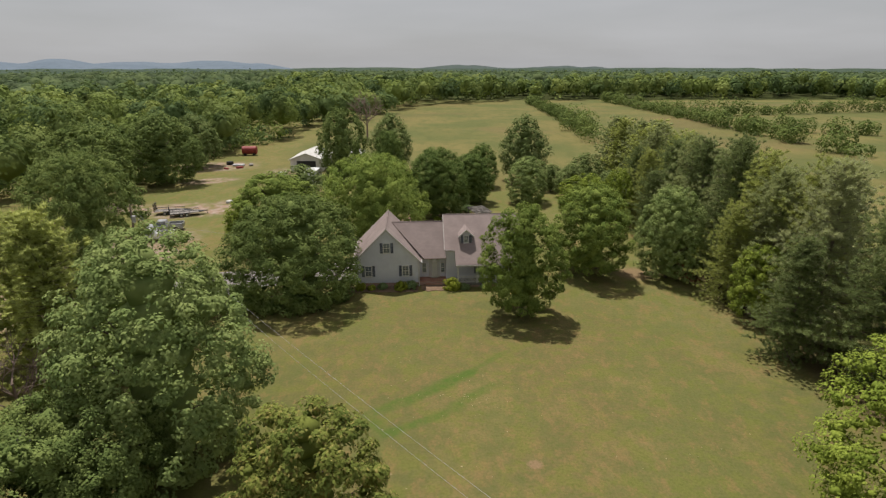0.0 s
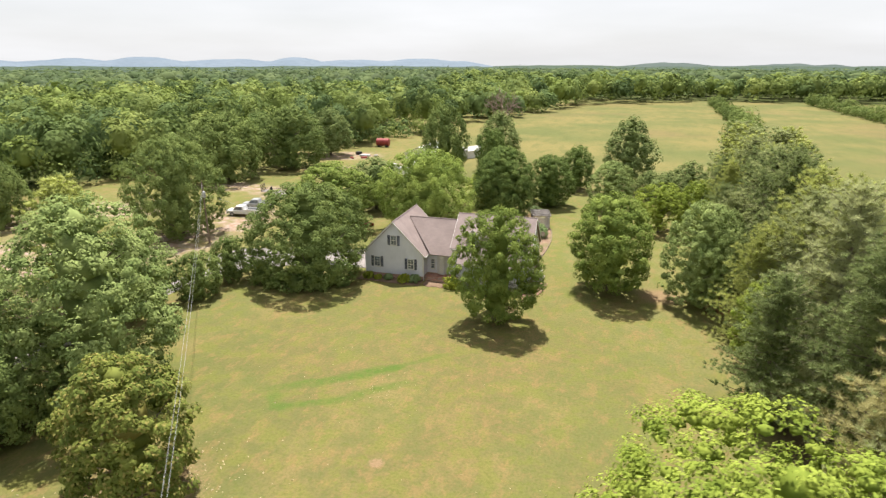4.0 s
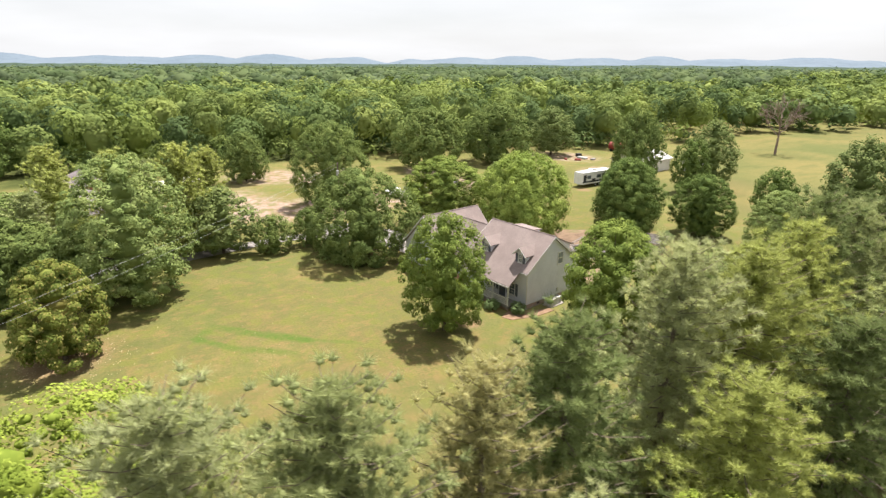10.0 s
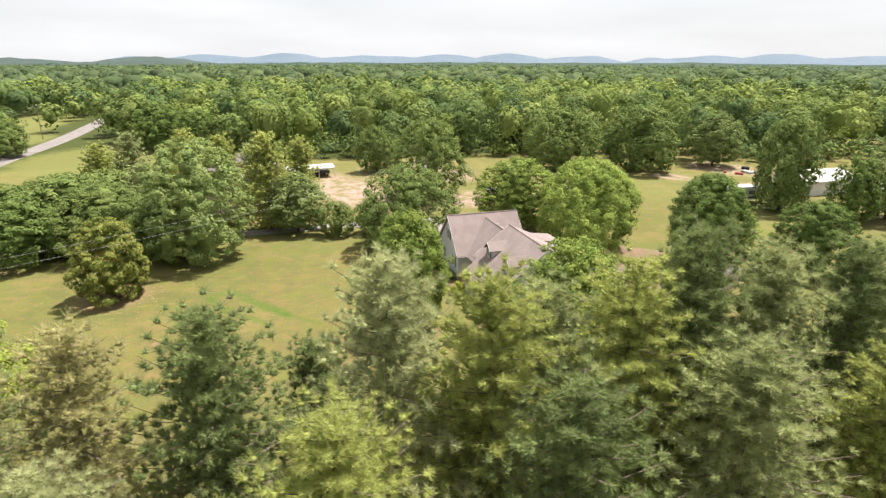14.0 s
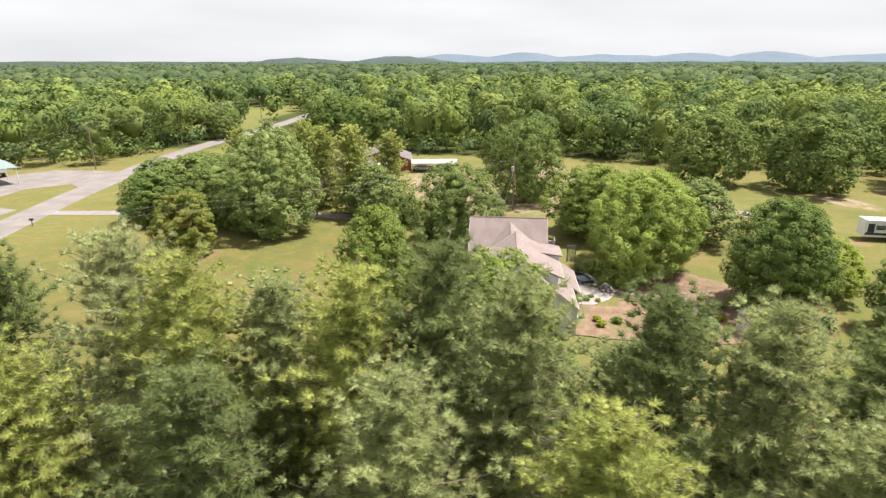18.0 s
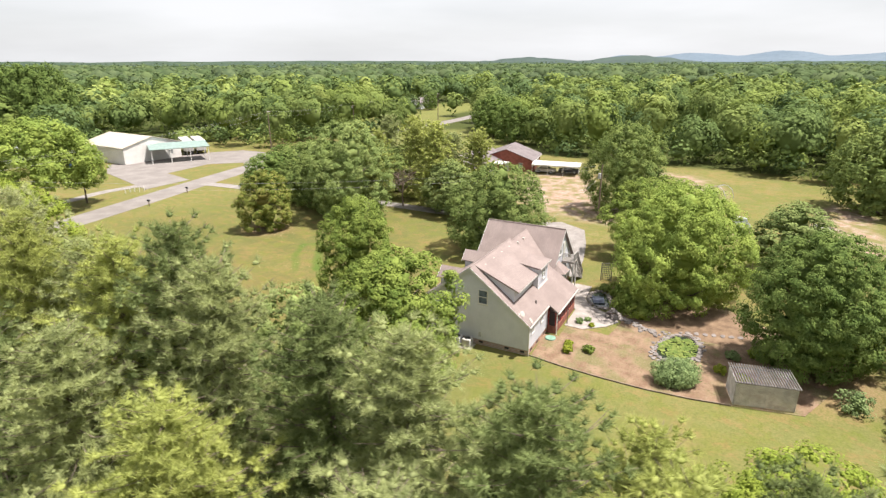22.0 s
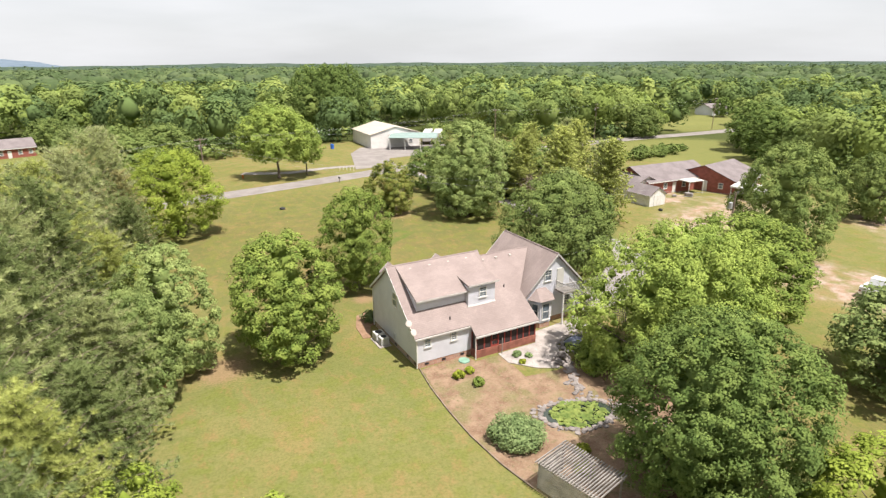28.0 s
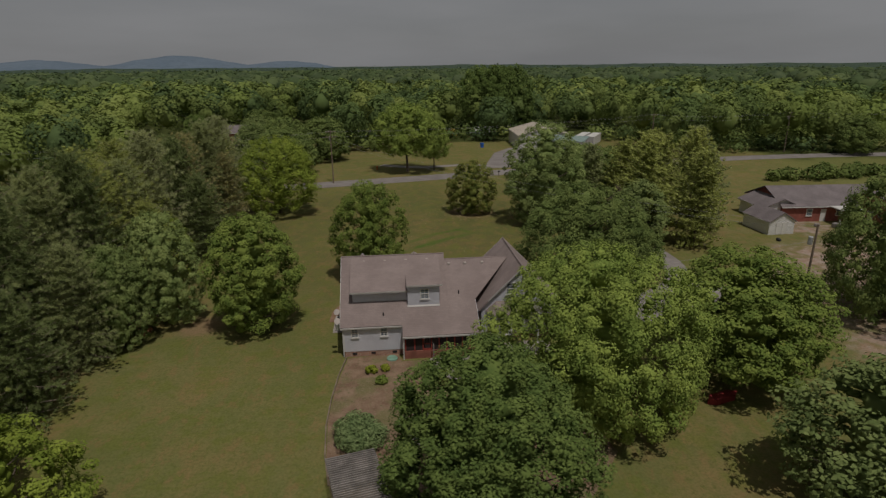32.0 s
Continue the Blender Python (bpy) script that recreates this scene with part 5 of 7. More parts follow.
roof("porch_roof", (-0.1, 5.42, roof_at(5.42)), (4.25, 5.42, roof_at(5.42)), (4.25, 6.35, roof_at(6.35)), (-0.1, 6.35, roof_at(6.35)), label="shingle roof over the screened porch")
part("wall", prism([(-2.75, 2.9, 2.9), (-2.75, 2.9, mid_at(2.9) - 0.18), (-2.75, 6.0, mid_at(6.0) - 0.18)], (0.06, 0, 0)), SIDING, house)
# ridge caps
for a, c in (((-0.1, MAIN_V, MAIN_TOP), (9.75, MAIN_V, MAIN_TOP)), ((-7.07, -5.95, 7.33), (-7.07, 3.45, 7.33)), ((-6.5, -1.0, 6.88), (0.1, -1.0, 6.88))):
    part("ridge_cap", tube([(a[0], a[1], a[2] - 0.01), (c[0], c[1], c[2] - 0.01)], 0.07, sides=6), SHINGLE, house)
# fascia, rakes and gutters
for v in (-4.93, 5.45):
    part("gutter", box(0.0 if v < 0 else 4.3, 9.76, v - 0.06, v + 0.06, roof_at(v) - 0.17, roof_at(v) - 0.05), GUTTER, house)
part("gutter", box(-2.72, 4.27, 6.33, 6.45, mid_at(6.4) - 0.17, mid_at(6.4) - 0.04), GUTTER, house)
part("gutter", box(1.13, 8.72, -6.69, -6.57, roof_at(-6.65) - 0.16, roof_at(-6.65) - 0.03), GUTTER, house)
for uu, ends in ((9.76, (-4.9, 5.42)), (-0.11, (-4.9,))):
    for v1 in ends:
        part("rake_board", prism([(uu, MAIN_V, MAIN_TOP + 0.015), (uu, v1, roof_at(v1) + 0.015), (uu, v1, roof_at(v1) - 0.24), (uu, MAIN_V, MAIN_TOP - 0.24)], (0.03, 0, 0)), WHITE, house)
for vv in (-5.98, 3.45):
    for u1, z1 in ((-2.95, 3.225) if vv < 0 else (-3.85, 4.125), (-11.19, 3.225)):
        part("rake_board", prism([(-7.07, vv, 7.345), (u1, vv, z1), (u1, vv, z1 - 0.2), (-7.07, vv, 7.145)], (0, 0.03, 0)), WHITE if vv < 0 else GUTTER, house)
for uu in (-2.9, -11.24):
    part("gutter", box(uu - 0.06, uu + 0.06, -5.9, 3.4, 3.02, 3.14), GUTTER, house)
for u, v, z in ((9.56, 5.3, 2.85), (-3.2, -5.75, 2.9), (9.56, -4.65, 4.0)):
    part("downspout", box(u - 0.04, u + 0.04, v - 0.04, v + 0.04, 0.1, z), WHITE, house)
# roof vents
for u in (1.6, 3.6, 5.6, 7.6):
    bm = box(u - 0.13, u + 0.13, MAIN_V + 0.38, MAIN_V + 0.68, roof_at(MAIN_V + 0.55) - 0.1, roof_at(MAIN_V + 0.55) + 0.16, bevel=0.03)
    part("roof_vent", bm, VENT, house, "small white roof vent")
for u in (-0.6, -2.2, -3.9):
    bm = box(u - 0.13, u + 0.13, -0.58, -0.28, mid_at(-0.4) - 0.1, mid_at(-0.4) + 0.16, bevel=0.03)
    part("roof_vent", bm, VENT, house, "small white roof vent")
for u, v in ((5.9, 4.6),):
    part("vent_pipe", tube([(u, v, roof_at(v) - 0.1), (u, v, roof_at(v) + 0.3)], 0.06), DARK_METAL, house, "dark plumbing vent pipe")
part("vent_pipe", tube([(-1.2, 2.6, mid_at(2.6) - 0.1), (-1.2, 2.6, mid_at(2.6) + 0.3)], 0.06), DARK_METAL, house, "dark plumbing vent pipe")

# rear shed dormer and the taller window dormer
shed_top = lambda v: roof_at(-0.4) + 0.03 - (roof_at(-0.4) + 0.03 - 5.75) * (v + 0.4) / 4.3
dormer = part("rear_dormer", prism([(3.7, 0.4, 5.5), (3.7, 3.42, roof_at(3.42) - 0.1), (3.7, 3.42, shed_top(3.42) - 0.1), (3.7, 0.4, shed_top(0.4) - 0.1)], (4.95, 0, 0)), SIDING, house, "long low shed dormer at the back")
part("dormer_roof", slab((3.5, -0.4, shed_top(-0.4)), (8.85, -0.4, shed_top(-0.4)), (8.85, 3.95, shed_top(3.95)), (3.5, 3.95, shed_top(3.95)), 0.14), SHINGLE, dormer)
part("fascia", box(3.5, 8.85, 3.95, 3.98, shed_top(3.95) - 0.15, shed_top(3.95) - 0.01), GUTTER, dormer)
wtop = lambda v: shed_top(2.0) - (shed_top(2.0) - 6.28) * (v - 2.0) / 2.2
dormer2 = part("rear_dormer", prism([(0.75, 0.4, 5.5), (0.75, 3.95, roof_at(3.95) - 0.2), (0.75, 3.95, wtop(3.95) - 0.12), (0.75, 2.0, wtop(2.0) - 0.1), (0.75, 0.4, shed_top(0.4) - 0.1)], (2.9, 0, 0)), SIDING, house, "window dormer at the back")
part("dormer_roof", slab((0.45, -0.4, shed_top(-0.4)), (3.5, -0.4, shed_top(-0.4)), (3.5, 2.0, shed_top(2.0)), (0.45, 2.0, shed_top(2.0)), 0.14), SHINGLE, dormer2)
part("dormer_roof", slab((0.45, 2.0, shed_top(2.0)), (3.75, 2.0, shed_top(2.0) + 0.005), (3.75, 4.2, wtop(4.2)), (0.45, 4.2, wtop(4.2)), 0.14), SHINGLE, dormer2)
part("fascia", box(0.45, 3.75, 4.2, 4.23, wtop(4.2) - 0.15, wtop(4.2) - 0.01), GUTTER, dormer2)
part("flashing", slab((0.7, 3.95, roof_at(3.95) + 0.09), (3.7, 3.95, roof_at(3.95) + 0.09), (3.7, 4.06, roof_at(4.06) + 0.05), (0.7, 4.06, roof_at(4.06) + 0.05), 0.05), GUTTER, dormer2)
glazed(house, "window", 0.8, 1.0, facing(2.1, 3.96, 5.35, 180))

# front dormers
for u in (2.6, 7.9):
    d = part("front_dormer", prism([(u - 0.72, -4.05, 4.75), (u + 0.72, -4.05, 4.75), (u + 0.72, -4.05, 5.95), (u, -4.05, 6.6), (u - 0.72, -4.05, 5.95)], (0, 2.5, 0)), SIDING, house, "gabled dormer on the front roof")
    for s in (-1, 1):
        part("dormer_roof", slab((u, -4.35, 6.68), (u, -1.75, 6.68), (u + s * 0.98, -1.75, 5.8), (u + s * 0.98, -4.35, 5.8), 0.1), SHINGLE, d)
        part("rake_board", prism([(u, -4.38, 6.69), (u + s * 0.99, -4.38, 5.8), (u + s * 0.99, -4.38, 5.63), (u, -4.38, 6.52)], (0, 0.03, 0)), WHITE, d)
    glazed(house, "window", 0.62, 0.95, facing(u, -4.06, 5.42, 0), True)

# windows
for u, z, h in ((-7.04, 4.93, 1.25), (-4.85, 2.05, 1.35), (-9.28, 2.05, 1.35)):
    glazed(house, "window", 0.85, h, facing(u, -5.71, z, 0), True)
glazed(house, "window", 0.95, 1.4, facing(9.51, 0.75, 4.9, 90), mullions=False)
for u in (8.5, 5.9):
    glazed(house, "window", 0.66, 0.9, facing(u, 5.26, 2.4, 180))
for u in (4.4, 7.4):
    glazed(house, "window", 0.9, 1.4, facing(u, -4.61, 1.85, 0), True)
for v in (-3.0, 0.5):
    glazed(house, "window", 0.9, 1.3, facing(-10.85, v, 2.0, -90))
glazed(house, "window", 0.9, 1.2, facing(-6.05, 3.21, 5.15, 180))
glazed(house, "window", 0.8, 1.2, facing(-8.6, 3.21, 2.0, 180))
part("door", box(-8.05, -7.2, 3.2, 3.26, 3.62, 5.65), WOOD_DOOR, house, "cream door onto the balcony")

# entry with a three-sided door bay, brick step and landing
entry = part("entry_bay", prism([(-2.0, -3.9, b), (-1.55, -4.35, b), (-1.05, -4.35, b), (-0.6, -3.9, b)], (0, 0, 2.4)), WHITE, house, "white three-sided entry bay")
part("door", box(-1.58, -1.02, -4.4, -4.352, b + 0.05, b + 2.1), WOOD_DOOR, entry, "cream front door")
glazed(house, "window", 0.55, 1.3, facing(-2.55, -3.91, 1.75, 0), False)
glazed(house, "window", 0.55, 1.3, facing(-0.25, -3.91, 1.75, 0), False)
part("porch_floor", box(-3.2, 0.1, -5.3, -3.9, -0.05, 0.42), FOUNDATION, house, "red brick entry landing")
part("step", box(-2.4, -0.4, -5.65, -5.3, -0.05, 0.2), FOUNDATION, house, "red brick step")

# front porch
part("porch_floor", box(1.3, 8.55, -6.4, -4.6, 0.3, b), GREY_WOOD, house, "grey wooden porch floor")
part("porch_skirt", box(1.4, 8.45, -6.3, -6.2, -0.05, 0.3), FOUNDATION, house)
part("beam", box(1.3, 8.55, -6.45, -6.25, roof_at(-6.4) - 0.45, roof_at(-6.4) - 0.2), WHITE, house)
posts = (1.45, 3.75, 6.1, 8.4)
for u in posts:
    part("porch_post", box(u - 0.07, u + 0.07, -6.42, -6.28, b, roof_at(-6.4) - 0.44, bevel=0.015), WHITE, house)
for a, c in zip(posts, posts[1:]):
    rail = part("railing", box(a + 0.07, c - 0.07, -6.38, -6.32, b + 0.82, b + 0.9), WHITE, house)
    part("bottom_rail", box(a + 0.07, c - 0.07, -6.37, -6.33, b + 0.1, b + 0.16), WHITE, rail)
    n = int((c - a) / 0.13)
    for i in range(1, n):
        x = a + (c - a) * i / n
        part("baluster", box(x - 0.018, x + 0.018, -6.368, -6.332, b + 0.16, b + 0.82), WHITE, rail)
part("door", box(5.45, 6.35, -4.66, -4.602, b, b + 2.05), SHUTTER, house, "dark porch door")

# screened back porch
porch = part("screened_porch", box(-2.55, 4.1, 6.0, 6.15, -0.05, 0.75), PORCH_RED, house, "screened porch on a low brick wall with red posts")
part("knee_wall", box(3.96, 4.1, 5.26, 6.0, -0.05, 0.75), PORCH_RED, porch)
part("knee_wall", box(-2.55, -2.4, 3.2, 6.0, -0.05, 0.75), PORCH_RED, porch)
part("porch_slab", box(-2.4, 3.96, 3.02, 6.0, -0.05, 0.25), CONCRETE, porch)
xs = [-2.47, -1.8, -1.1, -0.4, 0.3, 1.0, 1.7, 2.45, 3.2, 4.02]
for x in xs:
    part("post", box(x - 0.055, x + 0.055, 6.02, 6.12, 0.75, 2.2), RED_WOOD, porch)
for a, c in zip(xs, xs[1:]):
    if abs(a - 1.7) > 0.01:
        part("screen", box(a + 0.055, c - 0.055, 6.06, 6.075, 0.78, 2.15), SCREEN, porch)
door = part("screen_door", box(1.8, 2.36, 6.09, 6.135, 0.25, 0.9), RED_WOOD, porch, "red screen door")
part("screen", box(1.86, 2.3, 6.1, 6.12, 0.9, 2.05), SCREEN, door)
for y in (0.9, 1.4, 2.05):
    part("door_rail", box(1.78, 2.38, 6.085, 6.14, y - 0.05, y + 0.05), RED_WOOD, door)
part("beam", box(-2.6, 4.15, 5.98, 6.16, 2.15, 2.32), RED_WOOD, porch)
part("post", box(3.98, 4.08, 5.3, 5.4, 0.75, 2.6), RED_WOOD, porch)
part("screen", box(4.02, 4.035, 5.42, 6.0, 0.78, 2.3), SCREEN, porch)
part("screen", box(-2.48, -2.465, 3.2, 6.0, 0.78, 2.5), SCREEN, porch)
part("corner_post", box(4.15, 4.23, 6.2, 6.28, -0.05, 2.25), WHITE, porch, "white roof post")
part("lamp_post", tube([(1.55, 6.55, -0.05), (1.55, 6.55, 1.6)], 0.05), GREY_WOOD, porch, "plain wooden post")

# breakfast bay with its hipped roof
bay = part("bay", prism([(-6.5, 3.2, b), (-5.9, 4.1, b), (-4.6, 4.1, b), (-4.0, 3.2, b)], (0, 0, 2.45)), SIDING, house, "three-sided breakfast bay")
part("foundation", prism([(-6.45, 3.2, -0.05), (-5.88, 4.06, -0.05), (-4.62, 4.06, -0.05), (-4.05, 3.2, -0.05)], (0, 0, b + 0.05)), FOUNDATION, bay)
bm = bmesh.new()
lo = [bm.verts.new(p) for p in ((-6.85, 3.2, 2.98), (-6.1, 4.42, 2.98), (-4.4, 4.42, 2.98), (-3.65, 3.2, 2.98))]
hi = [bm.verts.new(p) for p in ((-5.8, 3.2, 3.95), (-4.7, 3.2, 3.95))]
for f in ((lo[0], lo[1], hi[0]), (lo[1], lo[2], hi[1], hi[0]), (lo[2], lo[3], hi[1]), (lo[3], lo[2], lo[1], lo[0]), (lo[0], hi[0], hi[1], lo[3])):
    bm.faces.new(f)
bmesh.ops.recalc_face_normals(bm, faces=bm.faces)
part("bay_roof", bm, SHINGLE, bay)
glazed(house, "window", 0.95, 1.75, facing(-5.25, 4.11, 1.75, 180), mullions=False)
glazed(house, "window", 0.7, 1.5, facing(-4.29, 3.66, 1.85, 123), mullions=False)
glazed(house, "window", 0.7, 1.5, facing(-6.21, 3.66, 1.85, -123), mullions=False)

# balcony with stairs
balcony = part("balcony", box(-8.6, -7.0, 3.24, 4.6, 3.4, 3.56), GREY_WOOD, house, "grey wooden balcony with white railings and a stair")
for u in (-8.5, -7.1):
    part("post", box(u - 0.06, u + 0.06, 4.45, 4.57, -0.05, 3.4), WHITE, balcony)
for u0, v0, u1, v1 in ((-8.55, 4.55, -7.05, 4.55), (-7.05, 3.3, -7.05, 4.55)):
    n = int(math.hypot(u1 - u0, v1 - v0) / 0.13)
    bm = slab((u0 - 0.03, v0 - 0.03, 4.5), (u1 + 0.03, v0 - 0.03, 4.5), (u1 + 0.03, v1 + 0.03, 4.5), (u0 - 0.03, v1 + 0.03, 4.5), 0.07)
    rail = part("railing", bm, GUTTER, balcony)
    for i in range(n + 1):
        x, y = u0 + (u1 - u0) * i / n, v0 + (v1 - v0) * i / n
        part("baluster", box(x - 0.018, x + 0.018, y - 0.018, y + 0.018, 3.56, 4.43), GUTTER, rail)
for i in range(16):
    f = i / 15
    part("tread", box(-8.6 - 3.2 * f - 0.26, -8.6 - 3.2 * f, 3.5, 4.5, 3.3 * (1 - f) + 0.02, 3.3 * (1 - f) + 0.07), GREY_WOOD, balcony)
for v in (3.45, 4.5):
    part("stringer", prism([(-8.6, v, 3.5), (-12.0, v, 0.05), (-12.0, v, -0.05), (-11.75, v, -0.05), (-8.6, v, 3.2)], (0, 0.05, 0)), GREY_WOOD, balcony)
    part("handrail", prism([(-8.6, v, 4.5), (-11.9, v, 1.05), (-11.9, v, 0.95), (-8.6, v, 4.4)], (0, 0.05, 0)), GREY_WOOD, balcony)
    for i in range(24):
        f = (i + 0.5) / 24
        part("baluster", box(-8.6 - 3.3 * f - 0.018, -8.6 - 3.3 * f + 0.018, v + 0.01, v + 0.04, 3.4 - 3.4 * f, 4.45 - 3.4 * f), GREY_WOOD, balcony)

# satellite dishes on the eave
HM = pose(0, 70, 0, 0, 0, 3.3)


def dish(u, v, z, turn):
    d = thing("satellite_dish", HM @ pose(u, v, z, 0, 0, turn), "pale grey satellite dish on the eave", "satellite dish", "dishes on the eave")
    bm = bmesh.new()
    rings = []
    for r in (0.0, 0.1, 0.19, 0.27):
        rings.append([bm.verts.new((r * math.cos(a), 0.5 * r * r - 0.1, r * 1.05 * math.sin(a))) for a in (2 * math.pi * k / 14 for k in range(14))])
    for a, c in zip(rings, rings[1:]):
        for k in range(14):
            bm.faces.new((a[k], a[(k + 1) % 14], c[(k + 1) % 14], c[k]))
    bmesh.ops.remove_doubles(bm, verts=bm.verts, dist=1e-4)
    bmesh.ops.solidify(bm, geom=bm.faces[:], thickness=0.02)
    bmesh.ops.rotate(bm, cent=(0, 0, 0), matrix=Matrix.Rotation(radians(-35), 3, "X"), verts=bm.verts)
    part("reflector", bm, VENT, d)
    part("mast", tube([(0, -0.05, -0.55), (0, -0.06, -0.2), (0, -0.1, -0.05)], 0.025), GALV, d)
    part("arm", tube([(0, 0, -0.3), (0, 0.42, 0.02)], 0.015, sides=5), GALV, d)


dish(9.99, 4.7, 4.25, 165)
dish(9.95, 5.5, 3.75, 190)


def air_unit(u, v, w, label):
    a = thing("air_conditioner", HM @ pose(u, v, 0.08), label, "air conditioner", "air units by the wall")
    part("cabinet", box(-w / 2, w / 2, -w / 2, w / 2, 0, 0.78, bevel=0.05), LIGHT_METAL, a)
    for i in range(6):
        bm = bmesh.new()
        z = 0.12 + i * 0.1
        for x0, x1, y0, y1 in ((-w / 2 - 0.012, w / 2 + 0.012, -w / 2 - 0.012, -w / 2 - 0.001), (-w / 2 - 0.012, w / 2 + 0.012, w / 2 + 0.001, w / 2 + 0.012), (w / 2 + 0.001, w / 2 + 0.012, -w / 2, w / 2)):
            box(x0, x1, y0, y1, z, z + 0.03, bm)
        part("louvre", bm, GALV, a)
    part("fan_guard", disc_stack(((w * 0.36, 0.781), (w * 0.36, 0.8), (w * 0.1, 0.82)), 18), DARK_METAL, a, "dark round fan guard")


solo("equipment_pad", box(9.75, 11.0, -2.1, 0.2, -0.05, 0.08), CONCRETE, HM, "pale concrete pad under the air units", "pad")
air_unit(10.35, -1.5, 0.95, "grey air conditioning unit beside the wall")
air_unit(10.3, -0.4, 0.8, "smaller grey air conditioning unit beside the wall")
part("meter_box", box(9.5, 9.62, 0.4, 0.65, 0.9, 1.35, bevel=0.01), GALV, house, "grey electricity meter box")

# garden beds and walks by the house
solo("front_bed", sheet([(-11.4, -7.3), (-3.4, -7.5), (-3.3, -5.7), (-11.4, -5.6)], 0.05), MULCH, HM, "mulched bed along the front wall", "garden bed", kind="structure")
solo("front_walk", sheet([(-3.0, -5.4), (-2.9, -7.0), (-2.2, -7.5), (-1.2, -7.2), (-0.6, -7.4), (0.3, -6.9), (0.9, -6.6), (0.9, -5.0)], 0.06), MULCH, HM, "curved brownish walk before the entry", "walk", kind="structure")
solo("side_bed", sheet([(8.6, -6.4), (9.2, -8.0), (10.4, -7.6), (11.4, -5.0), (11.6, -2.4), (10.9, -2.3), (10.0, -4.6), (9.55, -4.8)], 0.05), CLAY, HM, "bare red clay strip round the corner of the house", "garden bed", kind="structure")
for i, (u, v, s, mat) in enumerate(((-10.2, -6.5, 0.7, LEAF_LIME), (-7.6, -6.4, 0.6, LEAF_BUSH), (-5.4, -6.7, 0.85, LEAF_LIME), (-4.2, -6.3, 0.8, LEAF_BUSH), (0.6, -6.9, 1.15, LEAF_LIME), (2.2, -7.0, 0.6, LEAF_BUSH),
                                    (9.5, -5.8, 1.0, LEAF_BUSH), (6.9, -7.2, 0.9, LEAF_BUSH), (4.6, -7.1, 0.6, LEAF_BUSH), (-8.9, -6.6, 0.5, LEAF_LIME))):
    p = shrub("shrub", 200 + i, 1.25 * s, 0.95 * s, mat)
    p.matrix_world = HM @ pose(u, v, 0, 0, 0, i * 40)
    tagged(p, "yellow-green rounded shrub by the front wall" if mat is LEAF_LIME else "dark green rounded shrub by the house wall", "shrub", "shrubs by the house")


# ---- the garden behind the house ----
solo("garden_bed", sheet([(8.9, 76.0), (9.35, 81), (9.3, 85.5), (8.8, 89.5), (8.2, 92.4), (6.9, 97.2), (2.4, 99.0), (-6, 97), (-11, 90), (-9.5, 83), (-5, 80.2), (-2, 81.2), (1.4, 80.9), (1.3, 76.7), (4.0, 76.8), (4.4, 75.4)], 0.03),
     MULCH_DRY, Matrix(), "bare reddish garden bed with straw and mulch", "garden bed", kind="structure")
solo("mulch_shade", sheet([(-2.2, 82.2), (-4.8, 81.4), (-9.0, 84), (-10.4, 89), (-6, 94), (-2.2, 92), (-1.9, 88), (-2.6, 85)], 0.036), MULCH, Matrix(), "dark mulch under the trees", "garden bed", kind="structure")
solo("patio", sheet([(-9.8, 73.3), (-3.2, 74.4), (-2.8, 76.2), (1.5, 76.5), (1.5, 78.3), (-0.3, 80.2), (-2, 81.0), (-3.4, 79.6), (-4.3, 77.4), (-6, 76.2), (-9.8, 75.8)], 0.07), CONCRETE,
     Matrix(), "pale concrete patio curving into the garden", "patio", kind="structure")
edging = thing("bed_edging", Matrix(), "dark timber edging along the garden bed", "edging")
line = [(9.0, 75.6), (9.35, 79), (9.45, 82.5), (9.35, 86), (8.9, 89.5), (8.25, 92.3)]
for (x0, y0), (x1, y1) in zip(line, line[1:]):
    d = Vector((x1 - x0, y1 - y0, 0)).normalized()
    s = Vector((-d.y, d.x, 0)) * 0.045
    a, c = Vector((x0, y0, -0.03)), Vector((x1, y1, -0.03)) - d * 0.04
    part("timber", prism([a - s, c - s, c + s, a + s], (0, 0, 0.15)), POLE_WOOD, edging)

rng = random.Random(5)


def stone_mesh(seed):
    bm = bmesh.new()
    bmesh.ops.create_icosphere(bm, subdivisions=1, radius=1)
    r = random.Random(seed)
    for v in bm.verts:
        v.co *= r.uniform(0.75, 1.15)
        v.co.z *= 0.6
    me = bpy.data.meshes.new("stone")
    bm.to_mesh(me)
    bm.free()
    me.materials.append(STONE)
    return me


STONES = [stone_mesh(i) for i in range(6)]


def stone(parent, x, y, z, s, turn):
    ob = new("stone", STONES[rng.randrange(6)])
    ob.parent = parent
    ob.matrix_local = pose(x, y, z, 0, 0, turn) @ Matrix.Diagonal((s * rng.uniform(0.8, 1.4), s, s * rng.uniform(0.7, 1.1), 1))


def blob(rx, ry, z, seed, n=28):
    r = random.Random(seed)
    ph = [r.uniform(0, 6) for _ in range(3)]
    return [(rx * (1 + 0.1 * math.sin(2 * a + ph[0]) + 0.07 * math.sin(3 * a + ph[1])) * math.cos(a), ry * (1 + 0.1 * math.sin(2 * a + ph[0]) + 0.07 * math.sin(3 * a + ph[1])) * math.sin(a), z)
            for a in (2 * math.pi * k / n for k in range(n))]


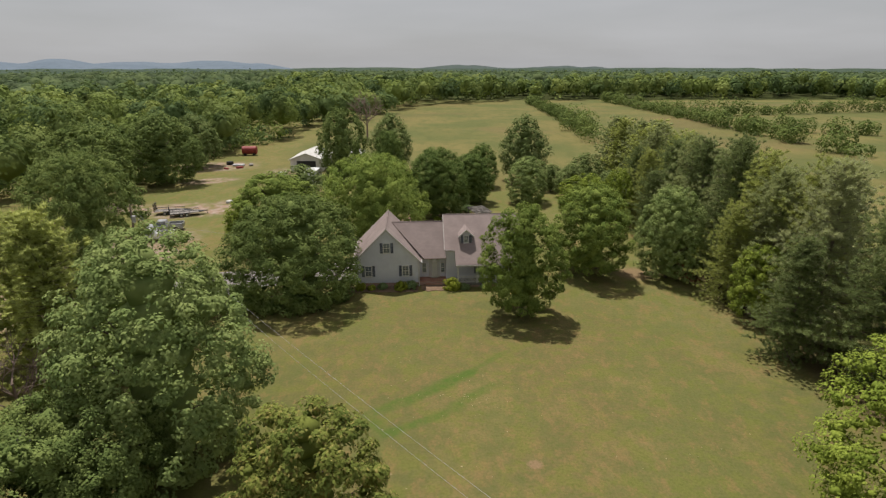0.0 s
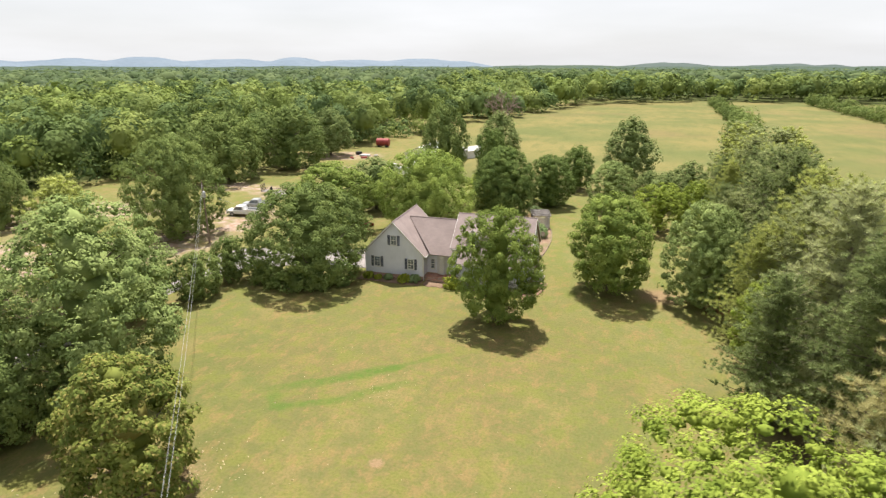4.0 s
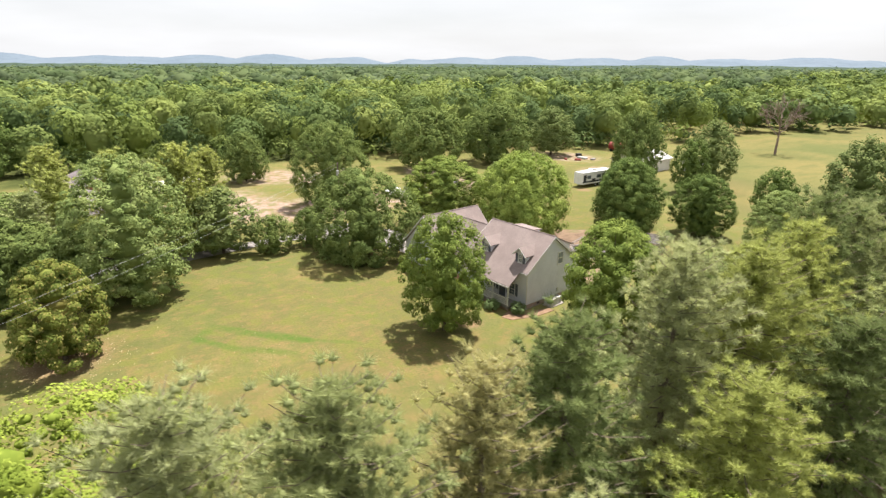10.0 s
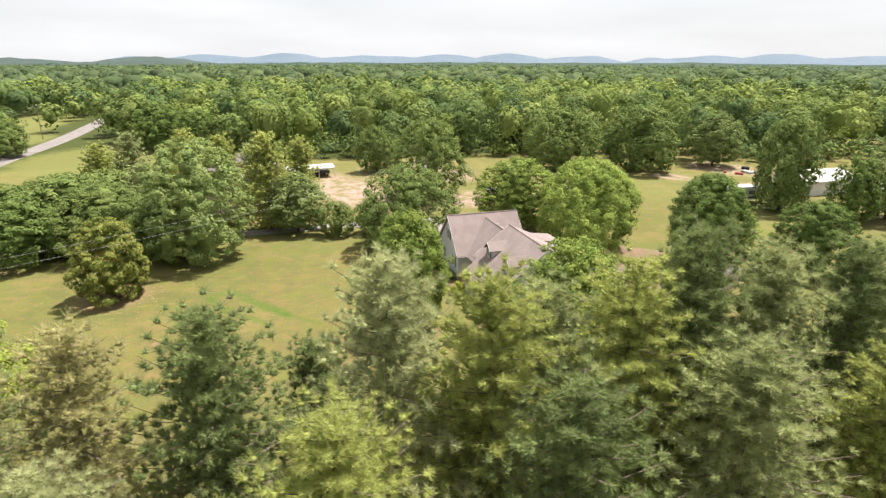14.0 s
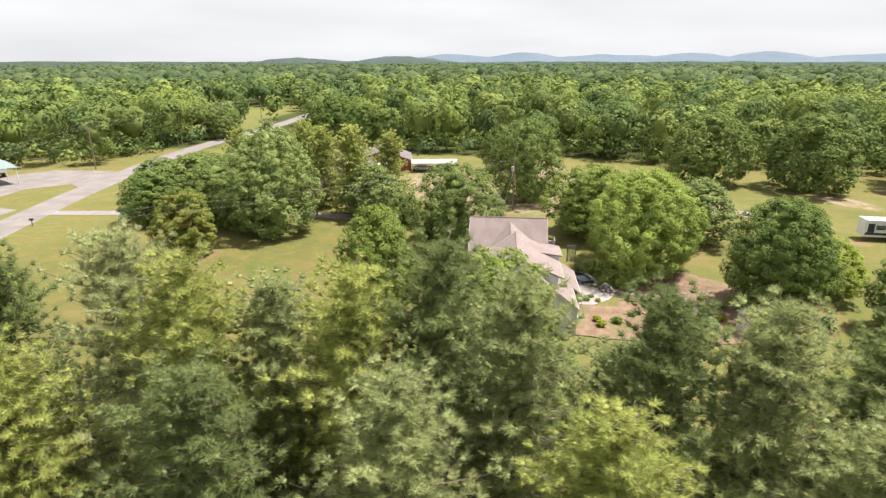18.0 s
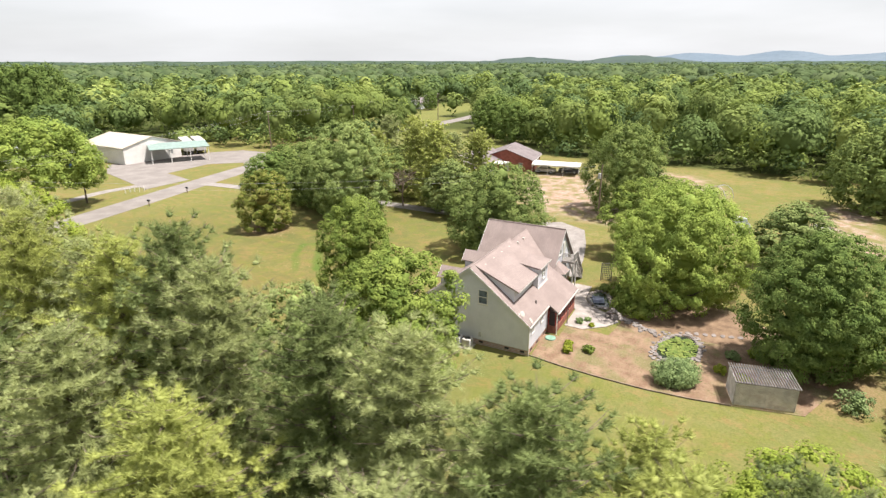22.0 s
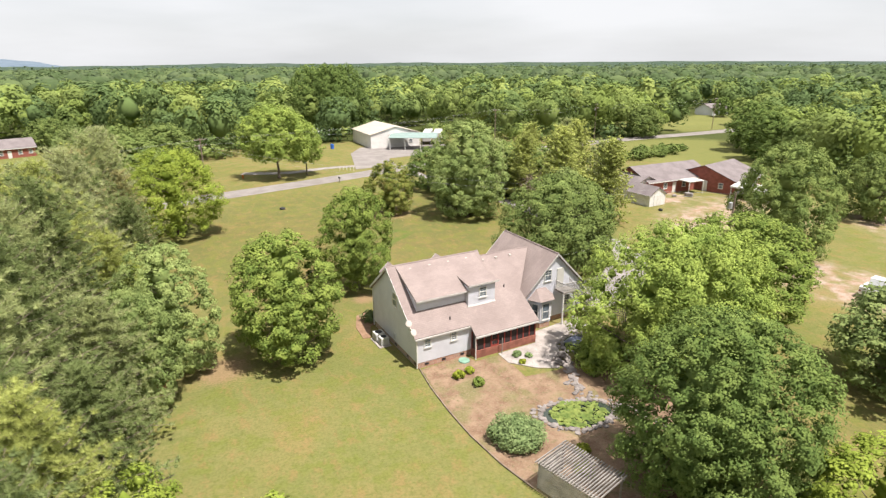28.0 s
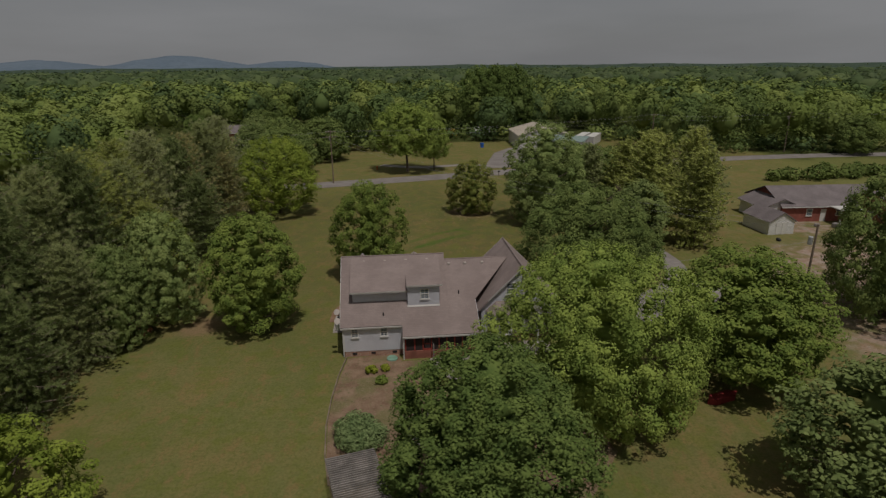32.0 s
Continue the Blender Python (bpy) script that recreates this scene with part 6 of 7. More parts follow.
def pond(x, y, rx, ry, turn, pads, label, seed):
    p = thing("pond", pose(x, y, 0, 0, 0, turn), label, "pond")
    part("water", prism(blob(rx, ry, 0.045, seed), (0, 0, -0.06)), WATER, p)
    n = int(2 * math.pi * (rx + ry) / 2 / 0.36)
    for i, (a, b, _) in enumerate(blob(rx + 0.2, ry + 0.2, 0, seed, n)):
        stone(p, a + rng.gauss(0, 0.05), b + rng.gauss(0, 0.05), 0.08, rng.uniform(0.2, 0.32), rng.uniform(0, 360))
        if rng.random() < 0.7:
            stone(p, a * 1.14 + rng.gauss(0, 0.1), b * 1.16 + rng.gauss(0, 0.1), 0.05, rng.uniform(0.14, 0.26), rng.uniform(0, 360))
    if pads:
        bm = bmesh.new()
        vs = [bm.verts.new((0.2 * math.cos(a), 0.2 * math.sin(a), 0.012 * math.sin(3 * a))) for a in (0.35 + 5.6 * k / 11 for k in range(12))]
        c = bm.verts.new((0, 0, 0.02))
        for a, b in zip(vs, vs[1:]):
            bm.faces.new((c, a, b))
        me = bpy.data.meshes.new("lily_pad")
        bm.to_mesh(me)
        bm.free()
        me.materials.append(LEAF_LILY)
        for i in range(pads):
            a, f = rng.uniform(0, 6.28), math.sqrt(rng.uniform(0, 0.93))
            ob = new("lily_pad", me)
            ob.parent = p
            ob.matrix_local = pose(rx * 0.93 * f * math.cos(a), ry * 0.93 * f * math.sin(a), 0.06 + rng.uniform(0, 0.12), rng.gauss(0, 14), rng.gauss(0, 14), rng.uniform(0, 360)) @ Matrix.Scale(rng.uniform(0.7, 1.35), 4)
    return p


pond(0.75, 87.2, 2.5, 1.75, -12, 230, "stone-rimmed garden pond covered with green lily pads", 3)
pond(-6.5, 77.7, 1.9, 1.15, 20, 0, "small dark garden pool beside the patio", 8)
solo("pond_cover", prism([(-0.95, -0.6, 0.1), (0.9, -0.65, 0.1), (1.0, 0.55, 0.12), (-0.85, 0.65, 0.1)], (0, 0, -0.06)), POOL_TARP, pose(-6.3, 77.6, 0.06, 0, 0, 24), "slate-blue sheet lying over the small pool", "cover")
falls = thing("rock_waterfall", pose(-2.9, 80.1, 0), "dark heap of stacked stones at the small pool", "rocks")
for i in range(34):
    a, f = rng.uniform(0, 6.28), rng.random()
    stone(falls, 0.9 * f * math.cos(a), 0.75 * f * math.sin(a), 0.1 + 0.75 * (1 - f), rng.uniform(0.2, 0.36), rng.uniform(0, 360))
brook = thing("rock_cascade", Matrix(), "dry cascade of grey stones between patio and pond", "rocks")
for i in range(70):
    f = rng.random()
    stone(brook, -1.2 - 1.9 * f + rng.gauss(0, 0.28), 85.2 - 4.4 * f + rng.gauss(0, 0.3), 0.07, rng.uniform(0.13, 0.3), rng.uniform(0, 360))
path = thing("stepping_stones", Matrix(), "row of flat pale stepping stones", "stepping stones")
for i in range(7):
    part("stone", prism([(-3.0 - i * 0.25 + x, 87.4 + i * 0.75 + y, 0.075) for x, y, _ in blob(0.34, 0.24, 0, i, 10)], (0, 0, -0.06)), STONE, path)
b = shrub("round_bush", 300, 1.95, 1.75, LEAF_BUSH, 130, 70, 0.075)
b.matrix_world = pose(6.7, 88.0, 0)
tagged(b, "large rounded blue-green bush on the bed", "bush")
for i, (x, y, s, mat, lab) in enumerate(((6.6, 78.6, 0.5, LEAF_LIME, "low bright green shrub on the bed"), (5.4, 78.3, 0.42, LEAF_LIME, "low green shrub on the bed"), (5.6, 80.3, 0.5, LEAF_MAPLE, "small green sapling on the bed"),
                                         (3.4, 91.0, 0.55, LEAF_LIME, "yellow-green shrub beside the pergola"), (4.6, 92.8, 0.75, LEAF_LIME, "yellow-green shrub under the pergola"), (0.3, 91.6, 0.6, LEAF_BUSH, "green shrub under the tree"),
                                         (-1.0, 93.5, 0.8, LEAF_BRIGHT, "bright green shrub under the tree"), (4.2, 100.5, 1.3, LEAF_BUSH, "large green shrub behind the pergola"), (0.2, 77.6, 0.4, LEAF_BUSH, "low grey-green plant in the patio bed"),
                                         (-0.7, 78.2, 0.3, LEAF_BUSH, "low plant in the patio bed"), (0.4, 78.9, 0.28, LEAF_LIME, "low plant in the patio bed"), (-5.4, 80.4, 0.7, LEAF_OAK, "loose shrub beside the small pool"),
                                         (-9.4, 77.4, 0.6, LEAF_OAK, "loose shrub beside the small pool"), (-4.0, 82.6, 0.7, LEAF_BRIGHT, "light green shrub under the silver maple"))):
    p = shrub("shrub", 320 + i, 1.3 * s, 1.0 * s, mat, 20, 36)
    p.matrix_world = pose(x, y, 0.03, 0, 0, i * 50)
    tagged(p, lab, "shrub")
solo("septic_lid", disc_stack(((0.5, -0.02), (0.5, 0.1), (0.4, 0.14)), 18), GREEN_PLASTIC, pose(4.9, 76.3, 0.03), "faded green round septic lid beside the wall", "lid")


def pergola(x, y, turn, length, depth, height):
    """A lattice-walled garden shelter under an open slatted top."""
    p = thing("pergola", pose(x, y, 0, 0, 0, turn), "weathered grey lattice shelter with an open slatted top", "pergola")
    for a in (0.05, length / 2, length - 0.05):
        for d in (0.05, depth - 0.05):
            part("post", box(a - 0.05, a + 0.05, d - 0.05, d + 0.05, -0.05, height), GREY_WOOD, p)
    for d in (0.05, depth - 0.05):
        part("beam", box(-0.1, length + 0.1, d - 0.04, d + 0.04, height, height + 0.14), GREY_WOOD, p)
    n = 24
    for i in range(n):
        a = -0.05 + (length + 0.1) * i / (n - 1)
        part("slat", box(a - 0.028, a + 0.028, -0.3, depth + 0.3, height + 0.14, height + 0.24), GREY_WOOD, p)
    for k, (wall, w) in enumerate((("front", length), ("side", depth))):
        step = 0.15
        for sgn in (-1, 1):
            bm = bmesh.new()
            m = int((w + height) / step)
            for i in range(-m, m):
                x0 = i * step
                pts = []
                a0, a1 = (x0, x0 + (height - 0.1)) if sgn > 0 else (x0 + (height - 0.1), x0)
                lo, hi = (0.1, a0), (height, a1)
                t0, t1 = 0.0, 1.0
                da = hi[1] - lo[1]
                for lim, s in ((0.0, 1), (w, -1)):
                    f0, f1 = s * (lo[1] - lim), s * (hi[1] - lim)
                    if f0 < 0 and f1 < 0:
                        t1 = -1
                    elif f0 < 0:
                        t0 = max(t0, f0 / (f0 - f1))
                    elif f1 < 0:
                        t1 = min(t1, f0 / (f0 - f1))
                if t1 - t0 < 0.05:
                    continue
                q = [(lo[1] + da * t, lo[0] + (hi[0] - lo[0]) * t) for t in (t0, t1)]
                off = 0.0 if sgn > 0 else 0.012
                if wall == "front":
                    slab((q[0][0] - 0.042, -0.012 - off, q[0][1]), (q[0][0] + 0.042, -0.012 - off, q[0][1]), (q[1][0] + 0.042, -0.012 - off, q[1][1]), (q[1][0] - 0.042, -0.012 - off, q[1][1]), 0.01, bm)
                else:
                    slab((-0.012 - off, q[0][0] - 0.042, q[0][1]), (-0.012 - off, q[0][0] + 0.042, q[0][1]), (-0.012 - off, q[1][0] + 0.042, q[1][1]), (-0.012 - off, q[1][0] - 0.042, q[1][1]), 0.01, bm)
            tagged(part("lattice", bm, LATTICE, p, "crossed grey lattice laths"), kind="stuff")


pergola(8.0, 92.4, 106.5, 4.3, 2.5, 1.95)


def trellis(x, y, turn):
    """A tall narrow garden trellis of grey laths."""
    p = thing("trellis", pose(x, y, 0, 0, 0, turn), "narrow weathered grey trellis standing in the garden", "trellis")
    for a in (-0.6, 0.6):
        part("post", box(a - 0.05, a + 0.05, -0.05, 0.05, -0.05, 2.3), GREY_WOOD, p)
    for i in range(9):
        part("lath", box(-0.55, 0.55, -0.02, 0.02, 0.2 + i * 0.25, 0.26 + i * 0.25), GREY_WOOD, p)
    for i in range(5):
        part("lath", box(-0.47 + i * 0.21, -0.41 + i * 0.21, 0.021, 0.04, 0.1, 2.28), GREY_WOOD, p)


trellis(-12.6, 76.6, 115)


# ---- poles and wires ----
def utility_pole(x, y, h, arms, turn, label, box_on=False):
    p = thing("utility_pole", pose(x, y, 0, 0, 0, turn), label, "utility pole", "poles")
    part("shaft", tube([(0, 0, -0.2), (0, 0, h)], 0.15, 0.1, 10), POLE_WOOD, p)
    for i in range(arms):
        z = h - 0.35 - i * 1.1
        part("crossarm", box(-1.15, 1.15, 0.09, 0.2, z - 0.06, z + 0.06), POLE_WOOD, p)
        for k in (-1.05, -0.4, 0.4, 1.05):
            part("insulator", disc_stack(((0.03, z + 0.06), (0.06, z + 0.12), (0.03, z + 0.22)), 8), LIGHT_METAL, p).location = (k, 0.145, 0)
    if box_on:
        part("transformer", disc_stack(((0.22, h - 2.2), (0.24, h - 2.15), (0.24, h - 1.4), (0.2, h - 1.35)), 14), GALV, p, "grey transformer can").location = (0.1, -0.38, 0)
    return p


utility_pole(-38.5, 67.8, 9.3, 0, 40, "leaning wooden utility pole with a transformer in the yard", True)
utility_pole(21.2, -3.6, 11.6, 2, 15, "wooden utility pole with crossarms beside the road", True)
utility_pole(-62.8, -35.0, 11.5, 1, 15, "wooden utility pole beside the road")
utility_pole(-103, -37.5, 11.5, 2, 8, "wooden utility pole beside the road", True)
utility_pole(-160, -38.5, 11.5, 1, 5, "wooden utility pole beside the road")
utility_pole(96, 26, 11.5, 2, 20, "wooden utility pole beside the road")


def wire(a, c, sag, r=0.009):
    pts = []
    for i in range(17):
        f = i / 16
        p = Vector(a).lerp(Vector(c), f)
        p.z -= sag * 4 * f * (1 - f)
        pts.append(p)
    solo("overhead_wire", tube(pts, r, sides=4), WIRE, Matrix(), "thin sagging overhead wire between poles", "wire", "wires")


wire((-38.5, 67.8, 9.1), (21.2, -3.6, 10.0), 1.6)
wire((-38.5, 67.8, 8.6), (21.2, -3.6, 9.4), 2.0)
wire((-38.5, 67.8, 7.6), (-10.9, 66.5, 4.2), 0.5)
ends = [(96, 26), (21.2, -3.6), (-62.8, -35.0), (-103, -37.5), (-160, -38.5)]
for (x0, y0), (x1, y1) in zip(ends, ends[1:]):
    for k, z in ((-1.0, 11.3), (0.9, 11.3), (0.0, 10.2)):
        wire((x0 + k * 0.2, y0 + k, z), (x1 + k * 0.2, y1 + k, z), 0.9, 0.009)


# ---- other buildings ----
def simple_house(name, x, y, turn, length, width, eave, top, wall, roofing, label, category="house", windows=(), doors=(), over=0.4, front=True):
    """A gabled building, its ridge along x; windows and doors on the -y and +y sides by (x, side)."""
    h = thing(name, pose(x, y, 0, 0, 0, turn), label, category)
    L, Wd = length / 2, width / 2
    part("wall", prism([(-L, -Wd, -0.05), (-L, Wd, -0.05), (-L, Wd, eave), (-L, 0, top - 0.12), (-L, -Wd, eave)], (length, 0, 0)), wall, h)
    s = (top - eave) / Wd
    for d in (-1, 1):
        part("roof", slab((-L - over, 0, top), (L + over, 0, top), (L + over, d * (Wd + over), eave - s * over + 0.1), (-L - over, d * (Wd + over), eave - s * over + 0.1), 0.12), roofing, h)
        part("fascia", box(-L - over, L + over, d * (Wd + over) - 0.03, d * (Wd + over) + 0.03, eave - s * over - 0.1, eave - s * over + 0.06), WHITE, h)
    for wx, side in windows:
        glazed(h, "window", 1.0, 1.2, pose(wx, side * (Wd + 0.01), 1.55, 0, 0, 0 if side < 0 else 180), mullions=False)
    for wx, side in doors:
        part("door", box(wx - 0.45, wx + 0.45, side * Wd - 0.04, side * Wd + 0.04, 0, 2.05), WHITE, h, "white door")
    return h


simple_house("neighbour_house", -65.5, 29.4, 0, 17, 10.4, 2.7, 5.0, RED_BRICK_FAR, SHINGLE_GREY, "low red brick house with a grey-brown roof", windows=((-6, 1), (-1, 1), (4, 1), (-4, -1), (3, -1)), doors=((1.6, 1),))
n2 = simple_house("neighbour_house", -76.1, 34.5, 14, 11.6, 13.0, 2.7, 5.2, RED_BRICK_FAR, SHINGLE_GREY, "red brick gabled house wing with white windows and door", windows=((-3, 1), (2, 1)))
for v, wdt in ((-3.2, 0.9), (3.6, 0.9)):
    glazed(n2, "window", wdt, 1.1, pose(5.81, v, 1.5, 0, 0, 90), mullions=False)
part("door", box(5.78, 5.85, -0.1, 0.85, 0, 2.1), WHITE, n2, "white door")
simple_house("garage", -57.2, 30.5, 90, 7, 6, 2.4, 3.8, SIDING_WHITE, SHINGLE_GREY, "small white garage with a grey roof", "garage")
sh = simple_house("garden_shed", -52.4, 38.4, 96, 6.0, 4.2, 2.1, 3.5, SIDING_WHITE, SHINGLE_GREY, "white wooden garden shed with double doors and a grey roof", "shed", over=0.2)
for y0 in (-0.95, 0.02):
    part("door", box(2.98, 3.05, y0, y0 + 0.93, 0.05, 1.9), WHITE, sh, "white shed door")
aw = thing("patio_cover", pose(-66.5, 36.2, 0), "white flat patio cover on thin posts beside the brick house", "patio cover")
part("cover", box(-2, 2, -1.6, 1.6, 2.5, 2.65), ROOF_METAL, aw)
for x, y in ((-1.9, 1.5), (1.9, 1.5)):
    part("post", box(x - 0.05, x + 0.05, y - 0.05, y + 0.05, -0.05, 2.5), WHITE, aw)


def carport(x, y, turn, length, width, h, label, roofing, n=4):
    c = thing("carport", pose(x, y, 0, 0, 0, turn), label, "carport")
    for d in (-1, 1):
        part("roof", slab((-length / 2, 0, h + 0.5), (length / 2, 0, h + 0.5), (length / 2, d * width / 2, h), (-length / 2, d * width / 2, h), 0.06), roofing, c)
        part("trim", box(-length / 2, length / 2, d * width / 2 - 0.04, d * width / 2 + 0.04, h - 0.3, h - 0.02), roofing, c)
        for i in range(n):
            a = -length / 2 + 0.2 + (length - 0.4) * i / (n - 1)
            part("post", box(a - 0.05, a + 0.05, d * (width / 2 - 0.1) - 0.05, d * (width / 2 - 0.1) + 0.05, -0.05, h), WHITE, c)
    return c


carport(-73.6, 47.6, 101, 11.0, 5.6, 2.3, "open carport with a white metal roof", ROOF_METAL)
shop = simple_house("shop_building", -36.2, -59.5, 90, 19, 16, 4.2, 6.4, METAL_WALL, ROOF_CREAM, "white sheet-metal workshop with a cream roof", "shop", over=0.3)
part("roller_door", box(9.46, 9.56, -2.0, 1.6, 0, 3.2), WHITE, shop, "white roller door")
glazed(shop, "window", 1.2, 1.0, pose(9.51, 5.0, 1.8, 0, 0, 90), mullions=False)
can = thing("canopy", pose(-40.0, -44.6, 0, 0, 0, -28), "teal sheet-metal canopy on white posts", "canopy")
part("roof", slab((-7.2, -4.0, 4.4), (7.2, -4.0, 4.4), (7.2, 3.6, 3.7), (-7.2, 3.6, 3.7), 0.15), ROOF_TEAL, can)
for x in (-6.8, -2.3, 2.3, 6.8):
    for y in (-3.6, 3.3):
        part("post", box(x - 0.08, x + 0.08, y - 0.08, y + 0.08, -0.05, 3.7), WHITE, can)
simple_house("barn", -34.5, 149, 90, 13, 8, 3.0, 4.6, METAL_WALL, ROOF_METAL, "pale open-fronted farm shed with a light metal roof", "barn")
# the wall is solid here; a dark panel gives the shade of the doorway
part("opening", box(-6.56, -6.5, -2.4, 2.4, 0, 2.6), DARK_METAL, bpy.data.objects["barn"], "dark panel for the shade inside the doorway")
simple_house("farm_shed", -25.4, 159.4, 60, 6, 4, 2.2, 3.0, METAL_WALL, ROOF_METAL, "small pale metal farm shed", "shed")
simple_house("bungalow", 68.5, -84, 20, 10.5, 8, 2.8, 5.0, RED_BRICK_FAR, SHINGLE_GREY, "brown-roofed brick bungalow among trees", windows=((-4, 1), (-1.5, 1), (3, 1)), doors=((1, 1),))
simple_house("bungalow", 83, -236, 0, 18, 9, 3, 6, SIDING_WHITE, SHINGLE_GREY, "far pale house among trees", windows=((-5, 1), (4, 1)))
simple_house("bungalow", -211, -82, 10, 15, 9, 2.8, 5.2, SIDING, SHINGLE_GREY, "far grey house with a grey-brown roof beside the road", windows=((-5, 1), (4, 1)))
simple_house("farmhouse", -232, 2, 30, 12, 9, 4, 7.5, SIDING_WHITE, RED_BRICK_FAR, "white farmhouse with a red roof among far trees", windows=((-3, 1), (3, 1)))
solo("box_container", box(-2.4, 2.4, -1.2, 1.2, 0.4, 2.6, bevel=0.06), YELLOW, pose(-9, -84, 0, 0, 0, 20), "yellow storage box behind the trees", "container")
can2 = thing("storage_wagon", pose(-57.6, 169.5, 0, 0, 0, 5), "red closed farm wagon at the woods' edge", "wagon")
part("body", disc_stack(((1.0, -2.1), (1.2, -2.0), (1.2, 2.0), (1.0, 2.1)), 16), RED_PAINT, can2).matrix_local = pose(0, 0, 1.5, 0, 90, 0)
for x in (-1.3, 1.3):
    part("axle", tube([(x, -1.0, 0.35), (x, 1.0, 0.35)], 0.35, sides=12), RUBBER, can2)


# ---- vehicles ----
def wheel(parent, x, y, r, w=0.22):
    ob = part("wheel", tube([(x, y - w / 2, r), (x, y + w / 2, r)], r, sides=16), RUBBER, parent)
    part("rim", tube([(x, y - w / 2 - 0.01, r), (x, y + w / 2 + 0.01, r)], r * 0.58, sides=12), GALV, ob)


def vehicle(x, y, turn, body, label, kind="pickup"):
    c = thing(kind, pose(x, y, 0, 0, 0, turn), label, "car" if kind == "sedan" else "truck", "parked vehicles")
    if kind == "pickup":
        L, cab = 2.8, [(-0.45, 1.05), (-0.25, 1.78), (1.0, 1.78), (1.65, 1.1)]
    else:
        L, cab = 2.3, [(-1.9, 1.0), (-1.2, 1.5), (0.5, 1.5), (1.2, 0.98)]
    bm = box(-L, L, -0.95, 0.95, 0.42, 1.08, bevel=0.1)
    part("body", bm, body, c)
    part("cab", prism([(cx, -0.8, cz) for cx, cz in cab], (0, 1.6, 0)), body, c)
    for y0 in (-0.815, 0.8):
        part("side_window", prism([(cab[0][0] + 0.2, y0, cab[0][1] + 0.1), (cab[1][0] + 0.1, y0, cab[1][1] - 0.12), (cab[2][0] - 0.05, y0, cab[2][1] - 0.12), (cab[3][0] - 0.25, y0, cab[3][1] + 0.05)], (0, 0.015, 0)), GLASS, c)
    a, d = Vector((cab[2][0], 0, cab[2][1])), Vector((cab[3][0], 0, cab[3][1]))
    n = Vector((cab[2][1] - cab[3][1], 0, cab[3][0] - cab[2][0])).normalized() * 0.012
    p, q = a.lerp(d, 0.1) + n, a.lerp(d, 0.92) + n
    part("windscreen", prism([(p.x, -0.7, p.z), (p.x, 0.7, p.z), (q.x, 0.74, q.z), (q.x, -0.74, q.z)], n), GLASS, c)
    if kind == "pickup":
        part("bed", box(-L + 0.1, -0.55, -0.78, 0.78, 1.081, 1.1), RUBBER, c, "dark open load bed")
        for y0 in (-0.95, 0.83):
            part("bed_side", box(-L, -0.5, y0, y0 + 0.12, 1.08, 1.3, bevel=0.02), body, c)
        part("tailgate", box(-L, -L + 0.1, -0.83, 0.83, 1.08, 1.3, bevel=0.02), body, c)
    for s in (-1, 1):
        part("headlight", box(L - 0.02, L + 0.015, s * 0.68 - 0.17, s * 0.68 + 0.17, 0.72, 0.92), LIGHT_METAL, c)
        part("tail_light", box(-L - 0.015, -L + 0.02, s * 0.8 - 0.09, s * 0.8 + 0.09, 0.75, 0.98), RED_PAINT, c)
        for wx in (-L * 0.62, L * 0.62):
            wheel(c, wx, s * 0.87, 0.38)
    part("bumper", box(L - 0.05, L + 0.1, -0.9, 0.9, 0.42, 0.6, bevel=0.03), GALV, c)


vehicle(-44.3, 83.2, 190, WHITE_PAINT, "white pickup truck parked on the dusty yard")
vehicle(-45.0, 88.4, 195, SILVER_PAINT, "silver pickup truck parked on the dusty yard")
vehicle(-75.0, 50.0, 100, DARK_PAINT, "dark car parked under the carport", "sedan")
vehicle(-73.0, 45.0, 100, SILVER_PAINT, "silver car parked under the carport", "sedan")


def box_van(x, y, turn, label):
    c = thing("box_van", pose(x, y, 0, 0, 0, turn), label, "van", "vans behind the shop")
    part("cargo_box", box(-3.0, 1.4, -1.1, 1.1, 0.7, 3.1, bevel=0.05), WHITE_PAINT, c)
    part("cab", prism([(1.4, -1.0, 0.5), (1.4, -1.0, 2.2), (2.1, -1.0, 2.2), (2.7, -1.0, 1.35), (3.2, -1.0, 1.2), (3.2, -1.0, 0.5)], (0, 2.0, 0)), WHITE_PAINT, c)
    part("windscreen", prism([(2.14, -0.9, 2.18), (2.14, 0.9, 2.18), (2.73, 0.9, 1.37), (2.73, -0.9, 1.37)], (0.02, 0, 0.02)), GLASS, c)
    for wx in (-1.8, 2.3):
        for s in (-1, 1):
            wheel(c, wx, s * 0.95, 0.42)


box_van(-19.2, -83.5, 80, "white box van parked behind the shop")
box_van(-22.4, -83.0, 85, "white box van parked behind the shop")
solo("waste_bin", disc_stack(((0.5, 0), (0.6, 1.3), (0.62, 1.4)), 12), BLUE_PLASTIC, pose(-17.7, -55.8, 0), "blue plastic waste bin on the shop yard", "bin")


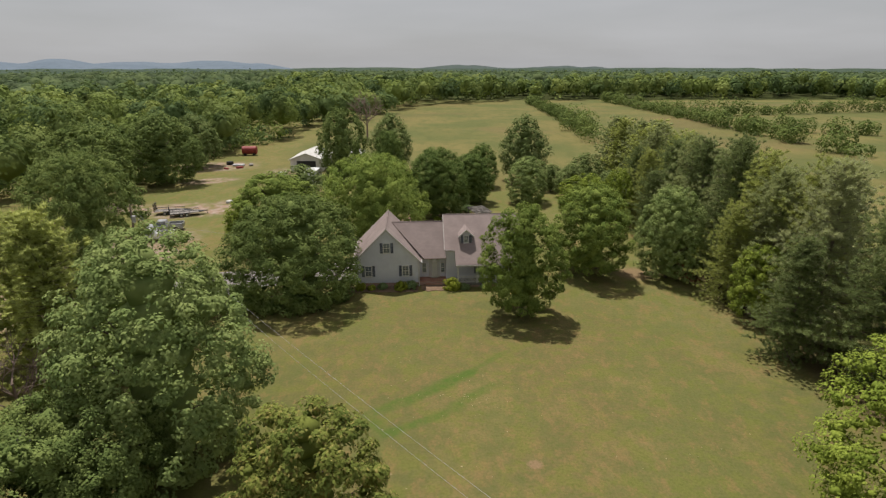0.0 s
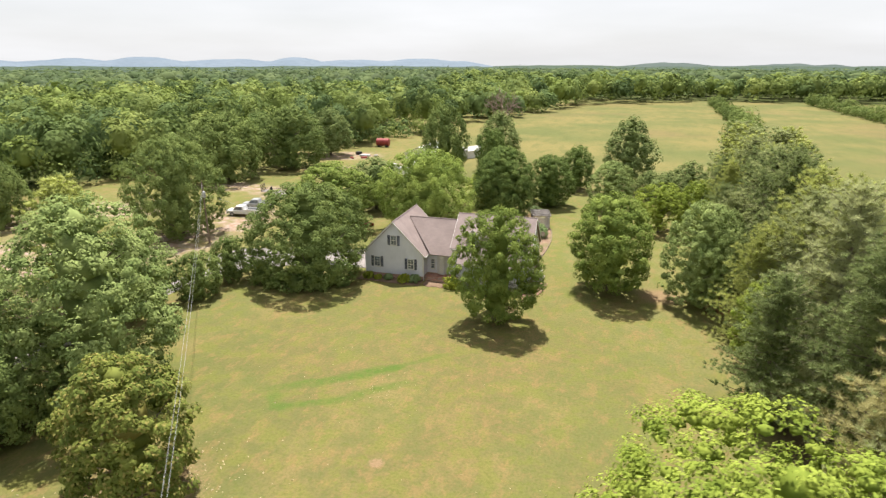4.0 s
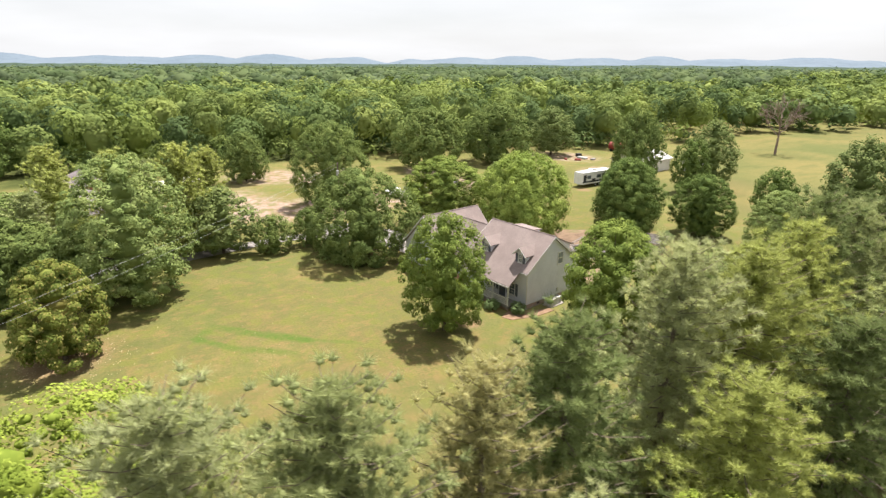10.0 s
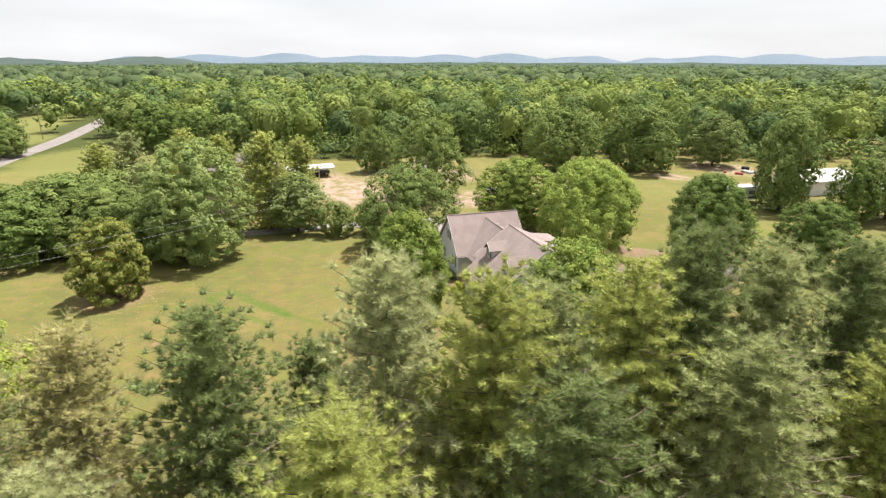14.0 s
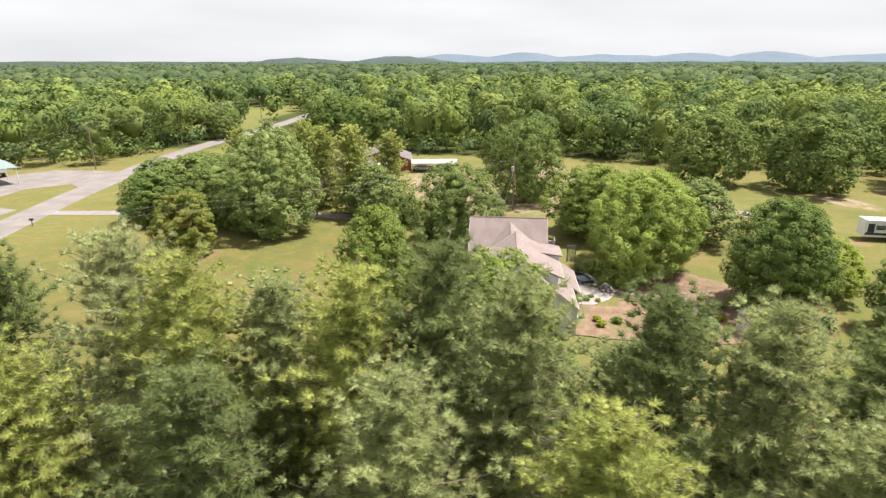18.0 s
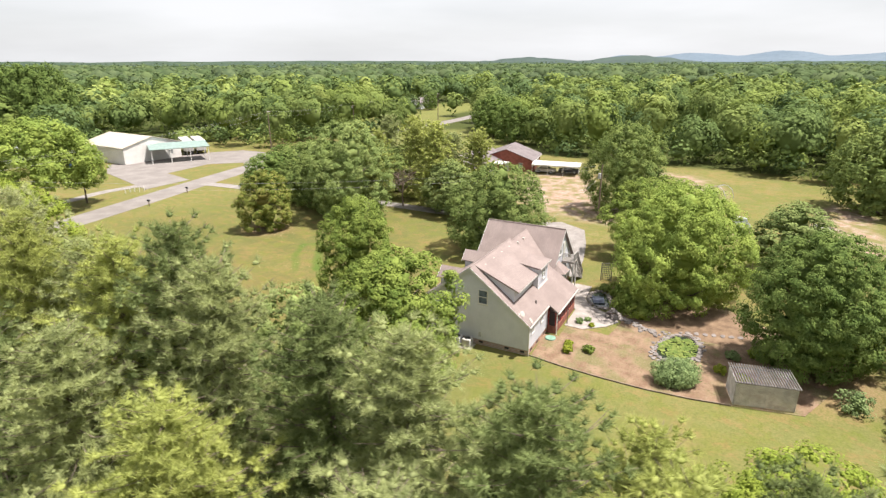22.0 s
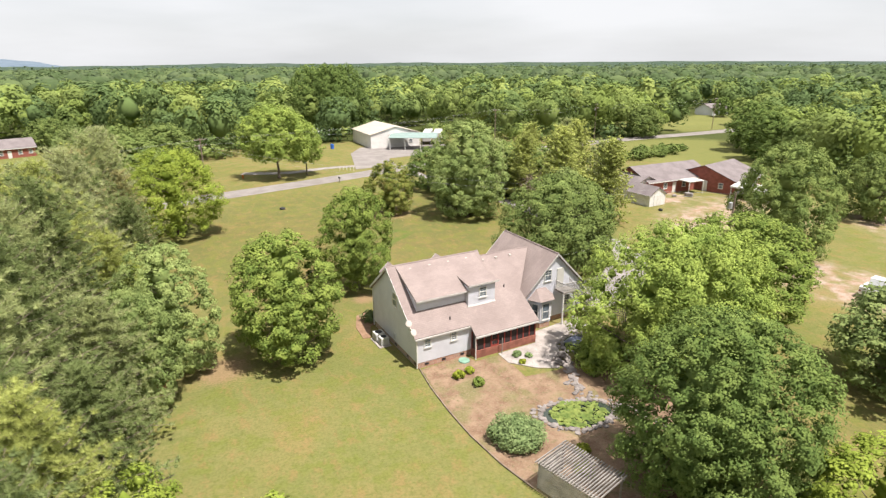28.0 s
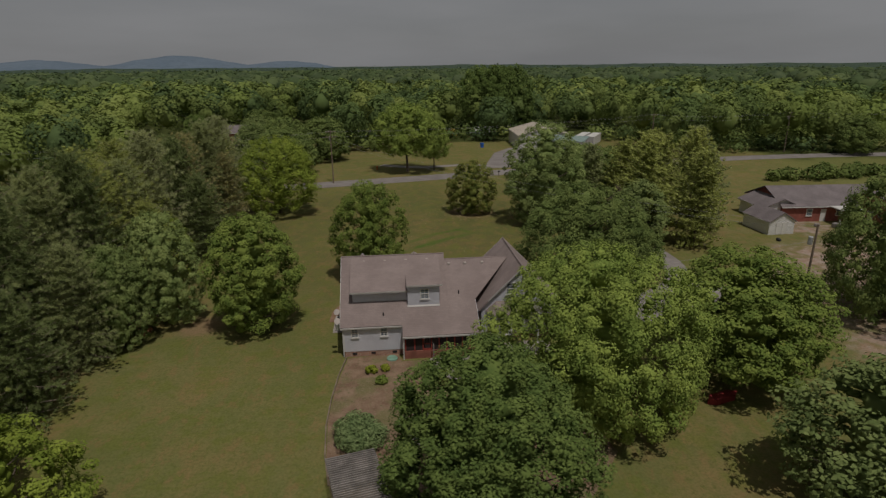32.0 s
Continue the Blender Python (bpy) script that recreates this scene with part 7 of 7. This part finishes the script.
def semi_trailer(x, y, turn, label):
    t = thing("semi_trailer", pose(x, y, 0, 0, 0, turn), label, "trailer", "trailers beside the shop")
    part("body", box(-5.5, 5.5, -1.25, 1.25, 1.15, 3.9, bevel=0.04), ROOF_METAL, t)
    for a in range(-5, 6):
        part("rib", box(a - 0.03, a + 0.03, -1.275, -1.251, 1.2, 3.85), GUTTER, t)
    part("chassis", box(-5.3, 5.3, -0.5, 0.5, 0.9, 1.149), DARK_METAL, t)
    for a in (3.4, 4.6):
        for side in (-1.0, 1.0):
            wheel(t, a, side, 0.5, 0.3)
    for side in (-0.6, 0.6):
        part("landing_leg", box(-3.3, -3.15, side - 0.06, side + 0.06, -0.02, 1.15), DARK_METAL, t)
    part("rear_door", box(5.501, 5.53, -1.15, 1.15, 1.2, 3.8), GUTTER, t)


semi_trailer(-49.0, -54.5, 62, "long white box trailer parked beside the shop")
semi_trailer(-51.9, -52.9, 62, "long white box trailer parked at the end of the canopy")


def camper(x, y, turn):
    c = thing("travel_trailer", pose(x, y, 0, 0, 0, turn), "long white travel trailer with dark stripes, parked on grass", "trailer")
    part("body", prism([(-5.2, -1.22, 0.7), (-5.2, -1.22, 3.2), (4.6, -1.22, 3.2), (5.3, -1.22, 2.3), (5.3, -1.22, 0.9), (5.0, -1.22, 0.7)], (0, 2.44, 0)), WHITE_PAINT, c)
    for s in (-1, 1):
        part("stripe", box(-5.15, 4.9, s * 1.235 - 0.012, s * 1.235 + 0.012, 1.0, 1.35), DARK_PAINT, c)
        for x0, w in ((-3.8, 1.2), (-0.8, 1.4), (2.6, 1.2)):
            part("window", box(x0, x0 + w, s * 1.24 - 0.015, s * 1.24 + 0.015, 1.8, 2.5), GLASS, c)
        for wx in (-0.9, 0.2):
            wheel(c, wx, s * 1.05, 0.36)
        for x0, w, z0, z1 in ((-4.9, 0.9, 1.36, 2.7), (-2.2, 1.1, 1.36, 1.75), (0.9, 1.3, 1.36, 2.6), (4.1, 0.7, 1.36, 2.2)):
            part("graphic_panel", box(x0, x0 + w, s * 1.228 - 0.012, s * 1.228 + 0.012, z0, z1), DARK_PAINT, c, "dark painted panel")
    part("slide_out", box(-3.0, 0.4, 1.23, 1.9, 1.0, 2.9, bevel=0.03), WHITE_PAINT, c)
    part("roof_unit", box(-0.5, 0.5, -0.4, 0.4, 3.2, 3.5, bevel=0.06), LIGHT_METAL, c)
    part("hitch", prism([(5.3, -0.5, 0.7), (6.5, 0, 0.7), (5.3, 0.5, 0.7)], (0, 0, 0.12)), DARK_METAL, c)
    part("jack", tube([(6.3, 0, 0.0), (6.3, 0, 0.9)], 0.05), DARK_METAL, c)


camper(-29.5, 125.2, 88)


def flat_trailer(x, y, turn):
    c = thing("utility_trailer", pose(x, y, 0, 0, 0, turn), "dark flatbed utility trailer with a raised ramp gate", "trailer", "utility trailers")
    part("deck", box(-2.4, 2.4, -1.0, 1.0, 0.6, 0.7), GREY_WOOD, c)
    for s in (-1, 1):
        part("side_rail", box(-2.4, 2.4, s * 1.0 - 0.04, s * 1.0 + 0.04, 0.95, 1.03), DARK_METAL, c)
        for x0 in (-2.36, -0.8, 0.8, 2.36):
            part("stake", box(x0 - 0.03, x0 + 0.03, s * 1.0 - 0.035, s * 1.0 + 0.035, 0.7, 0.95), DARK_METAL, c)
        for wx in (-0.55, 0.35):
            wheel(c, wx, s * 1.15, 0.34)
    for i in range(7):
        part("gate_bar", box(-2.46, -2.4, -0.95 + i * 0.31, -0.9 + i * 0.31, 0.7, 2.0), DARK_METAL, c)
    part("gate_bar", box(-2.46, -2.4, -0.95, 0.96, 2.0, 2.06), DARK_METAL, c)
    part("tongue", prism([(2.4, -0.7, 0.55), (4.0, 0, 0.55), (2.4, 0.7, 0.55)], (0, 0, 0.1)), DARK_METAL, c)
    part("jack", tube([(3.8, 0, 0), (3.8, 0, 0.7)], 0.04), DARK_METAL, c)


flat_trailer(-49.4, 99.5, 10)
flat_trailer(-46.2, 98.2, 25)


def swing_set(x, y, turn):
    c = thing("swing_set", pose(x, y, 0, 0, 0, turn), "brown wooden A-frame swing set on the dusty grass", "swing set")
    part("top_beam", tube([(-1.7, 0, 2.1), (1.7, 0, 2.1)], 0.06), POLE_WOOD, c)
    for s in (-1, 1):
        for d in (-1, 1):
            part("leg", tube([(s * 1.65, 0, 2.1), (s * 1.8, d * 1.2, -0.05)], 0.055), POLE_WOOD, c)
        part("brace", tube([(s * 1.75, -0.75, 0.8), (s * 1.75, 0.75, 0.8)], 0.04), POLE_WOOD, c)


swing_set(-58.3, 81.6, 30)
hoop = thing("hoop_frame", pose(-67.0, 83.0, 0, 0, 0, 60), "pale arched hoop frame standing on the grass", "frame")
for y in (-1.2, 1.2):
    part("hoop", tube([(2.1 * math.cos(a), y, 2.3 * math.sin(a) - 0.02) for a in (math.pi * k / 14 for k in range(15))], 0.05, sides=6), GALV, hoop)
part("ridge_bar", tube([(0, -1.2, 2.28), (0, 1.2, 2.28)], 0.04, sides=6), GALV, hoop)
kay = thing("kayak", pose(-21.2, 84.3, 0, 0, 0, 20), "red plastic boat lying under the tree", "boat")
part("hull", prism([(-1.5, 0, 0.45), (-0.9, -0.42, 0.45), (0.9, -0.42, 0.45), (1.5, 0, 0.45), (0.9, 0.42, 0.45), (-0.9, 0.42, 0.45)], (0, 0, -0.45)), BOAT_RED, kay)
for x, y, turn in ((-6.1, -5.2, 15), (-16.5, -8.8, 15)):
    m = thing("mailbox", pose(x, y, 0, 0, 0, turn), "black mailbox on a post beside the road", "mailbox", "mailboxes")
    part("post", box(-0.06, 0.06, -0.06, 0.06, -0.05, 0.95), POLE_WOOD, m)
    part("box", prism([(-0.12, -0.3, 0.95), (0.12, -0.3, 0.95), (0.12, -0.3, 1.15), (0.06, -0.3, 1.25), (-0.06, -0.3, 1.25), (-0.12, -0.3, 1.15)], (0, 0.6, 0)), DARK_METAL, m)
solo("well_cover", disc_stack(((0.5, -0.02), (0.5, 0.28), (0.42, 0.34)), 16), DARK_METAL, pose(9.6, 13.3, 0), "low dark round cover on the lawn", "cover")
solo("fire_barrel", disc_stack(((0.5, -0.02), (0.5, 0.8), (0.47, 0.82)), 14), DARK_METAL, pose(-57, 79.5, 0), "dark barrel on the dusty grass", "barrel")
# clutter on the bare ground by the far tree
for i, (x, y, sx, sy, sz, mat, lab) in enumerate(((-54.5, 150.5, 3.0, 1.4, 0.5, GALV, "pile of grey metal sheets"), (-53.0, 147.0, 1.8, 0.8, 0.5, RED_PAINT, "rusty red scrap"), (-57.5, 152.5, 1.4, 1.4, 0.9, RUBBER, "heap of black tyres"),
                                                  (-51.5, 151.5, 2.2, 1.0, 0.4, GREY_WOOD, "stack of weathered boards"), (-56.0, 145.5, 1.4, 0.6, 0.4, RED_PAINT, "rusty red scrap"), (-41.5, 108.0, 1.6, 1.0, 0.5, LIGHT_METAL, "pale scrap sheet"),
                                                  (-39.0, 136, 1.8, 1.2, 1.0, WHITE_PAINT, "white tank"), (-50.5, 44.5, 0.8, 0.5, 0.4, RUBBER, "dark garden clutter"), (-63.5, 38.8, 1.5, 0.8, 0.8, GREY_WOOD, "stack of patio furniture"), (-61.0, 37.6, 0.8, 0.5, 0.5, GREY_WOOD, "grey garden clutter"))):
    solo("scrap_pile", box(-sx / 2, sx / 2, -sy / 2, sy / 2, -0.02, sz, bevel=0.12), mat, pose(x, y, 0, 0, 0, i * 37), lab + " lying on bare ground", "scrap")


def fallen_leaves(x, y, radius, count, mat, size, seed, label):
    """Single leaves lying on the grass."""
    r = np.random.default_rng(seed)
    a, d = r.uniform(0, 6.28, count), radius * np.abs(r.normal(0, 0.5, count))
    c = np.stack((x + d * np.cos(a), y + d * np.sin(a), np.full(count, 0.03)), axis=1)
    ob = new("fallen_leaves", raw_mesh("fallen_leaves", leaves(c, np.tile((0, 0, 1.0), (count, 1)), size, r), 4, mat))
    tagged(ob, label, "leaves", kind="stuff")


FALLEN = plain("dry fallen leaves", (0.32, 0.27, 0.15), 0.9)
fallen_leaves(-6.6, 24.6, 7.0, 600, FALLEN, 0.08, 3, "pale dry leaves fallen round the magnolia")
fallen_leaves(2, 40, 26, 160, FALLEN, 0.05, 4, "pale specks of dry leaves scattered on the lawn")
# dead undergrowth at the foot of the pines
for i, (x, y, s) in enumerate(((30.6, 65.6, 0.8), (29.6, 70.0, 0.6), (31.2, 69.4, 0.9))):
    p = shrub("dead_shrub", 420 + i, 1.3 * s, 1.2 * s, DEAD_LEAF, 18, 30, 0.08)
    p.matrix_world = pose(x, y, 0, 0, 0, i * 60)
    tagged(p, "dead reddish-brown undergrowth at the foot of the pines", "shrub", "dead undergrowth")
# low drooping growth under the silver maple
for i, (x, y, s) in enumerate(((-5.0, 80.8, 1.3), (-6.2, 82.2, 1.5), (-4.4, 82.6, 1.2), (-7.6, 80.6, 1.3), (-8.8, 79.2, 1.0))):
    p = shrub("shrub", 440 + i, 1.6 * s, 1.2 * s, LEAF_SILVER, 30, 44, 0.09)
    p.matrix_world = pose(x, y, 0.03, 0, 0, i * 70)
    tagged(p, "loose light green shrub under the silver maple", "shrub", "shrubs under the silver maple")
# undergrowth below the oak
for i, (x, y, s) in enumerate(((-21.5, 57.5, 1.3), (-19.0, 56.4, 1.2), (-16.2, 56.2, 1.4), (-13.6, 57.4, 1.2), (-23.4, 59.6, 1.3), (-11.9, 59.4, 0.9))):
    p = shrub("shrub", 460 + i, 1.5 * s, 1.35 * s, LEAF_OAK, 30, 44, 0.1)
    p.matrix_world = pose(x, y, 0, 0, 0, i * 70)
    tagged(p, "low dark shrub in the shade of the oak", "shrub", "shrubs under the oak")
# markers by the road
for i in range(5):
    solo("bollard", disc_stack(((0.06, -0.05), (0.06, 0.85), (0.03, 0.9)), 10), WHITE, pose(-10.1 - 0.75 * i, -19.5 + 0.4 * i, 0), "short white post beside the shop yard", "bollard", "white posts by the yard")
hyd = thing("hydrant", pose(12.6, -19.8, 0), "small orange hydrant on the grass verge", "hydrant")
part("barrel", disc_stack(((0.2, -0.05), (0.2, 0.08), (0.14, 0.1), (0.14, 0.6), (0.18, 0.62), (0.16, 0.74), (0.05, 0.84)), 12), ORANGE, hyd)
for turn in (0, 180):
    part("outlet", tube([(0.1, 0, 0.45), (0.24, 0, 0.45)], 0.06, sides=8), ORANGE, hyd).matrix_local = pose(0, 0, 0, 0, 0, turn)
